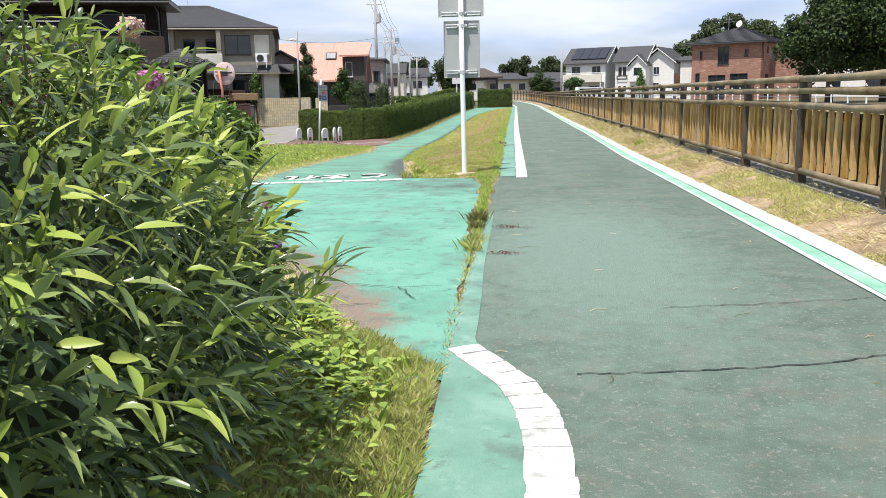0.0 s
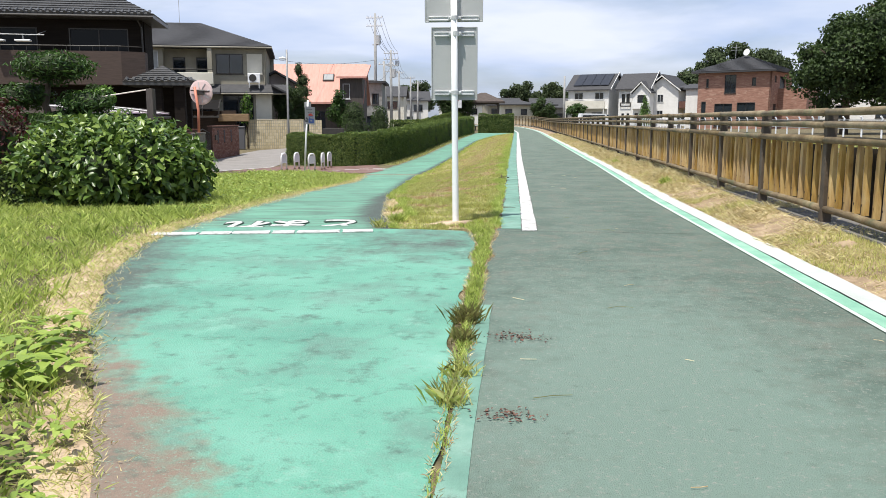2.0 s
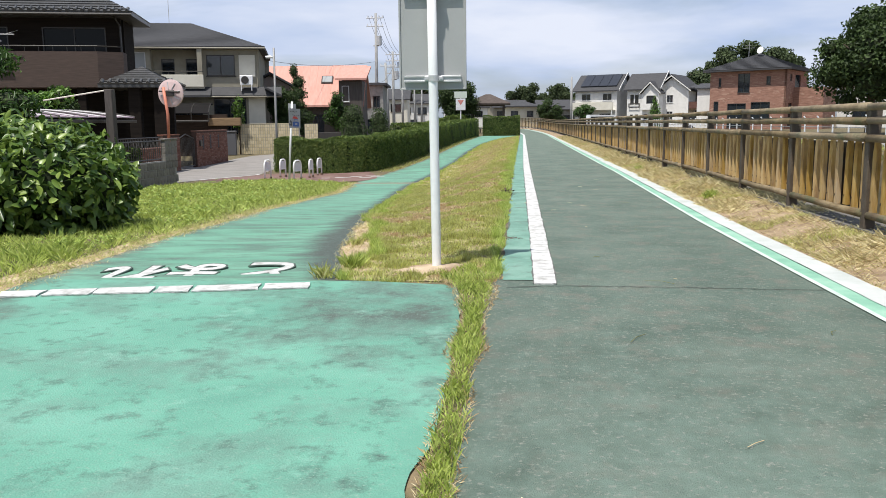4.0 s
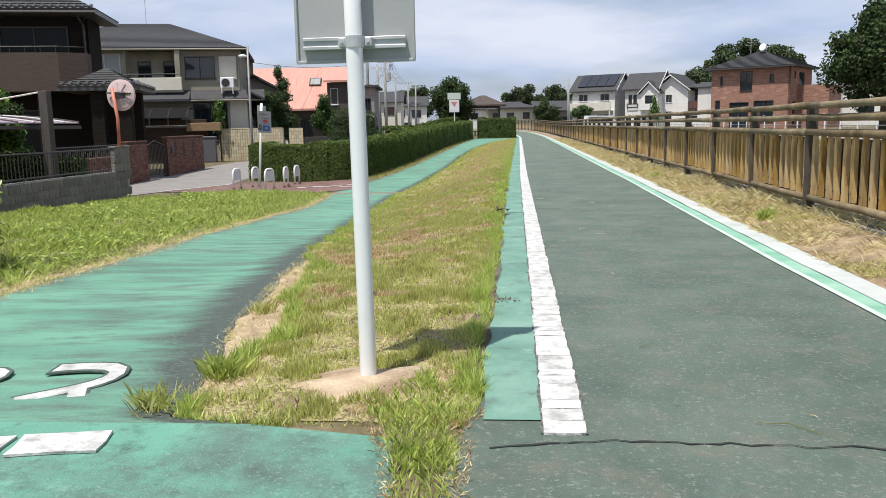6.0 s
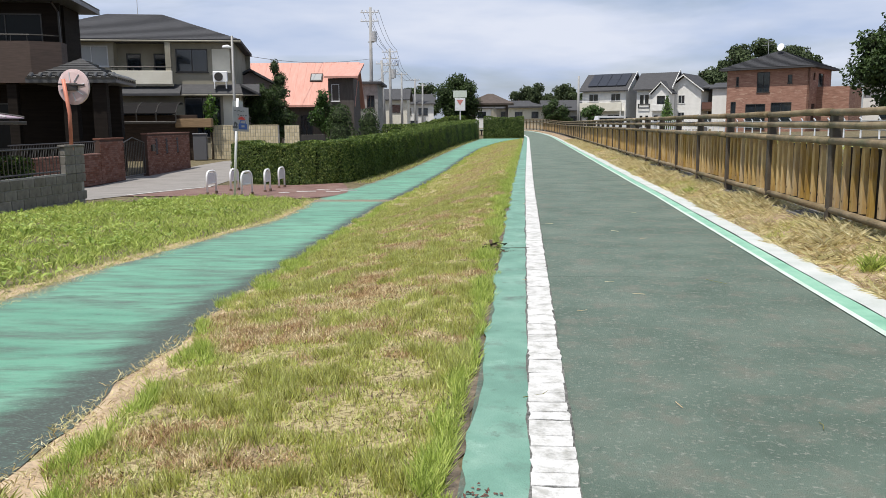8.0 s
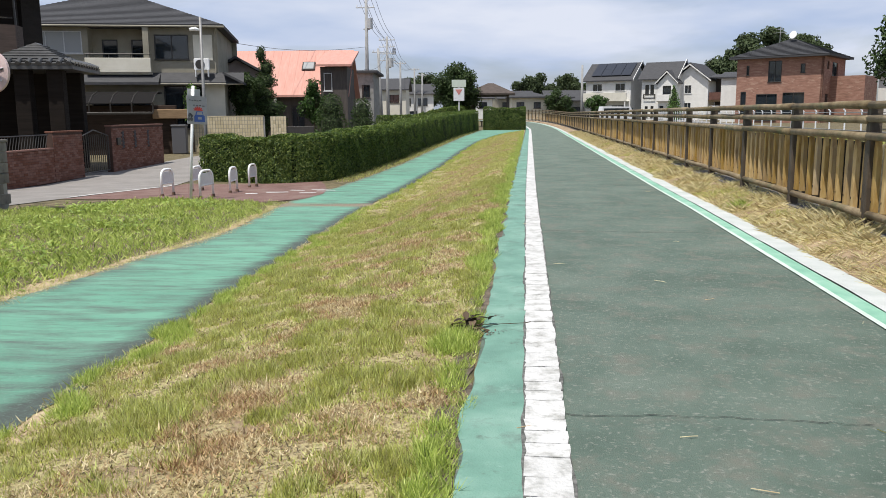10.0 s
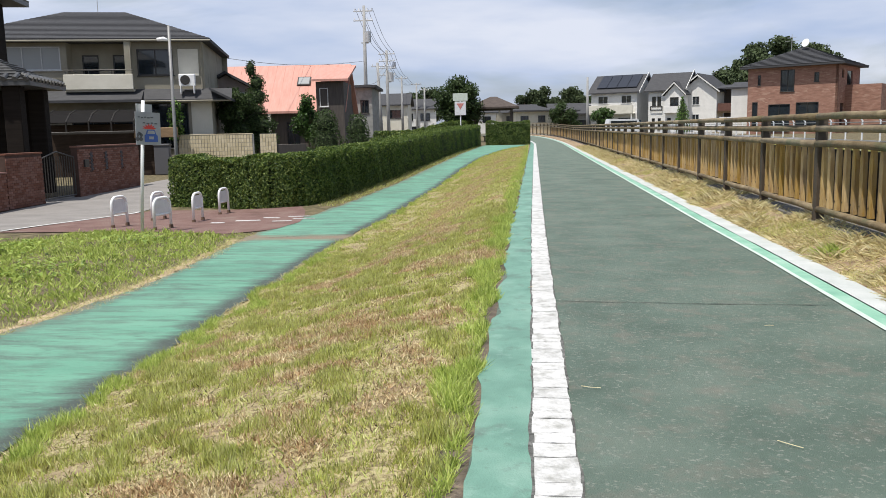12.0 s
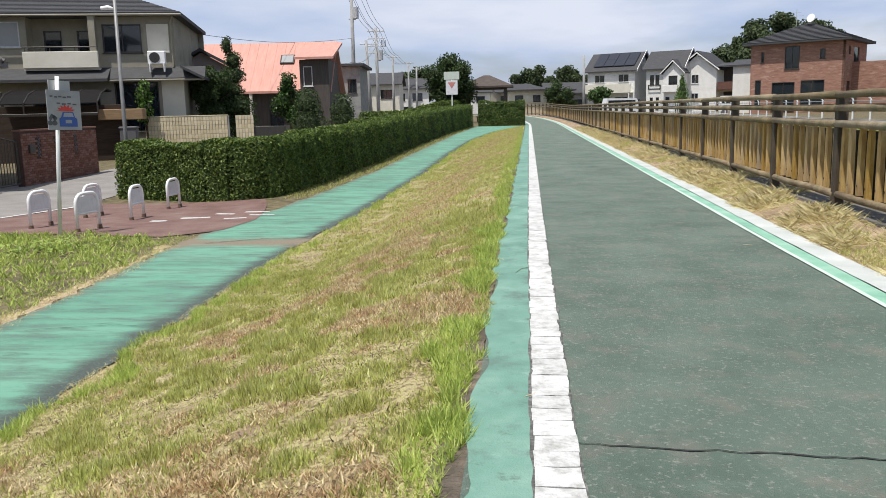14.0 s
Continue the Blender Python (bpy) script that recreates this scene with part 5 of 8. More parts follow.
iron = thing("iron_fence", pose(-10.2, 27.4, 0.08), "black iron railing on top of the block wall", "fence")
part("rail", Build().tube([(0, -9.0, 0.58), (0, 0, 0.58)], 0.018, 6), M_DARKFRAME, iron)
part("rail", Build().tube([(0, -9.0, 0.08), (0, 0, 0.08)], 0.018, 6), M_DARKFRAME, iron)
bar = Build().tube([(0, 0, 0.0), (0, 0, 0.6)], 0.010, 5).mesh("bar", M_DARKFRAME)
for i in range(70):
    part("bar", bar, M_DARKFRAME, iron, m=pose(0, -i * 0.13, 0))

M_ORANGE = mat("faded orange steel", [(0.52, 0.16, 0.10), (0.62, 0.24, 0.16)], 4, 0.55, 0.05, 30)
mir = thing("traffic_mirror", pose(-10.15, 27.85, 0.70), "round traffic mirror seen from behind on an orange pole", "traffic mirror")
part("pole", Build().tube([(-0.02, 0, -0.1), (0.0, 0, 0.7), (-0.09, 0, 1.45)], 0.042, 10), M_ORANGE, mir, smooth=True)
b = Build()
N = 32
disc = Matrix.Translation((0.06, 0.12, 1.28)) @ Matrix.Rotation(radians(-8), 4, "Z")
vs = []
for r, y in ((0.39, 0.0), (0.39, 0.05), (0.35, 0.07), (0.32, -0.02), (0.11, -0.05)):
    vs += [disc @ Vector((r * math.cos(2 * math.pi * i / N), y, r * math.sin(2 * math.pi * i / N))) for i in range(N)]
fs = []
for a, c in ((3, 0), (0, 1), (1, 2), (4, 3)):
    fs += [(a * N + i, a * N + (i + 1) % N, c * N + (i + 1) % N, c * N + i) for i in range(N)]
fs += [tuple(4 * N + i for i in range(N)), tuple(2 * N + i for i in range(N))]
mb = part("mirror_back", b.add(vs, fs), mat("pale pink backing", [(0.58, 0.43, 0.42), (0.68, 0.53, 0.51)], 3, 0.5, 0.05), mir, "pale pink mirror back", smooth=False)
for i in range(8):
    a = 2 * math.pi * i / 8 + 0.2
    part("rib", Build().tube([disc @ Vector((0.13 * math.cos(a), -0.06, 0.13 * math.sin(a))), disc @ Vector((0.32 * math.cos(a), -0.03, 0.32 * math.sin(a)))], 0.012, 5), M_STEEL, mb)
part("bracket", Build().tube([disc @ Vector((-0.3, -0.09, 0.06)), disc @ Vector((0.34, -0.09, 0.03))], 0.022, 6).box(-0.08, 0.2, 0.02, 0.09, 1.2, 1.36, 0.01), M_DARKFRAME, mir)

cpt = thing("carport", pose(-12.87, 24.9, -0.5), "low carport with a pale striped curved roof", "carport")
b = Build()
n = 12
prof = [(-2.2 + 4.2 * i / n, 1.72 + 0.30 * math.sin(math.pi * (0.15 + 0.75 * i / n))) for i in range(n + 1)]
part("canopy", b.slab(prof + [(p[0], p[1] - 0.025) for p in reversed(prof)], "y", -2.6, 2.4), mat("dusty pale roof panels", [(0.30, 0.22, 0.27), (0.42, 0.32, 0.38)], 1.5, 0.4, 0.1, 20, stretch=(1, 3, 1)), cpt)
for i in range(9):
    part("roof_bar", Build().tube([(p[0], -2.6 + i * 0.625, p[1] + 0.015) for p in prof], 0.02, 5), M_ALU if i % 2 else M_DARKFRAME, cpt)
part("beam", Build().box(2.0, 2.06, -2.6, 2.4, 1.66, 1.74, 0.01), M_DARKFRAME, cpt)
for y in (-2.2, 2.0):
    part("post", Build().box(-2.1, -2.0, y - 0.05, y + 0.05, 0, 1.75, 0.01), M_DARKFRAME, cpt)
# a dark post with a pale washing pole
lone("wooden_post", Build().box(-0.10, 0.10, -0.10, 0.10, 0, 2.5, 0.012), mat("dark stained timber", [(0.06, 0.052, 0.047), (0.10, 0.087, 0.08)], 5, 0.9, 0.5, 30, stretch=(3, 3, 0.5)),
     "dark stained square wooden post", "post", m=pose(-10.62, 25.5, -0.5))
lone("washing_pole", Build().tube([(-13.4, 25.6, 1.62), (-10.62, 25.5, 1.99)], 0.018, 6), M_IVORY, "pale washing pole tied between dark posts", "pole")
car = thing("parked_car", pose(-12.6, 22.2, -0.48, 0, 0, 80), "white parked car under the carport", "car")
prof = [(-1.9, 0.35), (-1.95, 0.75), (-1.7, 0.95), (-1.1, 1.02), (-0.4, 1.45), (0.9, 1.47), (1.5, 1.05), (1.9, 0.98), (1.95, 0.4), (1.5, 0.28), (-1.5, 0.28)]
part("body", Build().slab(prof, "y", -0.8, 0.8), plain("white car paint", (0.75, 0.76, 0.77), 0.25), car)
part("side_window", Build().slab([(-0.9, 1.02), (-0.35, 1.38), (0.85, 1.40), (1.3, 1.05)], "y", -0.82, -0.795), M_GLASS, car)
part("side_window", Build().slab([(-0.9, 1.02), (-0.35, 1.38), (0.85, 1.40), (1.3, 1.05)], "y", 0.795, 0.82), M_GLASS, car)
for x in (-1.2, 1.2):
    for y in (-0.75, 0.75):
        part("wheel", Build().tube([(x, y - 0.1, 0.3), (x, y + 0.1, 0.3)], 0.3, 18), M_INK, car)

# ---- brick wall along the street ----
M_BRICKRED = mat("dark red-brown brick", [(0.15, 0.068, 0.048), (0.22, 0.10, 0.07)], 5, 0.95, 0.3, 40, vary=0.25)
M_MORTAR = mat("dark mortar", [(0.06, 0.034, 0.026), (0.09, 0.052, 0.04)], 5, 0.95, 0.3, 50)
bw = thing("brick_wall", pose(-14.65, 41.0, -0.80, 0, 0, 4), "dark red-brown brick wall with slits and a gateway", "wall")
# local y runs along the street, the street is towards +x
sections = [(0.0, 4.85, 1.6), (-4.1, -2.2, 1.47)]
mb_ = Build()
for y0, y1, h in sections:
    mb_.box(-0.22, -0.02, y0, y1, -0.3, h)
part("mortar_core", mb_, M_MORTAR, bw)
bm_ = Build().box(0.0, 0.02, 0.004, 0.216, 0.003, 0.062, 0.003).mesh("brick", M_BRICKRED)
near_wall, rest = 0, Build()
for y0, y1, h in sections:
    rows = int(h / 0.07)
    for r in range(rows):
        y = y0 - (0.11 if r % 2 else 0.0)
        while y < y1 - 0.05:
            a, c = max(y, y0), min(y + 0.216, y1)
            slit = y0 == 0.0 and any(s - 0.1 < (a + c) / 2 < s + 0.1 for s in (0.95, 2.05, 3.3)) and 10 < r < rows - 2
            if c - a > 0.08 and not slit:
                if near_wall < 300 and y0 == 0.0 and 0.0 < y < 3.6 and r > 3 and c - a > 0.2:
                    part("brick", bm_, M_BRICKRED, bw, m=pose(-0.02, y, r * 0.07))
                    near_wall += 1
                else:
                    rest.box(-0.02, 0.0, a + 0.004, c - 0.004, r * 0.07 + 0.003, r * 0.07 + 0.064)
            y += 0.22
part("brick_rest", rest, mat("dark red-brown brick far", [(0.15, 0.068, 0.048), (0.22, 0.10, 0.07)], 5, 0.95, 0.3, 40, vary=0.25, island=True), bw)["kind"] = "stuff"
for y0, y1, h in sections:
    part("coping", Build().box(-0.25, 0.02, y0 - 0.01, y1 + 0.01, h, h + 0.05, 0.01), M_BRICKRED, bw)
for s in (0.95, 2.05, 3.3):
    g = Build()
    for k in range(3):
        g.tube([(0.0, s + 0.08 * math.sin(k * 2 + t * 1.3), 0.82 + 0.062 * t) for t in range(11)], 0.012, 5)
    part("iron_ornament", g, M_INK, bw, "twisted dark iron ornament")
part("letter_box", Build().box(0.0, 0.06, 0.35, 0.65, 0.95, 1.2, 0.015), M_DARKFRAME, bw)
gate = thing("iron_gate", pose(-14.65, 41.0, -0.80, 0, 0, 4), "black wrought iron gate between brick pillars", "gate")
part("gate_frame", Build().tube([(-0.1, -0.1, 0.1), (-0.1, -0.1, 1.3), (-0.1, -1.2, 1.5), (-0.1, -2.2, 1.3), (-0.1, -2.2, 0.1), (-0.1, -0.1, 0.1)], 0.025, 6), M_DARKFRAME, gate)
for i in range(13):
    part("gate_bar", Build().tube([(-0.1, -0.25 - i * 0.15, 0.1), (-0.1, -0.25 - i * 0.15, 1.36)], 0.014, 5), M_DARKFRAME, gate)
lw = thing("low_brick_wall", pose(-14.36, 36.9, -0.80, 0, 0, 94), "low dark brick wall with a lattice railing", "wall")
part("mortar_core", Build().box(-5.4, -0.05, 0.0, 0.2, -0.3, 0.97), M_MORTAR, lw)
rest = Build()
for r in range(13):
    for i in range(24):
        x = -5.36 + i * 0.22 + (0.11 if r % 2 else 0)
        rest.box(x + 0.004, min(x + 0.216, -0.04), -0.02, 0.0, r * 0.075 + 0.003, r * 0.075 + 0.068)
part("brick_rest", rest, bpy.data.materials["dark red-brown brick far"], lw)["kind"] = "stuff"
part("coping", Build().box(-5.4, -0.03, -0.03, 0.23, 0.98, 1.03, 0.01), M_BRICKRED, lw)
part("rail", Build().tube([(-5.4, 0.1, 1.42), (-0.1, 0.1, 1.42)], 0.02, 5), M_DARKFRAME, lw)
for i in range(35):
    part("bar", Build().tube([(-5.4 + i * 0.15, 0.1, 1.03), (-5.25 + i * 0.15, 0.1, 1.42)], 0.011, 4), M_DARKFRAME, lw)

# tile wall, bin and plants in front of the cream house
M_BEIGETILE = mat("beige wall tiles", [(0.52, 0.44, 0.28), (0.62, 0.54, 0.37)], 5, 0.6, 0.2, 40, vary=0.12)
tw = thing("tile_wall", pose(-14.9, 56.0, -0.75, 0, 0, 15), "low garden wall clad in beige tiles", "wall")
part("core", Build().box(-2.9, 0.9, 0.02, 0.25, 0, 1.85).box(1.2, 2.0, 0.02, 0.25, 0, 1.85), M_CONC, tw)
tm = Build().box(0.01, 0.13, -0.008, 0.02, 0.008, 0.20, 0.002).mesh("tile", M_BEIGETILE)
for i in range(27):
    for j in range(9):
        part("tile", tm, M_BEIGETILE, tw, m=pose(-2.9 + i * 0.138 + (0.0 if j % 2 else 0.0), 0, j * 0.205))
for i in range(6):
    for j in range(9):
        part("tile", tm, M_BEIGETILE, tw, m=pose(1.2 + i * 0.138, 0, j * 0.205))
part("coping", Build().box(-2.92, 0.86, -0.02, 0.27, 1.85, 1.89, 0.01), M_BEIGETILE, tw)
part("side_panel", Build().box(2.0, 3.5, 0.1, 0.3, 0, 1.3, 0.01), M_DARKFRAME, tw, "dark gate panel")
lone("waste_bin", Build().box(-0.35, 0.35, -0.3, 0.3, 0, 1.35, 0.03).box(-0.38, 0.38, -0.33, 0.33, 1.35, 1.45, 0.03), M_INK, "tall black bin beside the garage", "bin", m=pose(-17.55, 53.4, -0.72, 0, 0, 15))

# ---- orange roofed house ----
M_PINKROOF = mat("salmon roof panels", [(0.50, 0.25, 0.20), (0.55, 0.28, 0.225), (0.58, 0.31, 0.255)], 1.0, 0.7, 0.3, 12, stretch=(5, 1, 1))
M_TIMBER_SHADE = mat("dark timber and eave shade", [(0.06, 0.05, 0.045), (0.10, 0.085, 0.075)], 2, 0.8, 0.4, 20, stretch=(6, 6, 0.6))
oh = thing("orange_roof_house", pose(-13.6, 74.6, -0.7, 0, 0, 6), "house with a steep salmon roof and dark timber gable", "house")
holes = [(-4.2, -3.2, 0.3, 2.6), (-7.2, -5.8, 0.9, 2.4)]
b = Build()
holed_wall(b, -11, -0.1, 0, 3.4, 0.3, 0.5, holes)
b.box(-11, -10.8, 0.5, 7.6, 0, 3.4).box(-0.3, -0.1, 0.5, 7.6, 0, 3.4).box(-11, -0.1, 7.6, 7.8, 0, 3.4)
b.slab([(0.3, 3.4), (7.8, 3.4), (4.05, 6.6)], "x", -11, -10.8).slab([(0.3, 3.4), (7.8, 3.4), (4.05, 6.6)], "x", -0.3, -0.1)
# These walls take the dark timber colour for the shade under the eaves.
part("wall", b, M_TIMBER_SHADE, oh)
for h in holes:
    window(oh, *h, 0.3, M_DARKFRAME, 1)
part("roof", gable_roof_x(Build(), -11.6, 0.25, -0.35, 8.4, 3.2, 3.55, 0.16), M_PINKROOF, oh, "salmon standing seam roof")
sl = math.atan2(3.55, 4.375)
for i in range(17):
    x = -11.3 + i * 0.66
    part("roof_seam", Build().tube([(x, -0.33, 3.375), (x, 4.0, 6.905)], 0.012, 5), M_PINKROOF, oh)
sk = part("skylight", Build().box(-3.6, -2.6, -0.5, 0.5, 0, 0.12, 0.02), M_DARKFRAME, oh, "dark framed skylight", m=Matrix.Translation((0, 2.35, 5.55)) @ Matrix.Rotation(sl, 4, "X"))
part("pane", Build().box(-3.5, -2.7, -0.4, 0.4, 0.121, 0.13), M_CURTAIN, sk)
part("gable_wing", Build().box(-1.75, 0.2, -1.0, 4.0, 0, 5.35), M_TIMBER_SHADE, oh, "dark timber wing")
part("wing_roof", Build().slab([(-1.5, 5.35), (4.3, 6.7), (4.3, 6.86), (-1.5, 5.5)], "x", -2.0, 0.6), M_PINKROOF, oh)
window(oh, -1.5, -0.9, 3.6, 4.9, -1.03, M_ALU, 0, name="window")
part("veranda_post", Build().box(-5.4, -5.2, -0.3, -0.1, 0, 3.2, 0.01), M_IVORY, oh)
# grey house beyond it
gh = thing("grey_house", pose(-16.3, 84, -0.7, 0, 0, 6), "grey two-storey house with a flat dark roof", "house")
b = Build()
hg = [(0.6, 1.6, 3.3, 4.4), (2.0, 2.7, 3.3, 4.4), (0.6, 2.2, 0.9, 2.2)]
holed_wall(b, 0, 3.0, 0, 5.4, 0, 0.2, hg).box(0, 0.2, 0.2, 7, 0, 5.4).box(2.8, 3.0, 0.2, 7, 0, 5.4).box(0, 3, 7, 7.2, 0, 5.4)
part("wall", b, M_CONC, gh)
for h in hg:
    window(gh, *h, 0, M_DARKFRAME, 1)
part("roof", Build().box(-0.4, 3.4, -0.4, 7.6, 5.4, 5.62, 0.02), M_ROOFDARK, gh)


# ---- utility poles ----
M_POLEGREY = mat("weathered grey pole", [(0.26, 0.26, 0.26), (0.36, 0.36, 0.355)], 2.0, 0.9, 0.3, 40)


def utility_pole(x, y, h, lean, cross, seed, transformer=False, z=-0.7):
    t = thing("utility_pole", pose(x, y, z), "grey concrete utility pole with crossarms and wires", "utility pole", "utility poles along the street")
    part("pole", Build().tube([(0, 0, -0.2), (lean, 0, h)], [0.20, 0.12], 10), M_POLEGREY, t, smooth=True)
    for zz in cross:
        part("crossarm", Build().box(-0.85, 0.85, -0.05, 0.05, zz, zz + 0.09, 0.005), M_STEEL, t)
        for xx in (-0.75, -0.35, 0.35, 0.75):
            part("insulator", Build().tube([(xx, 0, zz + 0.09), (xx, 0, zz + 0.28)], 0.045, 6), M_WHITEPAINT, t)
        part("brace", Build().tube([(0, -0.06, zz - 0.45), (0.5, -0.06, zz + 0.02)], 0.02, 5), M_STEEL, t)
    for q in range(4 if len(cross) > 2 else 0):
        part("cut_out", Build().tube([(0.55 + 0.12 * q, 0, cross[1] - 0.1), (0.55 + 0.12 * q, 0, cross[1] - 0.75)], 0.035, 6), M_INK, t)
    if transformer:
        part("transformer", Build().tube([(0.38, 0, h - 3.1), (0.38, 0, h - 2.2)], 0.27, 12), M_STEEL, t)
        part("transformer_bracket", Build().box(-0.2, 0.4, -0.08, 0.08, h - 3.2, h - 3.1), M_STEEL, t)
    return t


for args in ((-14.6, 88, 12.6, 0.1, (12.1, 11.3), 1, True), (-14.7, 100, 9.9, 0.0, (9.5, 8.8, 8.1, 7.4), 2, True), (-14.5, 95, 8.3, -0.25, (7.9,), 3), (-17.9, 130, 9.2, 0.0, (8.9,), 4),
             (-18.6, 150, 9.4, 0.0, (9.1,), 5), (-17.4, 150, 8.6, 0.1, (8.2,), 6), (6.6, 116, 7.6, 0.0, (), 7)):
    utility_pole(*args)
wires = [((-14.6, 88, 11.4), (-14.7, 100, 8.8)), ((-14.7, 100, 8.8), (-17.9, 130, 8.2)), ((-14.6, 88, 7.2), (-20.5, 62, 6.0)), ((-14.7, 100, 7.4), (-14.0, 84, 5.0))]
for q in (-0.75, -0.35, 0.35, 0.75):
    wires += [((-14.5 + q, 88, 11.65), (-14.7 + q, 100, 9.05)), ((-14.7 + q, 100, 9.05), (-17.9 + q, 130, 8.4)), ((-17.9 + q, 130, 8.4), (-18.6 + q, 150, 8.6))]
for a, c in wires:
    a, c = Vector(a), Vector(c)
    pts = [a.lerp(c, i / 10) - Vector((0, 0, 0.6 * math.sin(math.pi * i / 10))) for i in range(11)]
    lone("overhead_wire", Build().tube(pts, 0.018, 4), M_INK, "sagging black overhead wire between poles", "wire", "overhead wires")

# ---- plain houses: far left street and across the canal ----
def gable_house(name, x, y, rz, w, d, h, rise, wall_mat, roof_mat, label, wins, along="x", z=0.0, frame=None, over=0.45):
    t = thing(name, pose(x, y, z, 0, 0, rz), label, "house")
    b = Build()
    holed_wall(b, 0, w, 0, h, 0, 0.2, wins)
    b.box(0, 0.2, 0.2, d, 0, h).box(w - 0.2, w, 0.2, d, 0, h).box(0, w, d, d + 0.2, 0, h)
    if along == "y":
        b.slab([(0, h), (w, h), (w / 2, h + rise - 0.05)], "y", 0, 0.2).slab([(0, h), (w, h), (w / 2, h + rise - 0.05)], "y", d, d + 0.2)
    else:
        b.slab([(0, h), (d, h), (d / 2, h + rise - 0.05)], "x", 0, 0.2).slab([(0, h), (d, h), (d / 2, h + rise - 0.05)], "x", w - 0.2, w)
    part("wall", b, wall_mat, t)
    for q in wins:
        window(t, *q, 0, frame or M_DARKFRAME, 1 if q[1] - q[0] > 0.9 else 0)
    if along == "y":
        part("roof", gable_roof_y(Build(), -over, w + over, -over, d + over, h - 0.2 * rise / (w / 2) * over, rise * (1 + over / (w / 2)) - 0.02, 0.16), roof_mat, t)
        for s in (-1, 1):
            part("bargeboard", Build().slab([(w / 2, h + rise + 0.08), (w / 2 + s * (w / 2 + over), h - 0.12), (w / 2 + s * (w / 2 + over), h + 0.05), (w / 2, h + rise + 0.26)], "y", -over - 0.05, -over), M_WHITEWALL, t)
    else:
        part("roof", gable_roof_x(Build(), -over, w + over, -over, d + over, h - 0.1, rise, 0.16), roof_mat, t)
    return t


M_BRICKHOUSE = mat("salmon brick cladding", [(0.22, 0.115, 0.085), (0.31, 0.165, 0.12), (0.38, 0.22, 0.165)], 1.6, 0.85, 0.4, 9, stretch=(1, 1, 3.5), wear=(0.42, 0.27, 0.205), wear_scale=1.1, wear_at=(0.55, 0.62))
bh = thing("brick_house", pose(19.75, 95.0, 0, 0, 0, -33), "two-storey salmon brick house with a dark hip roof", "house")
wh = [(0.45, 0.95, 0.7, 3.0), (2.9, 4.1, 3.85, 5.75), (5.75, 6.15, 4.6, 5.4), (0.9, 1.15, 4.5, 5.4), (1.9, 3.8, 0.3, 2.75), (4.3, 6.2, 0.8, 2.85)]
b = Build()
holed_wall(b, 0, 7.7, 0, 6.05, 0, 0.2, wh)
b.box(0, 0.2, 0.2, 7.5, 0, 6.05).box(0, 7.7, 7.5, 7.7, 0, 6.05)
part("wall", b, M_BRICKHOUSE, bh)
for q in wh:
    window(bh, *q, 0, M_DARKFRAME, 1 if q[1] - q[0] > 0.9 else 0)
# the right-hand side wall with its own windows
side = thing("side_wall", Matrix.Identity(4), "brick side wall with a recessed porch", "wall")
del side["category"]
side.parent = bh
side.matrix_local = pose(7.7, 0.0, 0, 0, 0, 90)
ws2 = [(1.2, 1.9, 4.9, 5.6), (3.0, 5.0, 3.9, 5.6), (1.0, 2.2, 0.4, 2.7), (5.2, 6.2, 0.6, 2.6)]
b = holed_wall(Build(), 0, 7.7, 0, 6.05, 0, 0.2, ws2)
part("wall_face", b, M_BRICKHOUSE, side)
for q in ws2:
    o = Build().box(q[0], q[1], 0.08, 0.1, q[2], q[3])
    part("pane", o, M_GLASS, side)
b = hip_roof(Build(), -0.6, 8.3, -0.6, 8.3, 6.0, 2.0, 0.16)
part("roof", b, M_ROOFDARK, bh, "dark grey tiled hip roof")
cr = Build()
courses(cr, (-0.6, -0.6, 6.16), (8.3, -0.6, 6.16), (3.85, 3.85, 7.98), (3.85, 3.85, 7.98), 14, 0.06)
courses(cr, (8.3, -0.6, 6.16), (8.3, 8.3, 6.16), (3.85, 3.85, 7.98), (3.85, 3.85, 7.98), 14, 0.06)
part("roof_tiling", cr, M_ROOFDARK, bh)
part("lower_wing", Build().box(7.7, 10.6, 2.6, 7.7, 0, 4.3), M_BRICKHOUSE, bh, "lower brick wing")
part("antenna", Build().tube([(2.6, 3.9, 7.2), (2.6, 3.9, 9.2)], 0.025, 5).tube([(2.0, 3.9, 8.6), (3.2, 3.9, 8.6)], 0.018, 4).tube([(2.2, 3.9, 8.9), (3.0, 3.9, 8.9)], 0.018, 4), M_STEEL, bh)
part("dish", Build().tube([(4.2, 3.2, 8.15), (4.15, 2.95, 8.2), (4.1, 2.8, 8.25)], [0.05, 0.28, 0.38], 14), M_WHITEPAINT, bh, "white satellite dish")

gable_house("white_house", 19.3, 127.5, -27, 4.8, 6.5, 5.2, 2.0, M_WHITEWALL, M_ROOFDARK, "white gabled house with a grey roof", [(1.7, 2.6, 3.6, 4.7), (1.7, 2.6, 1.2, 2.4)], "y", frame=M_ALU)
lean = thing("balcony_block", pose(23.75, 125.4, 0, 0, 0, -27), "dark timber balcony stack beside a white house", "balcony")
for z0, z1 in ((2.5, 2.75), (0, 0.2)):
    part("floor", Build().box(0, 2.6, 0, 3, z0, z1), M_BROWNTRIM, lean)
M_REDBOARD = mat("dark red-brown boards", [(0.10, 0.045, 0.035), (0.15, 0.07, 0.05)], 3, 0.8, 0.3, 20)
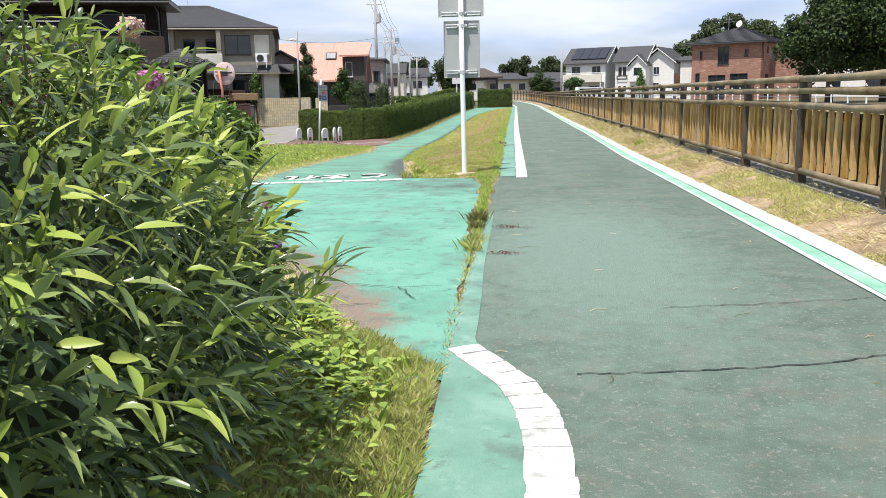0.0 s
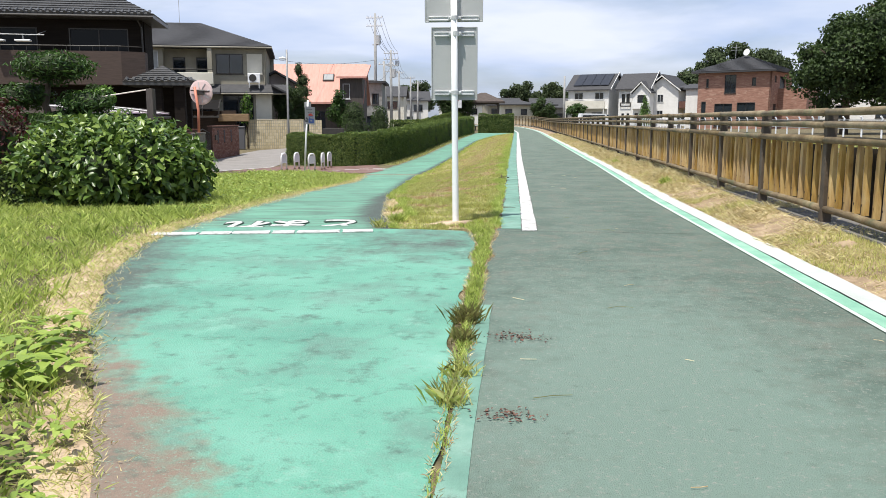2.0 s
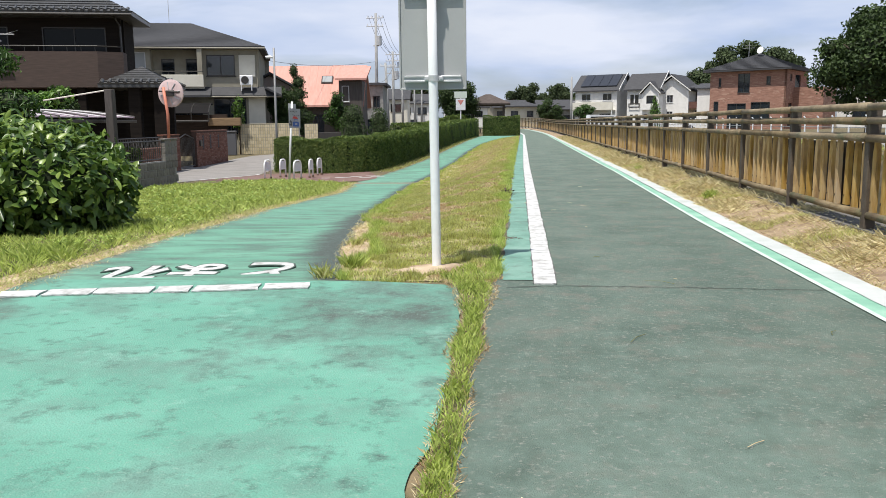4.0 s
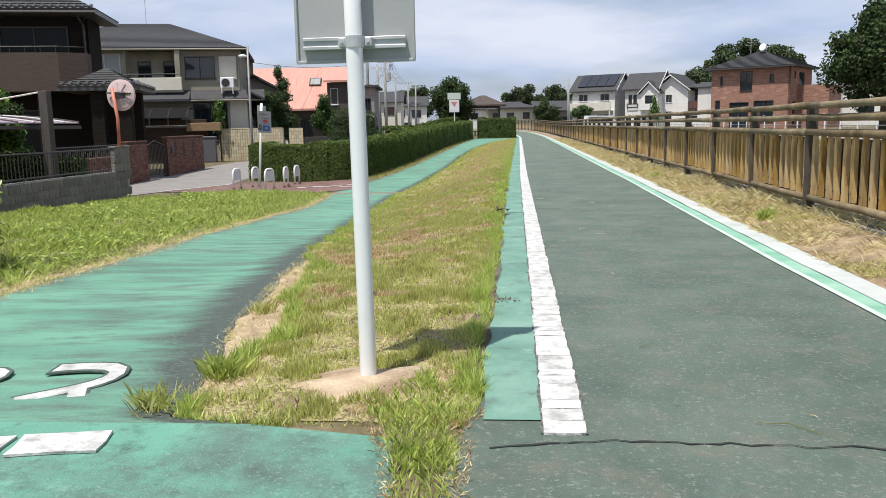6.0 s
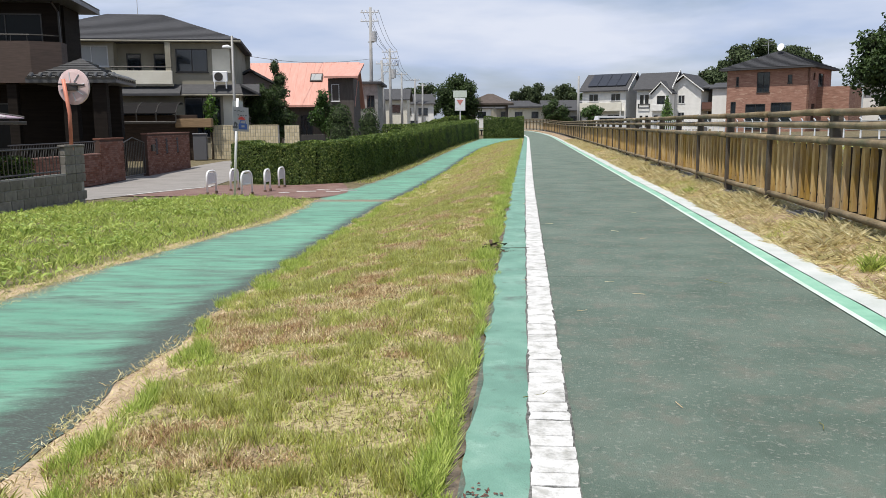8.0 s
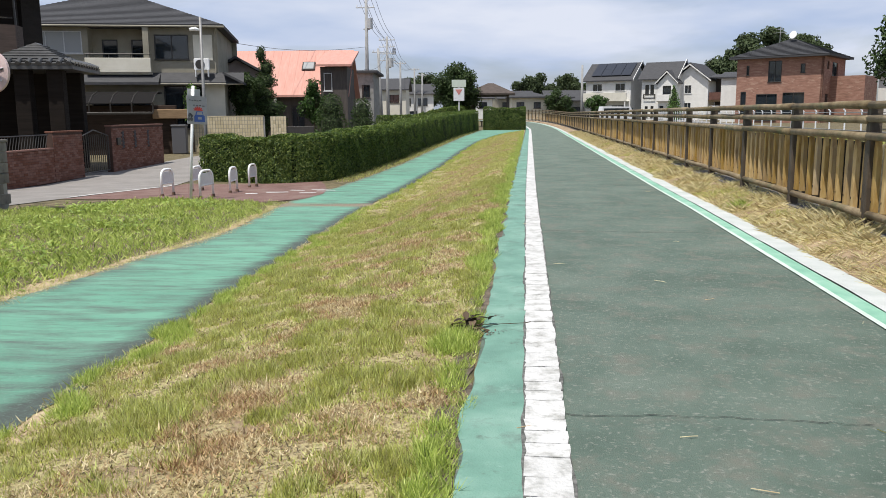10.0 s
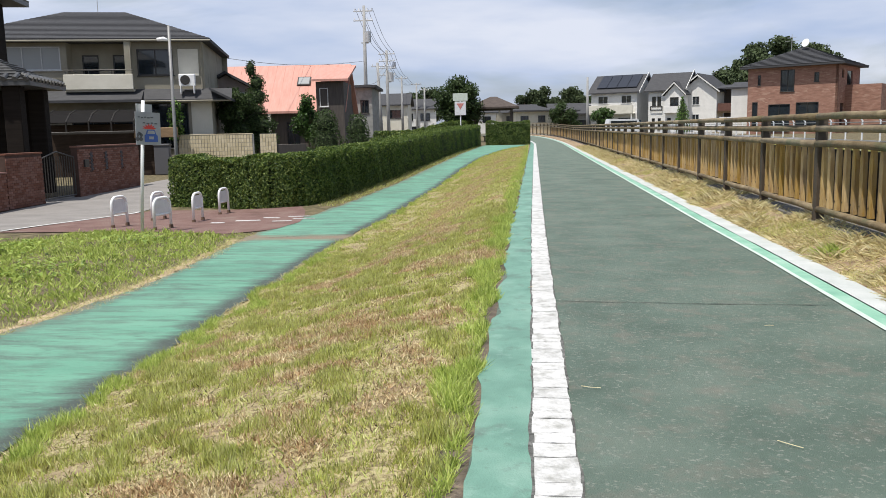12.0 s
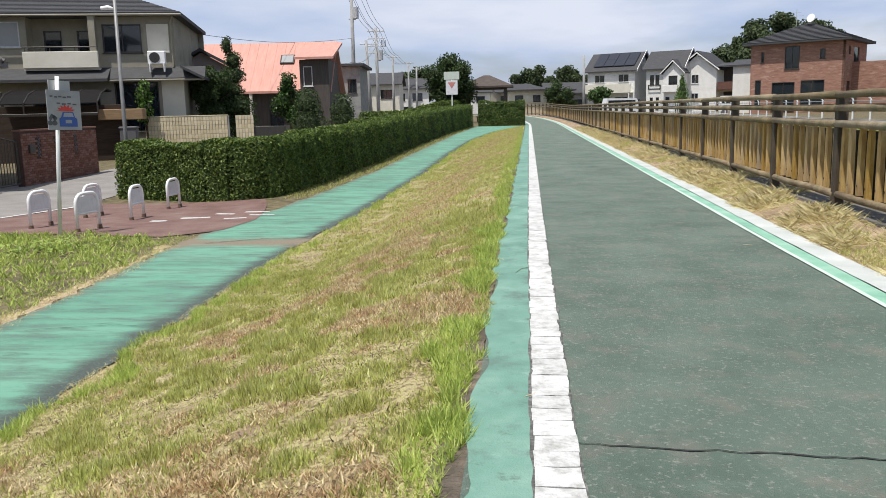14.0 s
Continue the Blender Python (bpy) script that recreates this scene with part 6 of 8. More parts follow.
for z0, z1 in ((2.75, 3.7), (0.2, 1.0)):
    part("balcony_front", Build().box(0, 2.6, -0.1, 0, z0, z1), M_REDBOARD, lean)
part("back_wall", Build().box(0, 2.6, 3.0, 3.2, 0, 5.6), M_TIMBER_SHADE, lean)
part("roof", Build().slab([(-0.4, 5.5), (3.4, 6.0), (3.4, 6.15), (-0.4, 5.65)], "x", -0.2, 3.0), M_ROOFDARK, lean)
M_SOLAR = plain("solar cells", (0.03, 0.034, 0.045), 0.3)
cg = gable_house("cream_gabled_house", 15.3, 127.4, -27, 4.6, 6.0, 5.5, 2.35, M_WHITEWALL, M_ROOFDARK, "cream house with two small gables", [(0.5, 1.0, 3.6, 4.8), (1.2, 1.7, 3.6, 4.8), (0.5, 0.9, 0.5, 2.0), (1.3, 1.7, 0.5, 2.0)], "x")
part("juliet_rail", Build().box(0.3, 1.9, -0.22, -0.16, 3.0, 3.08).box(0.3, 1.9, -0.22, -0.16, 3.5, 3.58).box(0.3, 0.38, -0.22, -0.02, 3.0, 3.58).box(1.82, 1.9, -0.22, -0.02, 3.0, 3.58), M_DARKFRAME, cg, "dark window rail")
part("gable_board", Build().slab([(-0.45, 5.45), (3.0, 7.98), (6.45, 5.45), (6.45, 5.7), (3.0, 8.2), (-0.45, 5.7)], "x", 5.02, 5.09), M_WHITEWALL, cg, "white barge board")
pw = gable_house("cream_porch_house", 17.1, 125.5, -27, 2.5, 1.6, 4.9, 1.35, M_WHITEWALL, M_ROOFDARK, "cream gabled porch wing of a house", [(0.7, 1.8, 3.5, 4.6), (0.35, 0.85, 0.2, 2.0), (1.5, 2.1, 0.2, 2.0)], "y", over=0.3)
part("balcony", Build().box(0.1, 2.6, -0.75, -0.6, 2.6, 3.45, 0.02).box(0.1, 2.6, -0.6, -0.02, 2.55, 2.65), M_WHITEWALL, pw, "cream balcony front")
h1 = gable_house("solar_house", 8.15, 131.2, -27, 6.5, 6.2, 5.5, 2.45, M_WHITEWALL, M_ROOFDARK, "white two-storey house with solar roof", [(1.0, 2.4, 4.1, 5.1), (4.3, 5.7, 4.1, 5.1), (0.8, 2.6, 0.3, 2.2), (3.8, 5.6, 0.3, 2.2)], "x", frame=M_ALU)
part("balcony", Build().box(-0.2, 6.3, -1.1, -0.95, 2.7, 3.85, 0.02).box(-0.2, 6.3, -0.95, -0.01, 2.6, 2.72).box(-0.2, -0.05, -0.95, -0.01, 2.72, 3.85), M_IVORY, h1, "cream balcony front")
part("balcony_rail", Build().tube([(-0.2, -1.03, 4.05), (6.3, -1.03, 4.05)], 0.03, 6), M_ALU, h1)
for x in (0.0, 6.1):
    part("balcony_post", Build().box(x - 0.07, x + 0.07, -1.08, -0.94, 0, 2.62, 0.01), M_WHITEWALL, h1)
part("gable_board", Build().slab([(-0.45, 5.4), (3.1, 7.98), (6.65, 5.4), (6.65, 5.66), (3.1, 8.22), (-0.45, 5.66)], "x", 6.95, 7.02), M_WHITEWALL, h1, "white barge board")
for i in range(4):
    for j in range(2):
        part("solar_panel", Build().box(0, 1.36, 0, 1.55, 0, 0.05, 0.01), M_SOLAR, h1,
             m=Matrix.Translation((0.7 + i * 1.42, 0.25 + j * 1.32, 6.20 + j * 0.885)) @ Matrix.Rotation(math.atan2(2.45, 3.55), 4, "X"))
gable_house("pale_house", 19.7, 101, -25, 3.0, 5.0, 4.6, 0.6, M_WHITEWALL, M_ROOFDARK, "small pale house beside the brick house", [(2.2, 2.6, 2.6, 3.4)], "x", over=0.25)
gable_house("grey_roof_house", 33.5, 97, -33, 9, 7, 4.6, 1.8, M_WHITEWALL, M_ROOFDARK, "low pale house with a grey roof", [(1.5, 3.0, 1.2, 2.6), (5.5, 7.0, 1.2, 2.6)], "x")
gable_house("low_house", 3.0, 140, 5, 7, 6, 3.0, 1.6, M_CONC, M_ROOFDARK, "low house with a dark roof", [(1.0, 2.4, 0.9, 2.1), (4.0, 5.6, 0.9, 2.1)], "x")
for i, (x, y, w, h, wm) in enumerate(((-24.5, 132, 7, 5.2, M_IVORY), (-21.5, 150, 6, 5.0, M_WHITEWALL), (-27, 118, 7, 5.6, M_CREAM), (-14.5, 172, 8, 4.6, M_WHITEWALL), (-6, 190, 8, 4.8, M_CREAM), (-31, 160, 9, 6, M_WHITEWALL))):
    gable_house("street_house", x, y, 4 + 3 * i, w, 7, h, 1.7, wm, M_ROOFDARK, "two-storey house far along the street", [(0.8, 2.2, h - 1.9, h - 0.7), (w - 2.6, w - 1.0, h - 1.9, h - 0.7), (1.2, 3.2, 0.6, 2.2)], "x", z=-0.5)
for i, (x, y, w) in enumerate(((-2.0, 120, 4.2), (2.0, 124, 3.6))):
    fh = thing("low_white_house", pose(x, y, 0, 0, 0, 5), "white two-storey house with a dark tiled hip roof", "house")
    b = holed_wall(Build(), 0, w, 0, 3.1, 0, 0.2, [(0.6, 1.6, 1.8, 2.6), (w - 1.4, w - 0.5, 1.8, 2.6)])
    part("front_wall", b, M_IVORY, fh)
    for q in ((0, 0.2, 0.2, 4), (w - 0.2, w, 0.2, 4), (0, w, 4, 4.2)):
        part("wall", Build().box(*q, 0, 3.1), M_IVORY, fh)
    window(fh, 0.6, 1.6, 1.8, 2.6, 0, M_DARKFRAME, 1)
    window(fh, w - 1.4, w - 0.5, 1.8, 2.6, 0, M_DARKFRAME, 1)
    part("roof", hip_roof(Build(), -0.6, w + 0.6, -0.6, 4.8, 3.1, 1.0), M_ROOFDARK, fh)
# open pavilion
pv = thing("pavilion", pose(-3.35, 88, 0), "open wooden pavilion with a dark brown hip roof", "pavilion")
for x in (-1.55, 1.55):
    for y in (-1.3, 1.3):
        part("post", Build().box(x - 0.09, x + 0.09, y - 0.09, y + 0.09, 0, 2.85, 0.01), M_TIMBER_SHADE, pv)
part("roof", hip_roof(Build(), -2.2, 2.2, -1.95, 1.95, 2.8, 1.05, 0.14), mat("brown shingle roof", [(0.06, 0.045, 0.04), (0.095, 0.075, 0.065)], 4, 0.85, 0.4, 15), pv)
part("beam", Build().box(-1.6, 1.6, -1.36, -1.24, 2.62, 2.8), M_TIMBER_SHADE, pv)
part("bench", Build().box(-1.0, 1.0, 0.9, 1.3, 0.4, 0.48, 0.01).box(-0.9, -0.8, 0.95, 1.25, 0, 0.4).box(0.8, 0.9, 0.95, 1.25, 0, 0.4), M_TIMBER_SHADE, pv)
# far sign
fs_ = thing("path_sign", pose(-5.35, 77.5, 0), "white path sign with a red triangle on a post", "sign")
part("pole", Build().tube([(0, 0, 0), (0, 0, 3.75)], 0.045, 8), M_WHITEPAINT, fs_)
part("upper_board", Build().box(-0.55, 0.55, -0.08, -0.04, 3.2, 3.75, 0.01), mat("pale green board", [(0.52, 0.58, 0.52), (0.6, 0.66, 0.6)], 3, 0.6, 0.03), fs_)
fb = part("lower_board", Build().box(-0.42, 0.42, -0.08, -0.04, 2.15, 3.15, 0.01), M_SHEET, fs_)
part("triangle", Build().slab([(-0.27, 3.02), (0.27, 3.02), (0.0, 2.58)], "y", -0.09, -0.082), plain("faded red print", (0.56, 0.22, 0.20), 0.6), fb)


# ---- vehicles far along the street and across the canal ----
def van(x, y, z, rz, label):
    t = thing("van", pose(x, y, z, 0, 0, rz), label, "van")
    prof = [(-1.6, 0.3), (-1.65, 1.0), (-1.35, 1.75), (1.5, 1.8), (1.65, 1.2), (1.65, 0.3)]
    part("body", Build().slab(prof, "x", -0.72, 0.72), plain("white van paint", (0.72, 0.73, 0.74), 0.3), t)
    part("windscreen", Build().slab([(-0.62, 1.05), (0.62, 1.05), (0.55, 1.65), (-0.55, 1.65)], "y", -1.66, -1.42), M_GLASS, t)
    for s in (-1, 1):
        part("side_window", Build().box(s * 0.73 - 0.01, s * 0.73 + 0.01, -1.2, 1.4, 1.1, 1.6), M_GLASS, t)
        for yy in (-1.1, 1.1):
            part("wheel", Build().tube([(s * 0.62, yy, 0.28), (s * 0.74, yy, 0.28)], 0.28, 14), M_INK, t)
    for s in (-0.5, 0.5):
        part("headlight", Build().box(s - 0.12, s + 0.12, -1.68, -1.6, 0.6, 0.78, 0.02), M_SIGNFACE, t)
    return t


van(-12.5, 98, -0.66, 5, "white kei van parked on the street")
van(-14.2, 125, -0.66, 8, "white van parked far along the street")
van(8.9, 99, 0.0, 100, "white van parked across the canal")
van(20.6, 103, 0.0, 80, "pale van parked by the white house")

# ---- planting round the houses ----


def topiary(x, y, h, seed, tiers, label):
    t = thing("topiary_tree", pose(x, y, float(land(x, y))), label, "tree")
    part("trunk", Build().tube([(0, 0, -0.1), (0.06, 0, h * 0.5), (0, 0, h * 0.95)], [0.10, 0.07, 0.03], 7), M_BARK, t, smooth=True)
    blobs = []
    for i in range(tiers):
        s = i / max(1, tiers - 1)
        r = (1.15 if h > 3.5 else 0.6) * (1 - s) + 0.30 * s
        blobs.append((0.15 * math.sin(i * 2.2), 0.1 * math.cos(i * 1.7), h * (0.28 + 0.68 * s), r, r, h * 0.55 / tiers))
    dark_core("crown_core", blobs, M_CORE, t, 0.75)
    p, d = blob_points(blobs, 4200, seed)
    part("crown", leaf_mesh("crown", p, d, 0.13, 0.06, M_LEAF_DARK, seed + 1), M_LEAF_DARK, t)


topiary(-15.3, 60.5, 5.6, 31, 6, "tall dark conifer clipped in tiers")
topiary(-16.1, 59.5, 4.0, 32, 4, "dark clipped conifer in a garden")
topiary(-14.6, 30.2, 2.9, 33, 6, "dark cloud-pruned conifer behind a wall")
tree("garden_tree", -13.2, 63.5, 0.07, 4.0, 0.9, 3.2, 1500, 0.16, M_LEAF_MID, "slender green garden tree by the orange roof", 34)
tree("garden_tree", -17.6, 55.2, 0.05, 3.6, 0.45, 2.4, 330, 0.14, M_LEAF_LIGHT, "small light green tree before the cream house", 35)
shrub("round_bush", -11.9, 62.5, [(0, 0, 1.2, 0.95, 0.95, 1.35), (0, 0, 2.3, 0.7, 0.7, 0.9)], 2600, 0.12, M_LEAF_DARK, "dense dark clipped bush taller than a person", 36, "bush")
shrub("round_bush", -10.1, 63.0, [(0, 0, 1.1, 0.8, 0.8, 1.2), (0, 0, 2.0, 0.6, 0.6, 0.9)], 2000, 0.12, M_LEAF_DARK, "dense dark clipped bush beside a pole", 37, "bush")
shrub("low_bush", -12.6, 58.0, [(0, 0, 0.5, 1.3, 1.0, 0.75)], 1600, 0.10, M_LEAF_MID, "low rounded garden bush", 38, "bush")
shrub("low_bush", -10.6, 58.5, [(0, 0, 0.4, 1.1, 0.9, 0.7), (1.3, 0.3, 0.35, 0.9, 0.8, 0.6)], 1800, 0.10, M_LEAF_MID, "low rounded bush behind the hedge", 39, "bush")
hedge("hedge", [(-8.7, 66), (-7.0, 78), (-6.2, 92)], 2.2, 1.75, "wide overgrown hedge beside the street", 40, 240, 0.13)
tree("park_tree", -6.2, 87, 0.16, 6.0, 2.5, 5.2, 5600, 0.20, M_LEAF_DARK, "dense dark round tree behind the path sign", 41)
tree("street_tree", -20.5, 172, 0.3, 9.6, 4.5, 7.5, 3500, 0.5, M_LEAF_FAR, "large dark tree far along the street", 42)
for i, (x, h, r) in enumerate(((-1.5, 8.8, 2.8), (1.8, 10.6, 3.0), (5.6, 8.0, 2.6), (8.8, 10.0, 3.0), (12.0, 8.2, 2.6))):
    tree("distant_tree", x, 200, 0.3, h, r, h * 0.7, 1500, 0.55, M_LEAF_FAR, "dark distant tree above the roofs", 50 + i, group="distant trees")
tree("bank_tree", 7.6, 106, 0.08, 3.4, 1.3, 2.6, 1300, 0.2, M_LEAF_MID, "small green tree before the white houses", 60, z=0)
shrub("conical_shrub", 15.7, 105, [(0, 0, 1.2, 0.85, 0.85, 1.3), (0, 0, 2.3, 0.55, 0.55, 1.1), (0, 0, 3.3, 0.28, 0.28, 0.8)], 1600, 0.14, M_LEAF_LIGHT, "bright green conical shrub", 61, z=0)
for i, (x, y, h, r, n) in enumerate(((34.5, 140, 13.9, 5.8, 9000), (40.5, 142, 12.5, 5.0, 7000), (30.0, 143, 10.8, 4.0, 4500))):
    tree("tall_tree", x, y, 0.4, h, r, h * 0.75, n, 0.5, M_LEAF_FAR, "tall dark tree behind the brick house", 65 + i, z=0, group="trees behind the brick house")
for i, (x, y, h, r, n) in enumerate(((21.5, 59, 8.2, 3.3, 10000), (25.5, 60, 10.0, 4.4, 13000), (31, 62, 9.5, 4.5, 9000), (27, 50, 8.5, 3.8, 9000))):
    tree("large_tree", x, y, 0.3, h, r, h * 0.88, n, 0.26, M_LEAF_DARK, "large dense dark green tree on the far bank", 70 + i, z=0, clumps=20, group="large trees on the far bank")
# pines and shrubs of the near garden
pine = thing("garden_pine", pose(-9.4, 18.2, -0.3), "shaped garden pine with layered pads", "tree")
part("trunk", Build().tube([(0, 0, -0.1), (0.15, 0, 0.9), (-0.1, 0, 1.7), (0.05, 0, 2.4)], [0.13, 0.10, 0.07, 0.04], 8), M_BARK, pine, smooth=True)
pads = [(0.1, 0, 2.45, 0.8, 0.7, 0.32), (0.75, 0.0, 1.75, 0.55, 0.5, 0.25), (-0.6, 0.1, 1.9, 0.6, 0.5, 0.26), (0.3, -0.2, 1.3, 0.75, 0.6, 0.28), (-0.9, 0, 1.2, 0.7, 0.6, 0.3), (1.1, 0.1, 1.15, 0.5, 0.45, 0.22)]
dark_core("crown_core", pads, M_CORE, pine, 0.8)
p, d = blob_points(pads, 5000, 80)
part("crown", leaf_mesh("crown", p, d, 0.13, 0.035, M_LEAF_MID, 81, spread=0.9), M_LEAF_MID, pine)
shrub("red_leaf_shrub", -8.6, 14.6, [(0, 0, 0.9, 0.8, 0.8, 0.85), (-0.6, 0.2, 1.25, 0.7, 0.7, 0.6)], 3500, 0.09, M_LEAF_RED, "dark red leaved garden shrub", 82)
shrub("garden_shrub", -9.2, 16.0, [(0, 0, 0.7, 1.2, 1.0, 0.8), (1.1, 0.2, 0.5, 0.8, 0.7, 0.6)], 4000, 0.08, M_LEAF_DARK, "dense dark green garden shrub", 83)
tree("garden_tree", -12.9, 27.0, 0.07, 2.9, 0.9, 2.0, 1800, 0.16, M_LEAF_LIGHT, "leafy light green tree behind the carport", 84)
hedge("hedge", [(-9.9, 13.2), (-6.3, 13.9)], 0.8, 0.55, "low brownish clipped hedge by the lawn", 85, 900, 0.06)
hedge("hedge", [(-15.2, 26.6), (-10.7, 26.9)], 0.7, 1.05, "dark clipped hedge behind the carport", 86, 700, 0.07)
for i, (x, y, h, r) in enumerate(((3.6, 118, 4.2, 1.6), (5.0, 124, 3.6, 1.5), (4.3, 132, 4.6, 1.8))):
    tree("bank_tree", x, y, 0.08, h, r, h * 0.85, 1500, 0.22, M_LEAF_DARK, "dark leafy tree near the path's bend", 87 + i, z=0)

tree("garden_tree", -15.9, 59.4, 0.08, 4.5, 1.15, 3.0, 4200, 0.12, M_LEAF_DARK, "dense dark round garden tree behind the tile wall", 36, clumps=16)

# ---- the large hydrangea beside the junction ----
M_HYDR = leaf_mat("hydrangea leaves", [(0.035, 0.075, 0.015), (0.075, 0.14, 0.025), (0.14, 0.22, 0.04), (0.25, 0.34, 0.075)], 0.36, through_light=0.2)
M_HYDR_NEAR = leaf_mat("bright hydrangea leaves", [(0.10, 0.17, 0.03), (0.20, 0.31, 0.05), (0.34, 0.47, 0.09), (0.48, 0.58, 0.15)], 0.36, through_light=0.3)
M_LANCE = leaf_mat("long glossy leaves", [(0.045, 0.075, 0.032), (0.10, 0.15, 0.055), (0.17, 0.235, 0.08), (0.30, 0.37, 0.12)], 0.25, through_light=0.2)
M_SHOOT = leaf_mat("young yellow-green leaves", [(0.26, 0.37, 0.07), (0.40, 0.50, 0.10), (0.52, 0.58, 0.16)], 0.38, through_light=0.35)
M_STEM = mat("green stems", [(0.10, 0.15, 0.03), (0.18, 0.22, 0.06)], 8, 0.6, 0.1)


def curved_leaves(name, base, along, nrm, length, width, material, droop, seed, profile=(0.22, 0.82, 1.0, 0.62, 0.05)):
    """Leaves of four bent, folded segments, each from its base along its way."""
    rng = np.random.RandomState(seed)
    n = len(base)
    side = np.cross(along, nrm)
    side /= np.linalg.norm(side, axis=1, keepdims=True) + 1e-9
    nrm = np.cross(side, along)
    k = length * rng.uniform(0.7, 1.25, (n, 1))
    w = width * rng.uniform(0.75, 1.2, (n, 1)) * 0.5
    bendy = droop * rng.uniform(0.3, 1.6, (n, 1))
    rows = []
    for t, p in zip((0.0, 0.22, 0.5, 0.78, 1.0), profile):
        c = base + along * k * t - np.array([0, 0, 1.0]) * k * bendy * t * t
        up = nrm * w * p * 0.35
        rows += [c - side * w * p + up, c, c + side * w * p + up]
    v = np.stack(rows, 1).reshape(-1, 3)
    i = np.arange(n)[:, None] * 15
    q = np.concatenate([i + np.array([[3 * r + c, 3 * r + c + 1, 3 * r + c + 4, 3 * r + c + 3]]) for r in range(4) for c in (0, 1)], 0)
    return raw_mesh(name, v, q, material, smooth=True)


def broad_bush(name, x, y, blobs, count, length, width, material, label, seed, z=None, droop=0.35, group=""):
    """A bush of broad, slightly drooping leaves, looking outward and up."""
    rng = np.random.RandomState(seed)
    t = thing(name, pose(x, y, float(land(x, y)) if z is None else z), label, "bush", group)
    dark_core("bush_core", blobs, M_CORE, t, 0.62)
    p, d = blob_points(blobs, count, seed, 0.82)
    keep = p[:, 2] > 0.03
    p, d = p[keep], d[keep]
    al = d * 0.55 + rng.randn(len(p), 3) * 0.75
    al[:, 2] += 0.12
    al /= np.linalg.norm(al, axis=1, keepdims=True)
    nr = d * 0.9 + np.array([0, 0, 0.8]) + rng.randn(len(p), 3) * 0.4
    part("leaves", curved_leaves("leaves", p - al * length * 0.4, al, nr, length, width, material, droop, seed + 1), material, t)["kind"] = "stuff"
    return t


rb = np.random.RandomState(91)
big = [(0, 0, 0.42, 1.12, 1.0, 0.66)] + [(1.0 * math.cos(a) * k, 0.85 * math.sin(a) * k, 0.30 + 0.38 * (1 - k) + rb.uniform(-0.05, 0.1), 0.48, 0.45, 0.42) for a, k in
                                       [(i * 0.7, 0.78) for i in range(9)] + [(i * 1.25 + 0.3, 0.45) for i in range(5)]]
broad_bush("hydrangea_bush", -6.25, 14.4, [(b_[0] * 1.2, b_[1] * 1.2, b_[2] * 1.28, b_[3] * 1.2, b_[4] * 1.2, b_[5] * 1.28) for b_ in big], 11000, 0.135, 0.066, M_HYDR, "large round green hydrangea bush on the lawn", 92, droop=0.22)
near_h = [(-0.2, 0, 0.5, 0.5, 0.5, 0.55), (0.22, -0.2, 0.32, 0.30, 0.32, 0.34), (-0.15, 0.1, 0.95, 0.35, 0.35, 0.35), (-0.1, -0.2, 0.75, 0.30, 0.32, 0.32)]
broad_bush("hydrangea_bush", -2.05, 3.95, near_h, 2300, 0.10, 0.058, M_HYDR_NEAR, "leafy hydrangea with pink and purple flower heads", 93)


def flower(x, y, z, r, cols, label, seed):
    """A rounded hydrangea head of many small petals on a stalk."""
    m_ = leaf_mat("hydrangea petals", cols, 0.6, through_light=0.3)
    t = thing("hydrangea_flower", pose(x, y, z), label, "flower", "hydrangea heads")
    p, d = blob_points([(0, 0, 0, r, r, r * 0.75)], 260, seed, 0.8)
    part("petal_head", leaf_mesh("petal_head", p, d, r * 0.42, r * 0.36, m_, seed, spread=0.35, droop=0.0), m_, t)
    part("stalk", Build().tube([(0, 0, -r * 0.3), (-0.03, 0.02, -0.16), (-0.10, 0.05, -0.30)], 0.004, 5), M_STEM, t)


PINK, PURPLE, PALE = [(0.55, 0.18, 0.38), (0.65, 0.30, 0.52)], [(0.36, 0.11, 0.50), (0.48, 0.20, 0.60)], [(0.66, 0.52, 0.36), (0.68, 0.48, 0.50)]
flower(-1.33, 3.6, 0.60, 0.023, PINK, "pink hydrangea flower head", 101)
flower(-1.42, 3.62, 0.52, 0.028, PALE, "pale cream hydrangea flower head", 102)
flower(-1.36, 3.66, 0.50, 0.023, PINK, "faded pink hydrangea flower head", 103)
flower(-1.30, 3.6, 0.41, 0.025, PURPLE, "purple hydrangea flower head", 104)
flower(-2.10, 4.0, 1.45, 0.06, PALE, "pale pink hydrangea flower head", 105)
flower(-1.93, 3.8, 1.18, 0.06, PINK, "violet pink hydrangea flower head", 106)

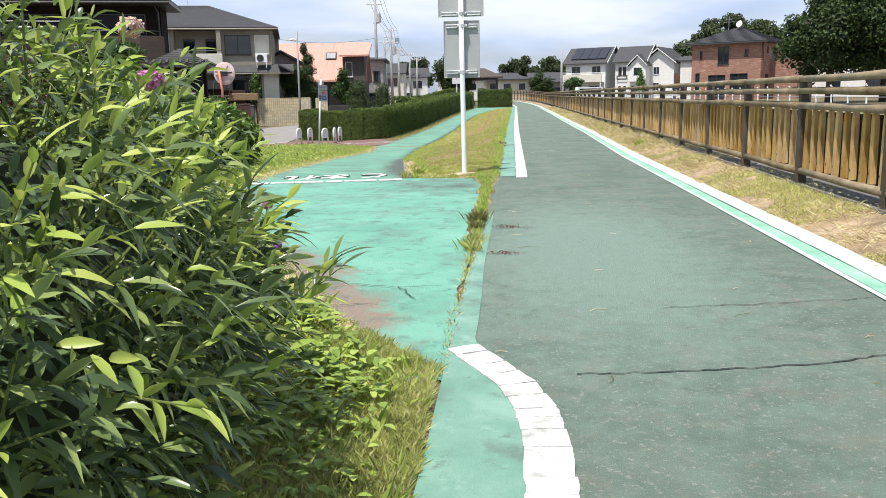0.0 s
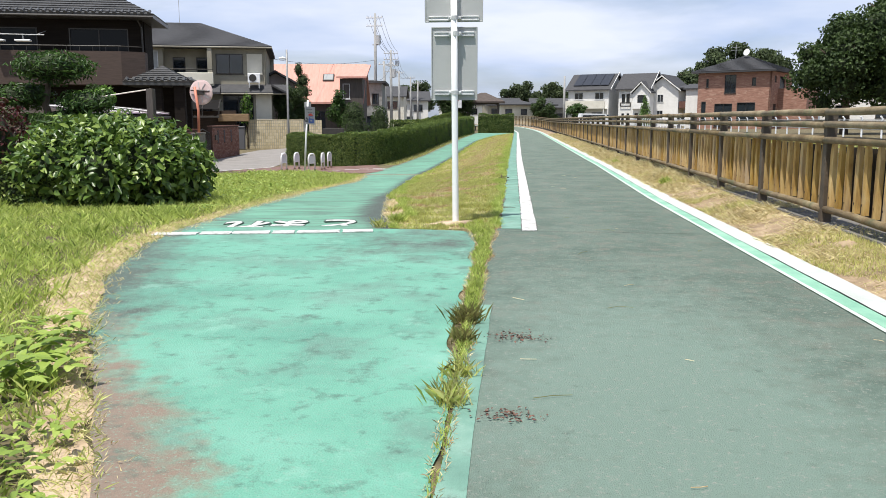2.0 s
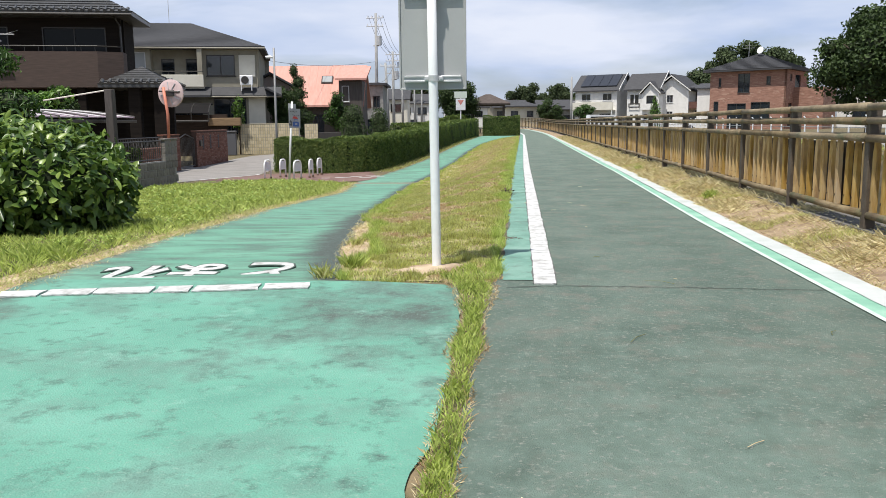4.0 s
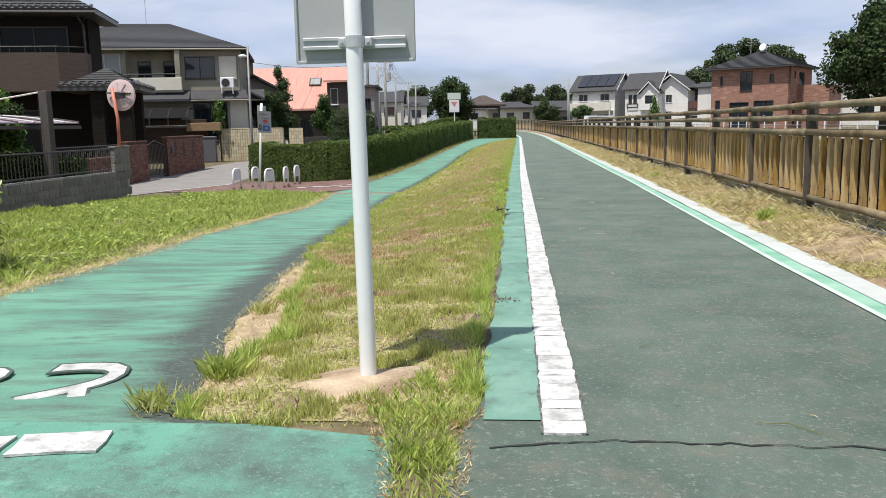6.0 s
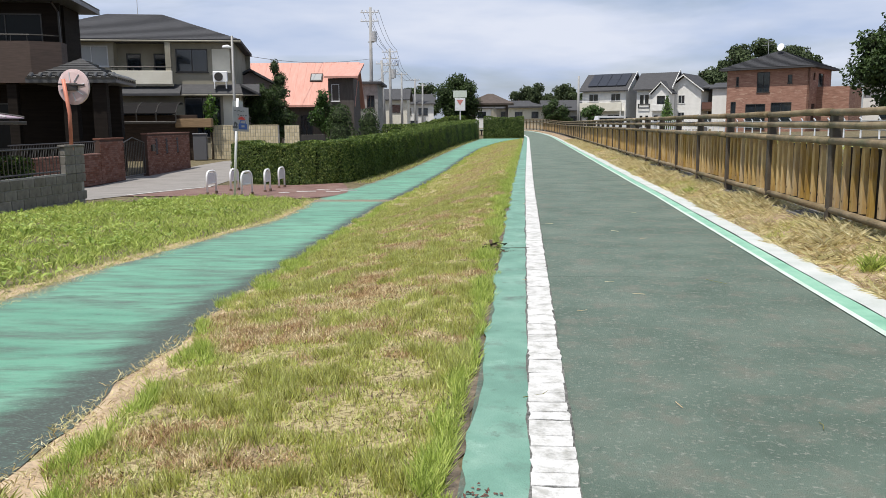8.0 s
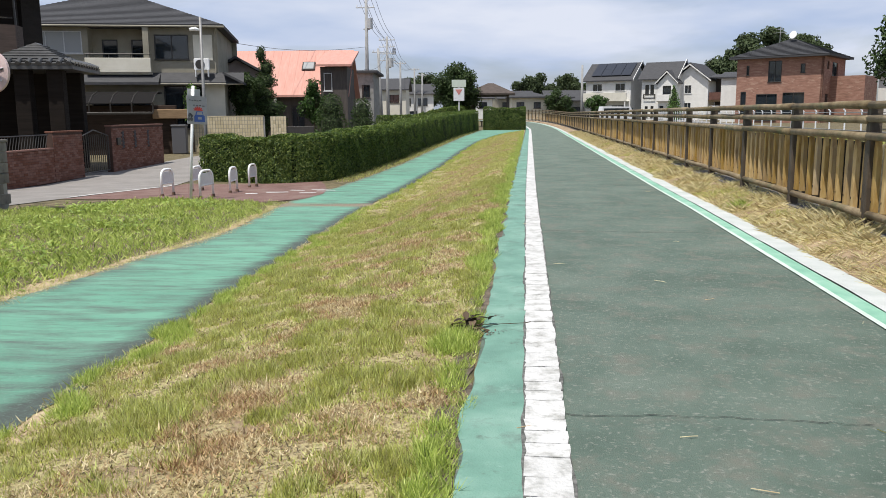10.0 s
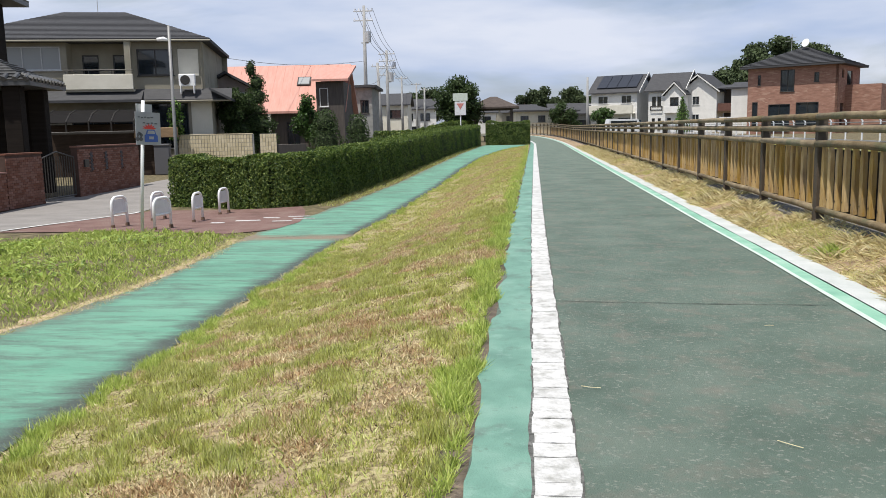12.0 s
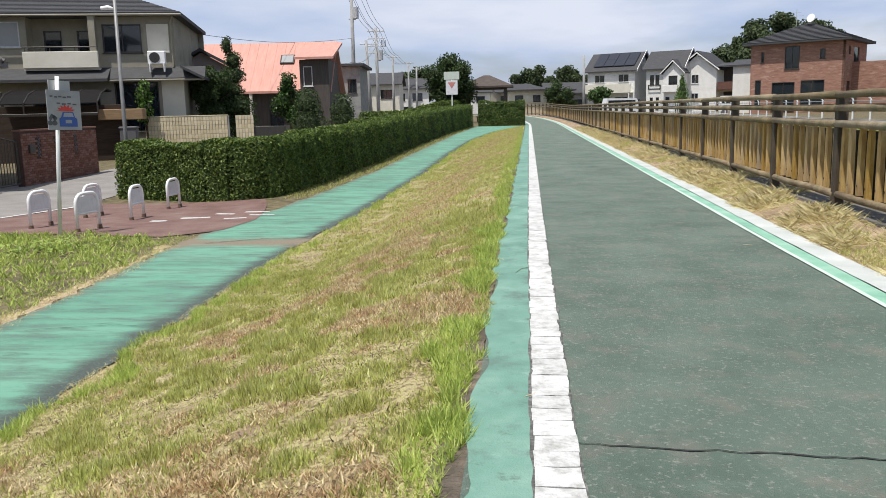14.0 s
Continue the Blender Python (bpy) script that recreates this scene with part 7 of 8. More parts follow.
# ---- the long-leaved shrub close to the path ----
rs = np.random.RandomState(95)
cx, cy, cz, rx, ry, rz = -1.80, 1.70, 0.40, 0.95, 1.15, 0.86
lance = thing("long_leaved_shrub", pose(cx, cy, 0.0), "dense shrub with long glossy pointed leaves", "shrub")
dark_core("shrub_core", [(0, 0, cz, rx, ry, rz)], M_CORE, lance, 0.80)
B, A, N_, yb, ya, yn = [], [], [], [], [], []
stems = Build()
count = 0
while count < 1450:
    d = rs.randn(3)
    d /= np.linalg.norm(d)
    if d[2] < -0.35:
        continue
    s = rs.uniform(0.80, 1.0)
    root = np.array([rx * d[0] * s, ry * d[1] * s, cz + rz * d[2] * s])
    if root[2] < 0.05:
        continue
    if root[0] > 0 and root[2] < 0.6:
        root[0] *= 0.64 + 0.36 * root[2] / 0.6
    count += 1
    way = d * np.array([1.0, 0.6, 0.7]) + np.array([0, 0, 0.38]) + rs.randn(3) * 0.38
    way /= np.linalg.norm(way)
    L = rs.uniform(0.16, 0.30)
    long_shoot = rs.rand() < 0.10
    if long_shoot:
        L *= 1.5
    if count % 2 == 0:
        stems.tube([root - way * 0.12, root + way * L * 0.5, root + way * L], [0.004, 0.003, 0.0015], 4)
    n = rs.randint(9, 13)
    young = long_shoot or (rs.rand() < 0.34 and d[2] > 0.25)
    o1 = np.cross(way, [0, 0, 1.0]) + 1e-3
    o1 /= np.linalg.norm(o1)
    o2 = np.cross(way, o1)
    for i in range(n):
        t = (i + 0.5) / n
        a = i * 2.4
        rad = o1 * math.cos(a) + o2 * math.sin(a)
        al = rad * (0.95 - 0.5 * t) + way * (0.35 + 0.65 * t)
        al /= np.linalg.norm(al)
        tgt = (yb, ya, yn) if young and t > 0.45 else (B, A, N_)
        tgt[0].append(root + way * L * (t * 1.15 - 0.1))
        tgt[1].append(al)
        tgt[2].append(way + np.array([0, 0, 0.5]))
part("branchwork", stems, M_STEM, lance)["kind"] = "stuff"
part("leaves", curved_leaves("leaves", np.array(B), np.array(A), np.array(N_), 0.088, 0.0215, M_LANCE, 0.42, 96), M_LANCE, lance)["kind"] = "stuff"
part("young_leaves", curved_leaves("young_leaves", np.array(yb), np.array(ya), np.array(yn), 0.080, 0.020, M_SHOOT, 0.25, 97), M_SHOOT, lance, "yellow-green young leaves")["kind"] = "stuff"
# a few shoots that reach out towards the path
for i, (x, y, z, dx, dy, dz) in enumerate(((-0.80, 2.2, 0.52, 0.6, 0.3, 0.65), (-0.86, 2.45, 0.46, 0.65, 0.2, 0.5), (-0.95, 2.75, 0.40, 0.5, 0.4, 0.6), (-0.9, 1.9, 0.75, 0.3, 0.2, 0.8))):
    w = Vector((dx, dy, dz)).normalized()
    t = thing("leafy_shoot", pose(x, y, z), "single leafy shoot reaching out of the shrub", "shoot", "leafy shoots")
    part("stem", Build().tube([-w * 0.25, Vector((0, 0, 0)), w * 0.16], [0.004, 0.003, 0.0015], 5), M_STEM, t)
    k = 11
    o1 = w.orthogonal().normalized()
    o2 = w.cross(o1)
    bs, al = [], []
    for j in range(k):
        a, s = j * 2.4, (j + 0.5) / k
        q = (o1 * math.cos(a) + o2 * math.sin(a)) * (0.9 - 0.5 * s) + w * (0.4 + 0.6 * s)
        bs.append(w * (s * 0.30 - 0.14))
        al.append(q.normalized())
    part("leaves", curved_leaves("leaves", np.array(bs), np.array(al), np.tile([0, 0, 1.0], (k, 1)), 0.10, 0.024, M_LANCE, 0.2, 200 + i), M_LANCE, t)


# ---- grass ----
def value_noise(x, y, s, seed):
    """Smooth noise between 0 and 1."""
    r = np.random.RandomState(seed)
    tab = r.rand(64, 64)
    u, v = np.asarray(x) * s, np.asarray(y) * s
    i, j = np.floor(u).astype(int), np.floor(v).astype(int)
    fu, fv = u - i, v - j
    fu, fv = fu * fu * (3 - 2 * fu), fv * fv * (3 - 2 * fv)
    g = lambda a, b: tab[a % 64, b % 64]
    return (g(i, j) * (1 - fu) + g(i + 1, j) * fu) * (1 - fv) + (g(i, j + 1) * (1 - fu) + g(i + 1, j + 1) * fu) * fv


def blades(name, X, Y, height, width, lean, material, seed, label, lift=0.0, stubble=False):
    """Grass blades, each a bent strip of two faces, or one face for short stubble."""
    r = np.random.RandomState(seed)
    n = len(X)
    h = height * r.uniform(0.45, 1.3, n)
    a, b = r.uniform(0, 2 * math.pi, n), r.uniform(0, 2 * math.pi, n)
    w = width * r.uniform(0.6, 1.3, n)
    Z = land(X, Y) + lift
    s = lean * r.uniform(0.2, 1.5, n)
    dx, dy = np.cos(a) * w / 2, np.sin(a) * w / 2
    up = h / np.sqrt(1 + s * s)
    lx, ly = np.cos(b) * s * up, np.sin(b) * s * up
    if stubble:
        v = np.stack([np.stack([X - dx, Y - dy, Z], 1), np.stack([X + dx, Y + dy, Z], 1), np.stack([X + lx, Y + ly, Z + up], 1)], 1).reshape(-1, 3)
        f = np.arange(n * 3).reshape(-1, 3)
        return tagged(new(name, raw_mesh(name, v, f, material)), label, "grass", kind="stuff")
    v = np.stack([np.stack([X - dx, Y - dy, Z], 1), np.stack([X + dx, Y + dy, Z], 1),
                  np.stack([X + dx * 0.6 + lx * 0.45, Y + dy * 0.6 + ly * 0.45, Z + up * 0.65], 1), np.stack([X + lx, Y + ly, Z + up], 1)], 1).reshape(-1, 3)
    i = np.arange(n)[:, None] * 4
    f = np.concatenate([i + np.array([[0, 1, 2]]), i + np.array([[0, 2, 3]])], 0)
    return tagged(new(name, raw_mesh(name, v, f, material)), label, "grass", kind="stuff")


def scatter(x0, x1, y0, y1, n, seed):
    r = np.random.RandomState(seed)
    return r.uniform(x0, x1, n), r.uniform(y0, y1, n), r.rand(n)


M_THATCH = mat("thatch of dead grass", [(0.08, 0.062, 0.03), (0.27, 0.22, 0.105), (0.52, 0.44, 0.24), (0.32, 0.32, 0.11)], 34.0, 0.95, 1.0, 90, world_space=True, wear=(0.30, 0.21, 0.14), wear_scale=2.2, wear_at=(0.52, 0.66))
tagged(new("turf", ribbon("turf", np.arange(10.75, 70, 0.06), lambda y: SIDE_R(y) - 0.02, lambda y: -0.42 + bend(y), M_THATCH, 0.0045, 12, 0.03, 33)), "matted thatch under the mown grass", "turf", kind="structure")
# the island between the two paths, greener at its rims and dry along its middle
for zone, (y0, y1, n0) in enumerate(((10.7, 18.5, 950000), (18.5, 28, 900000), (28, 70, 800000))):
    X, Y, U = scatter(-4.0, -0.30, y0, y1, n0, 301 + 20 * zone)
    L, R = SIDE_R(Y) - 0.10 + 0.22 * value_noise(X, Y, 3.0, 1) + np.interp(Y, [10.9, 11.4, 14.5, 16.5], [0.04, 0.15, 0.14, 0.0]), -0.335 - 0.06 * value_noise(X, Y, 3.1, 2) - 0.05 * value_noise(X, Y, 11.0, 26) + bend(Y)
    inside = (X > L) & (X < R)
    across = (X - L) / np.maximum(R - L, 0.2)
    band = np.exp(-((across - 0.58) / 0.27) ** 2) * np.interp(Y, [11, 14, 18], [0.3, 0.75, 1.1])
    dry = np.clip(0.66 * band + 1.8 * (value_noise(X, Y, 1.3, 3) - 0.58) + 1.9 * (value_noise(X, Y, 4.0, 4) - 0.5), 0, 1)
    bare = ((X + 0.83) / 0.33) ** 2 + ((Y - 11.2) / 0.24) ** 2 < 0.35 + 0.75 * value_noise(X, Y, 9.0, 25)
    bare |= value_noise(X, Y, 2.3, 27) + 0.35 * value_noise(X, Y, 9.0, 28) > 1.16
    tuft = value_noise(X, Y, 6.0, 5)
    fluff = value_noise(X, Y, 15.0, 15) * (0.5 + 1.0 * value_noise(X, Y, 34.0, 29))
    rim = np.minimum(X - L, R - X) < np.interp(Y, [11, 16, 20], [0.12, 0.18, 0.30]) * value_noise(X, Y, 1.8, 19) ** 1.3 + 0.10 * (value_noise(X, Y, 8.0, 24) - 0.3)
    fine = (0.0058, 0.0066, 0.0090)[zone]
    g = inside & ~bare & ~rim & (U < (1 - 0.70 * dry) * (0.14 + 1.2 * tuft ** 1.6) * (0.02 + 1.9 * fluff))
    blades("grass_blades", X[g], Y[g], 0.016 + 0.050 * tuft[g] ** 1.5 * (0.3 + 1.2 * fluff[g]), fine, 0.6, M_BLADE, 311 + zone, "short uneven green grass between the paths", stubble=True)
    g2 = inside & ~bare & rim & (U < (0.1 + 1.2 * tuft ** 1.3) * (0.1 + 1.6 * fluff))
    blades("rim_grass", X[g2], Y[g2], 0.030 + 0.065 * tuft[g2], fine * 1.15, 0.9, M_LAWN, 341 + zone, "brighter taller grass along the path edges", stubble=True)
    s_ = inside & ~bare & ~g & ~g2 & (U < (0.10 + 0.62 * dry) * (0.12 + 1.8 * fluff))
    blades("dry_grass", X[s_], Y[s_], 0.022 + 0.022 * tuft[s_], fine * 1.2, 1.3, M_STRAW, 346 + zone, "dry mown grass lying between the paths", 0.010, stubble=True)
    # single pale blades that stand out, and dark dead bits lying flat
    a_ = inside & ~bare & ~s_ & (value_noise(X, Y, 9.0, 35) > 0.45) & (np.random.RandomState(360 + zone).rand(len(X)) < 0.030)
    blades("pale_blades", X[a_], Y[a_], 0.042, fine * 1.5, 1.1, M_PALEGRASS, 351 + zone, "pale grass blades standing out of the turf", 0.004, stubble=True)
    d_ = inside & ~bare & (value_noise(X, Y, 7.0, 36) > 0.5) & (np.random.RandomState(364 + zone).rand(len(X)) < 0.022)
    blades("dead_bits", X[d_], Y[d_], 0.028, fine * 1.3, 2.4, M_DEADBITS, 355 + zone, "dark dead grass bits lying on the turf", 0.010, stubble=True)
# straw strewn over the side path's inner edge
X, Y, U = scatter(-3.6, -1.2, 10.9, 30, 260000, 308)
e = (X - SIDE_R(Y) - 0.06) / (0.10 + 0.16 * value_noise(X, Y, 1.5, 16))
s_ = (np.abs(e) < 1) & (U < (1 - np.abs(e)) * 0.9 * value_noise(X, Y, 6.0, 17)) & (X > SIDE_R(Y) - 0.05) & ~(((X + 0.83) / 0.30) ** 2 + ((Y - 11.2) / 0.2) ** 2 < 1)
blades("rim_straw", X[s_], Y[s_], 0.034, 0.0045, 2.2, M_CUTSTRAW, 322, "dry straw strewn along the side path's edge", 0.012)
X, Y, U = scatter(-5.8, -1.0, 4.0, 30, 500000, 309)
e = (X - SIDE_L(Y) + 0.04) / (0.08 + 0.25 * value_noise(X, Y, 1.5, 20))
s_ = (np.abs(e) < 1) & (U < (1 - np.abs(e)) * 0.7 * value_noise(X, Y, 6.0, 21))
blades("rim_straw", X[s_], Y[s_], 0.036, 0.0045, 2.2, M_CUTSTRAW, 323, "dry straw strewn along the lawn's edge", 0.012)
# the seam of weeds between junction and main path
X, Y, U = scatter(-1.6, -0.25, 2.9, 11.3, 190000, 302)
half = np.interp(Y, [2.9, 4.5, 5.5, 7.0, 9.0, 9.7, 10.4, 10.8, 11.3], [0.014, 0.016, 0.024, 0.040, 0.065, 0.075, 0.09, 0.24, 0.0001]) * (0.6 + 0.8 * value_noise(X * 0, Y, 3.0, 6))
mid_x = np.interp(Y, [2.9, 5.5, 8, 9.6, 10.4, 10.8, 11.3], [-0.485, -0.48, -0.49, -0.50, -0.53, -0.62, -0.62])
off = np.abs(X - mid_x) / half
g = (off < 0.8) & (U < 0.75 * np.interp(Y, [3, 5, 7], [0.3, 0.5, 1.0]) * (0.2 + 1.4 * value_noise(X * 0, Y, 5.0, 34)))
blades("seam_grass", X[g], Y[g], np.interp(Y[g], [3, 4.5, 6, 8, 10], [0.010, 0.018, 0.034, 0.045, 0.05]), 0.0052, 0.8, M_LAWN, 313, "narrow line of weeds along the path seam", 0.012)
g = (off >= 0.6) & (off < 1.2) & (U < 0.38)
blades("seam_straw", X[g], Y[g], 0.032, 0.004, 2.0, M_STRAW, 314, "dry grass along the path seam", 0.014)
SOIL_W = edge([(0.05, 3.4), (0.22, 5), (0.36, 7.5), (0.36, 9.5), (0.24, 12), (0.18, 18), (0.12, 30)])
# the lawn on the outer side of the junction and side path
X, Y, U = scatter(-9.9, -0.4, 0.6, 33, 760000, 303)
lim = np.where(Y < 3.1, -0.45, SIDE_L(Y) - 0.55 * SOIL_W(Y)) + 0.05 - 0.25 * value_noise(X, Y, 2.5, 7)
red = (Y > 31.0) & (X < -5.0)
street = (Y > 28.3) & (X < -9.0)
inside = (X < lim) & ~red & ~street
fall = np.clip(9.0 / np.maximum(Y + 0.5, 3), 0.22, 1.0)
rim = np.clip((lim - X) / 0.5, 0, 1)
lush = value_noise(X, Y, 1.6, 8)
tuft = value_noise(X, Y, 6.0, 9)
g = inside & (U < fall * (0.4 + 0.6 * rim) * (0.22 + 1.4 * tuft ** 1.3) * (0.3 + 1.4 * value_noise(X, Y, 13.0, 30)))
blades("lawn_grass", X[g], Y[g], 0.035 + 0.10 * tuft[g] * (0.4 + lush[g]), 0.0080 + 0.0004 * np.clip(Y[g] - 8, 0, 20), 1.0, M_LAWN, 315, "bright green uneven lawn grass")
near_rim = (X < SIDE_L(Y) + 0.03) & (X > lim - 0.5) & ~red & ~street
s_ = near_rim & ~g & (Y > 3.6) & (U < fall * (0.05 + 1.3 * np.clip(1 - rim * 1.6, 0, 1)) * (0.1 + 1.5 * value_noise(X, Y, 7.0, 32)))
blades("lawn_straw", X[s_], Y[s_], 0.05, 0.0048, 2.0, M_PALEGRASS, 316, "dry grass along the lawn's edge", 0.004)
# bright low grass between the long-leaved shrub and the path
X, Y, U = scatter(-1.25, -0.45, 0.8, 3.5, 110000, 321)
lim = np.interp(Y, [0.8, 3.0, 3.5], [-0.45, -0.48, -0.85]) - 0.03 * value_noise(X, Y, 9.0, 22)
g = (X < lim) & (U < 0.1 + 1.3 * value_noise(X, Y, 9.0, 23))
blades("young_grass", X[g], Y[g], 0.052, 0.0038, 0.9, M_PALEGRASS, 324, "bright young grass at the shrub's foot", 0.004)
# strip between hedge and side path
X, Y, U = scatter(-6.2, -3.2, 36.5, 70, 90000, 304)
inside = (X < SIDE_L(Y) - 0.03) & (X > np.interp(Y, [36, 45, 55, 65, 71], [-5.7, -5.1, -4.5, -3.9, -3.5]))
g = inside & (U < 0.55)
blades("hedge_foot_grass", X[g], Y[g], 0.08, 0.009, 0.8, M_BLADE, 317, "grass strip at the hedge's foot")
# the verge below the fence: bare dirt, heaps of cut straw, a few green tufts
X, Y, U = scatter(2.0, 2.95, 2.0, 60, 520000, 305)
fall = np.clip(24.0 / np.maximum(Y - 4, 3), 0.12, 1.0)
ok = X > 2.025 + np.interp(Y, [6, 14, 23], [0.0, -0.04, 0.07]) + 0.06 * value_noise(X, Y, 4, 11)
clump = value_noise(X, Y, 1.6, 10) + 0.35 * value_noise(X, Y, 6.0, 31)
pile = np.clip(1.8 * value_noise(X, Y, 4.0, 18) * (0.15 + 1.1 * value_noise(X, Y, 1.3, 12)) - 0.22, 0, 1) * np.interp(Y, [3, 9, 18], [0.15, 0.4, 1.05])
s_ = ok & (U < fall * (0.04 + 0.72 * pile))
blades("verge_straw", X[s_] + bend(Y[s_]), Y[s_], 0.06 + 0.10 * pile[s_], 0.0024 + 0.0001 * np.clip(Y[s_] - 20, 0, 40), 4.5, M_CUTSTRAW, 318, "cut dry straw on the verge", 0.012)
g = ok & ~s_ & (clump > 0.80) & (U < fall * 0.8)
blades("verge_grass", X[g] + bend(Y[g]), Y[g], 0.045, 0.0045, 0.9, M_BLADE, 319, "green grass tufts on the verge", 0.008, stubble=True)
# grass on the far bank slope and beyond it
X, Y, U = scatter(10.6, 12.2, 5, 70, 15000, 306)
blades("bank_grass", X + canal_bend(Y), Y, 0.16, 0.02, 0.8, M_BLADE, 320, "rough grass along the far bank")


def tuft_thing(x, y, h, n, spread, material, label, seed, lean=0.9, name="weed_tuft"):
    r = np.random.RandomState(seed)
    X_, Y_ = x + r.randn(n) * spread, y + r.randn(n) * spread
    ob = blades(name, X_, Y_, h, 0.006, lean, material, seed, label, 0.012)
    ob["category"] = "weed"
    ob["kind"] = ""
    del ob["kind"]
    return ob


M_BROWNTUFT = leaf_mat("brownish weed blades", [(0.12, 0.11, 0.035), (0.20, 0.19, 0.06), (0.28, 0.30, 0.09)], 0.6)
for i, (x, y, h, n, m_) in enumerate(((-0.49, 6.85, 0.105, 260, M_BROWNTUFT), (-0.49, 6.45, 0.08, 150, M_BROWNTUFT), (-0.48, 5.55, 0.10, 170, M_BLADE), (-0.47, 5.9, 0.08, 120, M_BLADE), (-1.5, 11.25, 0.12, 160, M_LAWN),
                                    (-1.62, 10.85, 0.10, 120, M_BLADE), (-1.74, 12.6, 0.08, 120, M_BLADE), (2.3, 16.5, 0.12, 160, M_LAWN), (2.25, 22.8, 0.13, 160, M_LAWN))):
    tuft_thing(x, y, h, n, 0.035, m_, "small tuft of weeds in the ground", 330 + i)


M_WEED = leaf_mat("pale green weed leaves", [(0.17, 0.26, 0.045), (0.29, 0.40, 0.075), (0.44, 0.54, 0.13)], 0.45, through_light=0.3)


def broad_weeds(x, y, n, spread, size, seed, label):
    r = np.random.RandomState(seed)
    P = np.stack([x + r.randn(n) * spread, y + r.randn(n) * spread, np.zeros(n)], 1)
    P[:, 2] = land(P[:, 0], P[:, 1]) + r.uniform(0.01, 1.5 * size, n)
    P = P[P[:, 0] < np.where(P[:, 1] < 3.1, -0.6, SIDE_L(P[:, 1]) - 0.06)]
    n = len(P)
    al = r.randn(n, 3)
    al[:, 2] = 0.25
    al /= np.linalg.norm(al, axis=1, keepdims=True)
    return tagged(new("broadleaf_weed", curved_leaves("broadleaf_weed", P, al, np.tile([0, 0, 1.0], (n, 1)), size, size * 0.5, M_WEED, 0.3, seed)), label, "weed", "broadleaf weeds")


for i, (x, y, n, sp_, sz) in enumerate(((-0.78, 2.05, 90, 0.10, 0.05), (-0.74, 1.7, 70, 0.09, 0.045), (-0.82, 2.75, 120, 0.10, 0.06), (-1.0, 3.0, 240, 0.14, 0.07), (-0.95, 2.6, 120, 0.12, 0.06), (-1.25, 3.7, 160, 0.15, 0.08), (-2.3, 5.7, 110, 0.13, 0.11), (-2.45, 6.3, 80, 0.12, 0.10), (-1.9, 4.9, 140, 0.2, 0.06), (-0.8, 2.4, 120, 0.12, 0.06), (-1.7, 4.4, 140, 0.2, 0.05),
                                     (-3.2, 9.2, 60, 0.2, 0.06), (-6.0, 22.0, 120, 0.5, 0.09), (-7.5, 24.5, 120, 0.5, 0.09), (-6.5, 19.0, 120, 0.4, 0.09), (-4.6, 15.2, 130, 0.35, 0.08), (-5.2, 17.2, 160, 0.4, 0.09), (-5.5, 20.3, 150, 0.45, 0.09), (-7.0, 21.5, 150, 0.5, 0.10), (-8.3, 23.5, 150, 0.5, 0.10), (-6.4, 25.5, 160, 0.5, 0.10), (-8.2, 27.5, 160, 0.5, 0.11), (-6.8, 29.2, 140, 0.4, 0.10), (-4.4, 12.6, 110, 0.3, 0.07))):
    broad_weeds(x, y, n, sp_, sz, 350 + i, "low broad-leaved weeds in the grass")["kind"] = "stuff"

# ---- painted lines in thick cracked pieces ----
def piece_mesh(l, w, seed, h=0.009):
    r = np.random.RandomState(seed)
    j = lambda k: r.uniform(-k, k)
    o = [(-w / 2 + j(.004), -l / 2 + j(.006)), (j(.02), -l / 2 + j(.009)), (w / 2 + j(.004), -l / 2 + j(.006)), (w / 2 + j(.007), j(.02)), (w / 2 + j(.004), l / 2 + j(.006)),
         (j(.02), l / 2 + j(.009)), (-w / 2 + j(.004), l / 2 + j(.006)), (-w / 2 + j(.007), j(.02))]
    return Build().slab(o, "z", 0, h).mesh("paint_piece", M_WHITELINE)


line = thing("edge_line", pose(-0.075, 10.62, 0), "thick cracked white line beside the teal strip", "road marking", kind="structure")
var = [piece_mesh(l, 0.148, 400 + i) for i, l in enumerate((0.105, 0.125, 0.085, 0.15, 0.115, 0.20, 0.095, 0.135))]
lens = (0.105, 0.125, 0.085, 0.15, 0.115, 0.20, 0.095, 0.135)
rp = np.random.RandomState(44)
y = 10.62
for k in range(300):
    i = rp.randint(8)
    part("paint_piece", var[i], M_WHITELINE, line, m=pose(float(bend(y)) + rp.uniform(-0.004, 0.004), y - 10.62 + lens[i] / 2, 0.0125, 0, 0, rp.uniform(-1.2, 1.2)))
    y += lens[i] + rp.uniform(0.0, 0.009)
tagged(new("far_edge_line", ribbon("far_edge_line", np.arange(y, 124, 0.5), line_at(-0.15), line_at(0.0), M_WHITELINE, 0.022, 2, 0.004)), "white line far along the path", "road marking", kind="structure")

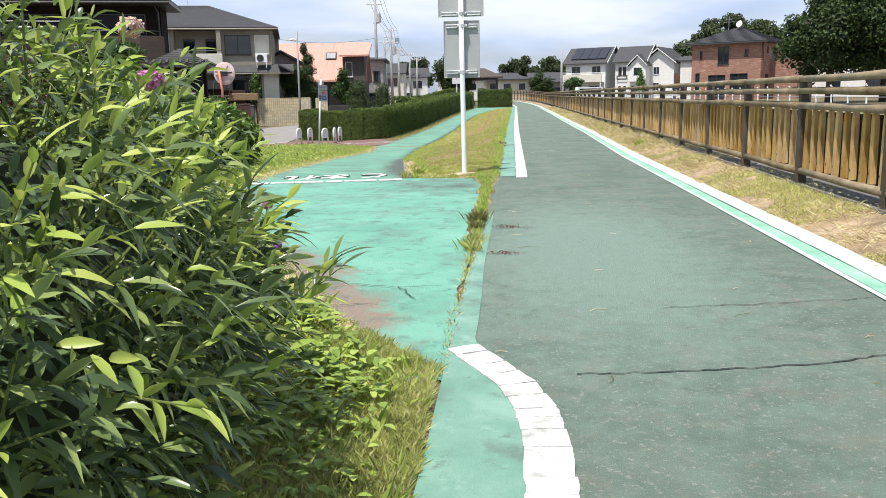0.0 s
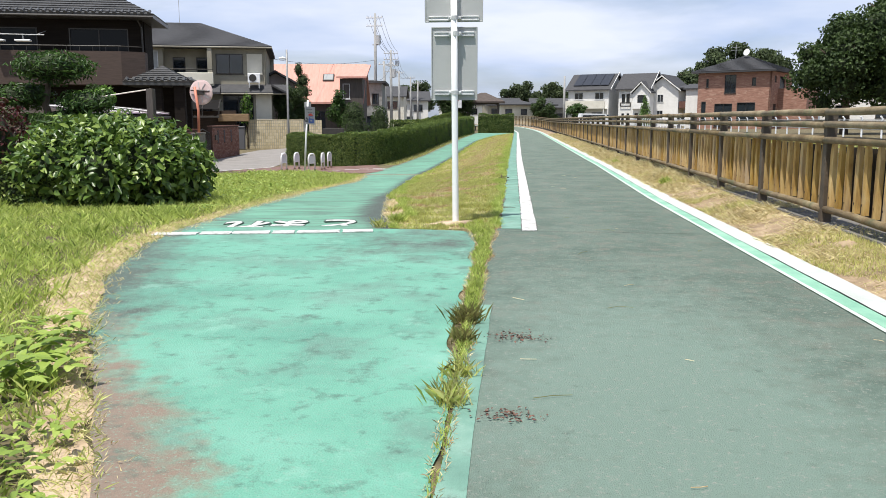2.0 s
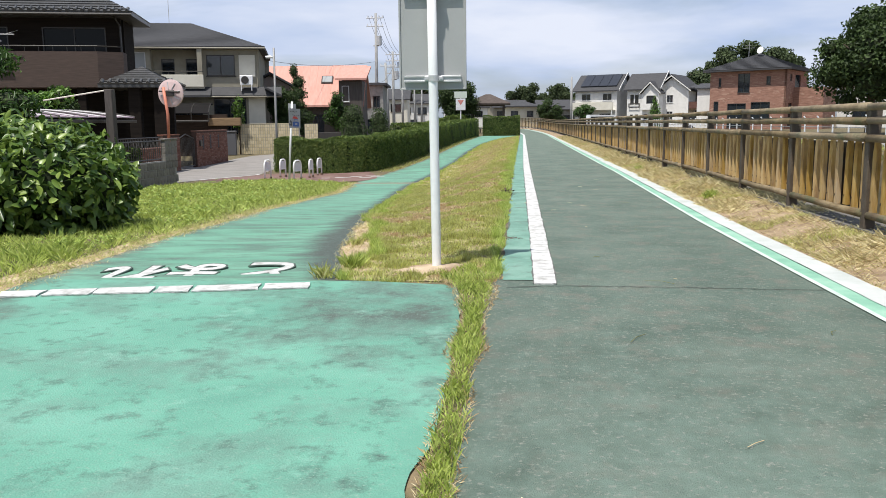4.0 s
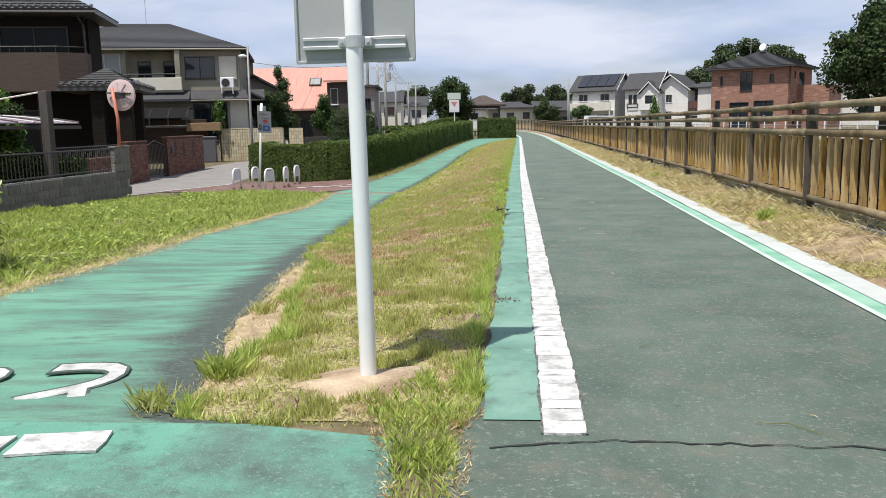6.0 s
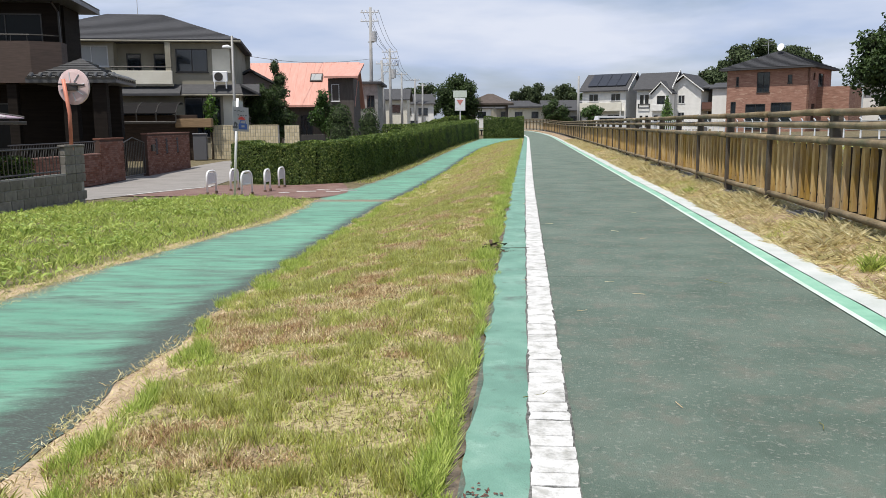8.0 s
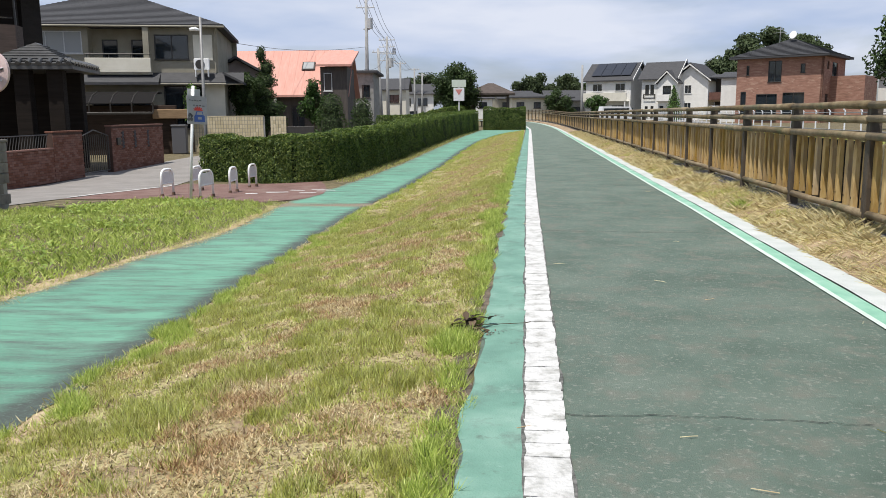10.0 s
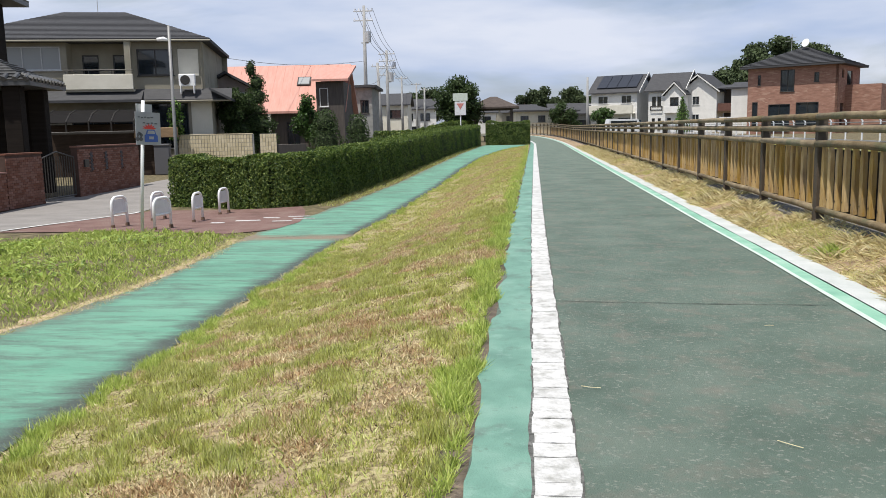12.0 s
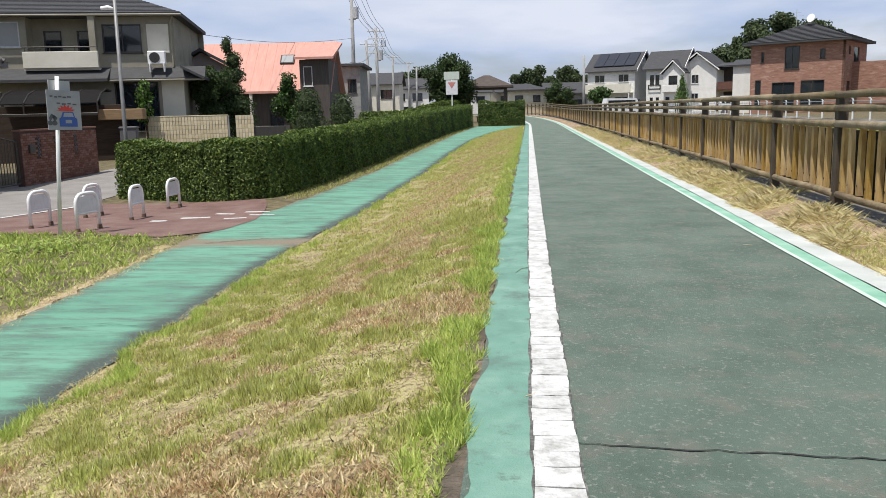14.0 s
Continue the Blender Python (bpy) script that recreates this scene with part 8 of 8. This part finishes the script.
curve = thing("curved_line", pose(-0.1, 2.5, 0), "cracked white line curving into the path seam", "road marking", kind="structure")
cl = [(-0.44, 3.34), (-0.30, 3.08), (-0.19, 2.86), (-0.125, 2.62), (-0.10, 2.38), (-0.095, 2.1), (-0.095, 1.5), (-0.095, 0.5), (-0.095, -3.0)]
cum = [0]
for a, c in zip(cl[:-1], cl[1:]):
    cum.append(cum[-1] + math.hypot(c[0] - a[0], c[1] - a[1]))
s = 0.05
while s < cum[-1] - 0.1:
    i = rp.randint(8)
    q = s + lens[i] / 2
    k = max(j for j in range(len(cum) - 1) if cum[j] <= q)
    f = (q - cum[k]) / (cum[k + 1] - cum[k])
    X0, Y0 = cl[k][0] * (1 - f) + cl[k + 1][0] * f, cl[k][1] * (1 - f) + cl[k + 1][1] * f
    a = math.degrees(math.atan2(cl[k + 1][1] - cl[k][1], cl[k + 1][0] - cl[k][0])) + 90
    part("paint_piece", var[i], M_WHITELINE, curve, m=pose(X0 + 0.1, Y0 - 2.5, 0.0125, 0, 0, a + rp.uniform(-3, 3)))
    s += lens[i] + rp.uniform(0.0, 0.008)

stop = thing("stop_line", pose(-2.6, 10.64, 0), "broken white stop line across the side path", "road marking", kind="structure")
svar = [piece_mesh(l, 0.18, 420 + i) for i, l in enumerate((0.30, 0.42, 0.22, 0.36))]
sl_ = (0.30, 0.42, 0.22, 0.36)
x = -1.64
k = 0
while x > -3.5:
    i = k % 4
    part("paint_piece", svar[i], M_WHITELINE, stop, m=pose(x - sl_[i] / 2 + 2.6, -0.13 + 0.2 * (x - sl_[i] / 2 + 1.64) + rp.uniform(-0.008, 0.008), 0.0125, 0, 0, 101 + rp.uniform(-1.5, 1.5)))
    x -= sl_[i] + rp.uniform(0.004, 0.02)
    k += 1

# the word painted for riders who come the other way
M_RIM = mat("dark grime on teal", [(0.04, 0.06, 0.05), (0.09, 0.13, 0.11)], 12, 0.95, 0.3, 60, world_space=True)
for ch, x, y in (("\u308c", -3.10, 10.98), ("\u307e", -2.65, 11.10), ("\u3068", -2.12, 11.20)):
    for grow, lift, material, name in ((0.026, 0.0150, M_RIM, "letter_rim"), (0.012, 0.0165, M_WHITELINE, "painted_letter")):
        fc = bpy.data.curves.new(name, "FONT")
        fc.body, fc.size, fc.extrude, fc.offset = ch, 0.46, 0.004, grow
        fc.align_x, fc.align_y, fc.resolution_u = "CENTER", "CENTER", 3
        tmp = bpy.data.objects.new(name, fc)
        scene.collection.objects.link(tmp)
        me = bpy.data.meshes.new_from_object(tmp.evaluated_get(bpy.context.evaluated_depsgraph_get()))
        bpy.data.objects.remove(tmp)
        me.materials.clear()
        me.materials.append(material)
        tagged(new(name, me), "white painted kana letter on teal asphalt" if grow < 0.02 else "dark grime round a painted letter", "road marking", "painted letters" if grow < 0.02 else "", "structure").matrix_world = \
            pose(x, y, float(land(x, y)) + lift, -1.5, 0, 184) @ Matrix.Diagonal((1.08, 1.5, 1.0, 1.0))

# ---- cracks and worn places ----
M_CRACK = mat("dirt in cracks", [(0.020, 0.022, 0.020), (0.04, 0.042, 0.038)], 20, 0.95, 0.2)
M_GRIME = mat("grey grit between paint", [(0.05, 0.052, 0.048), (0.11, 0.112, 0.105), (0.20, 0.20, 0.19)], 30, 0.95, 0.4, 80, world_space=True)


def crack(pts, w, seed, lift=0.0142, name="crack"):
    """A jagged hairline crack lying on the paving."""
    r = np.random.RandomState(seed)
    P = []
    for a, c in zip(pts[:-1], pts[1:]):
        L_ = math.hypot(c[0] - a[0], c[1] - a[1])
        m_ = max(2, int(L_ / 0.045))
        for i in range(m_):
            f = i / m_
            P.append((a[0] + (c[0] - a[0]) * f + r.randn() * 0.007, a[1] + (c[1] - a[1]) * f + r.randn() * 0.007))
    P.append(pts[-1])
    vs, fs = [], []
    for i, p in enumerate(P):
        q0, q1 = P[max(0, i - 1)], P[min(len(P) - 1, i + 1)]
        dx, dy = q1[0] - q0[0], q1[1] - q0[1]
        l_ = math.hypot(dx, dy) + 1e-6
        k = w * r.uniform(0.3, 1.0) / 2
        z_ = float(land(*p)) + lift
        vs += [(p[0] - dy / l_ * k, p[1] + dx / l_ * k, z_), (p[0] + dy / l_ * k, p[1] - dx / l_ * k, z_)]
    for i in range(len(P) - 1):
        fs.append((2 * i, 2 * i + 1, 2 * i + 3, 2 * i + 2))
    return tagged(new(name, Build().add(vs, fs).mesh(name, M_CRACK)), "thin dark crack across the asphalt", "crack", "cracks in the asphalt", "structure")


for i, (pts, w) in enumerate((([(0.05, 2.97), (0.5, 3.02), (1.0, 3.12), (1.6, 3.35)], 0.011), ([(0.55, 3.98), (1.0, 4.05), (1.7, 4.2)], 0.008), ([(-0.33, 10.50), (0.05, 10.57), (0.6, 10.55), (1.2, 10.52), (1.75, 10.5)], 0.014),
                              ([(-0.12, 21.22), (0.3, 21.18), (0.9, 21.13), (1.65, 21.1)], 0.014), ([(-1.45, 4.45), (-1.1, 4.5), (-0.85, 4.40), (-0.6, 4.45)], 0.008),
                              ([(-1.15, 4.0), (-0.9, 4.05)], 0.009), ([(-0.85, 4.42), (-0.72, 4.15)], 0.009), 
                              ([(0.0, 16.3), (0.6, 16.32), (1.1, 16.28)], 0.006), ([(-4.2, 24.6), (-3.6, 24.8), (-3.05, 24.75)], 0.012), ([(-4.9, 30.1), (-4.2, 30.6), (-3.5, 30.7)], 0.03), ([(-3.8, 16.5), (-3.2, 16.6)], 0.008))):
    crack(pts, w, 500 + i, 0.0165 if pts[0][0] > -0.4 else 0.019)

tagged(new("line_grime", ribbon("line_grime", np.arange(10.62, 44, 0.03), lambda y: -0.156 + bend(y), lambda y: 0.006 + bend(y), M_GRIME, 0.0186, 2, 0.006, 31)), "dark grit along the cracked white line", "grime", kind="structure")


def worn(name, ys_, l, r, material, label, seed, ragged):
    tagged(new(name, ribbon(name, ys_, l, r, material, 0.0062, 5, ragged, seed)), label, "worn surface", kind="structure")


worn("bare_soil", np.arange(10.95, 17, 0.04), lambda y: SIDE_R(y) - 0.03, lambda y: SIDE_R(y) + np.interp(y, [10.9, 11.5, 13.5, 14.5, 17], [0.10, 0.28, 0.22, 0.26, 0.06]), M_DIRT, "bare sandy soil along the side path", 604, 0.07)
worn("bare_soil", np.arange(3.4, 30, 0.05), lambda y: SIDE_L(y) - SOIL_W(y), lambda y: SIDE_L(y) + 0.02, M_DIRT, "bare sandy soil along the lawn edge", 605, 0.06)
worn("bare_soil", np.arange(11.2, 45, 0.05), lambda y: -0.47 + bend(y), lambda y: -0.36 + bend(y), M_GRIT, "bare gritty soil along the teal strip", 607, 0.03)

# ---- litter on the paths: dry stalks, leaf crumbs ----
M_CRUMB = leaf_mat("red-brown leaf crumbs", [(0.07, 0.035, 0.028), (0.13, 0.065, 0.05), (0.20, 0.11, 0.08)], 0.8, through_light=0.05)
rl = np.random.RandomState(77)
for i in range(46):
    y = rl.uniform(2.5, 26)
    x = rl.choice([rl.uniform(-0.38, -0.16), rl.uniform(0.1, 1.7), rl.uniform(0.1, 1.7)])
    a = rl.uniform(0, math.pi)
    l_ = rl.uniform(0.02, 0.10) if i % 6 else rl.uniform(0.14, 0.26)
    bnd = rl.uniform(-0.2, 0.2) * l_
    pts = [(0, 0, 0), (l_ * 0.5, bnd, 0.003), (l_, 0, 0)]
    lone("dry_stalk", Build().tube(pts, 0.0016, 4), M_STRAW if i % 3 else M_BROWNTUFT, "dry grass stalk lying on the asphalt", "stalk", "stalks on the path", m=pose(x, y, 0.019, 0, 0, math.degrees(a)))
for i, (x, y, s, n) in enumerate(((-0.22, 6.55, 0.07, 110), (-0.26, 5.42, 0.055, 80), (-0.36, 17.4, 0.05, 60), (-0.3, 12.75, 0.05, 40))):
    P = np.stack([x + rl.randn(n) * s, y + rl.randn(n) * s * 0.7, 0.017 + rl.uniform(0, 0.008, n)], 1)
    ob = new("leaf_litter", leaf_mesh("leaf_litter", P, np.tile([0, 0, 1.0], (n, 1)), 0.017, 0.010, M_CRUMB, 700 + i, spread=0.4, droop=0.1))
    tagged(ob, "brown leaf crumbs scattered on the asphalt", "litter", kind="stuff")

# the dead plant by the teal strip, with a thin twig lying over the strip
M_DEAD = leaf_mat("dead dark brown leaves", [(0.035, 0.024, 0.015), (0.075, 0.05, 0.03), (0.13, 0.09, 0.055)], 0.8, through_light=0.05)
rd = np.random.RandomState(88)
P = np.stack([-0.42 + rd.randn(26) * 0.035, 17.5 + rd.randn(26) * 0.05, 0.03 + rd.uniform(0, 0.05, 26)], 1)
A_ = rd.randn(26, 3) * np.array([1, 1, 0.35])
A_ /= np.linalg.norm(A_, axis=1, keepdims=True)
dead = thing("dead_plant", pose(0, 0, 0), "withered dark brown plant lying at the grass edge", "dead plant")
part("leaves", curved_leaves("leaves", P, A_, np.tile([0, 0, 1.0], (26, 1)), 0.10, 0.042, M_DEAD, 0.25, 89), M_DEAD, dead)
part("twig", Build().tube([(-0.40, 17.5, 0.04), (-0.30, 17.56, 0.03), (-0.15, 17.62, 0.024), (-0.12, 17.65, 0.023)], 0.0022, 4), M_DEAD, dead)
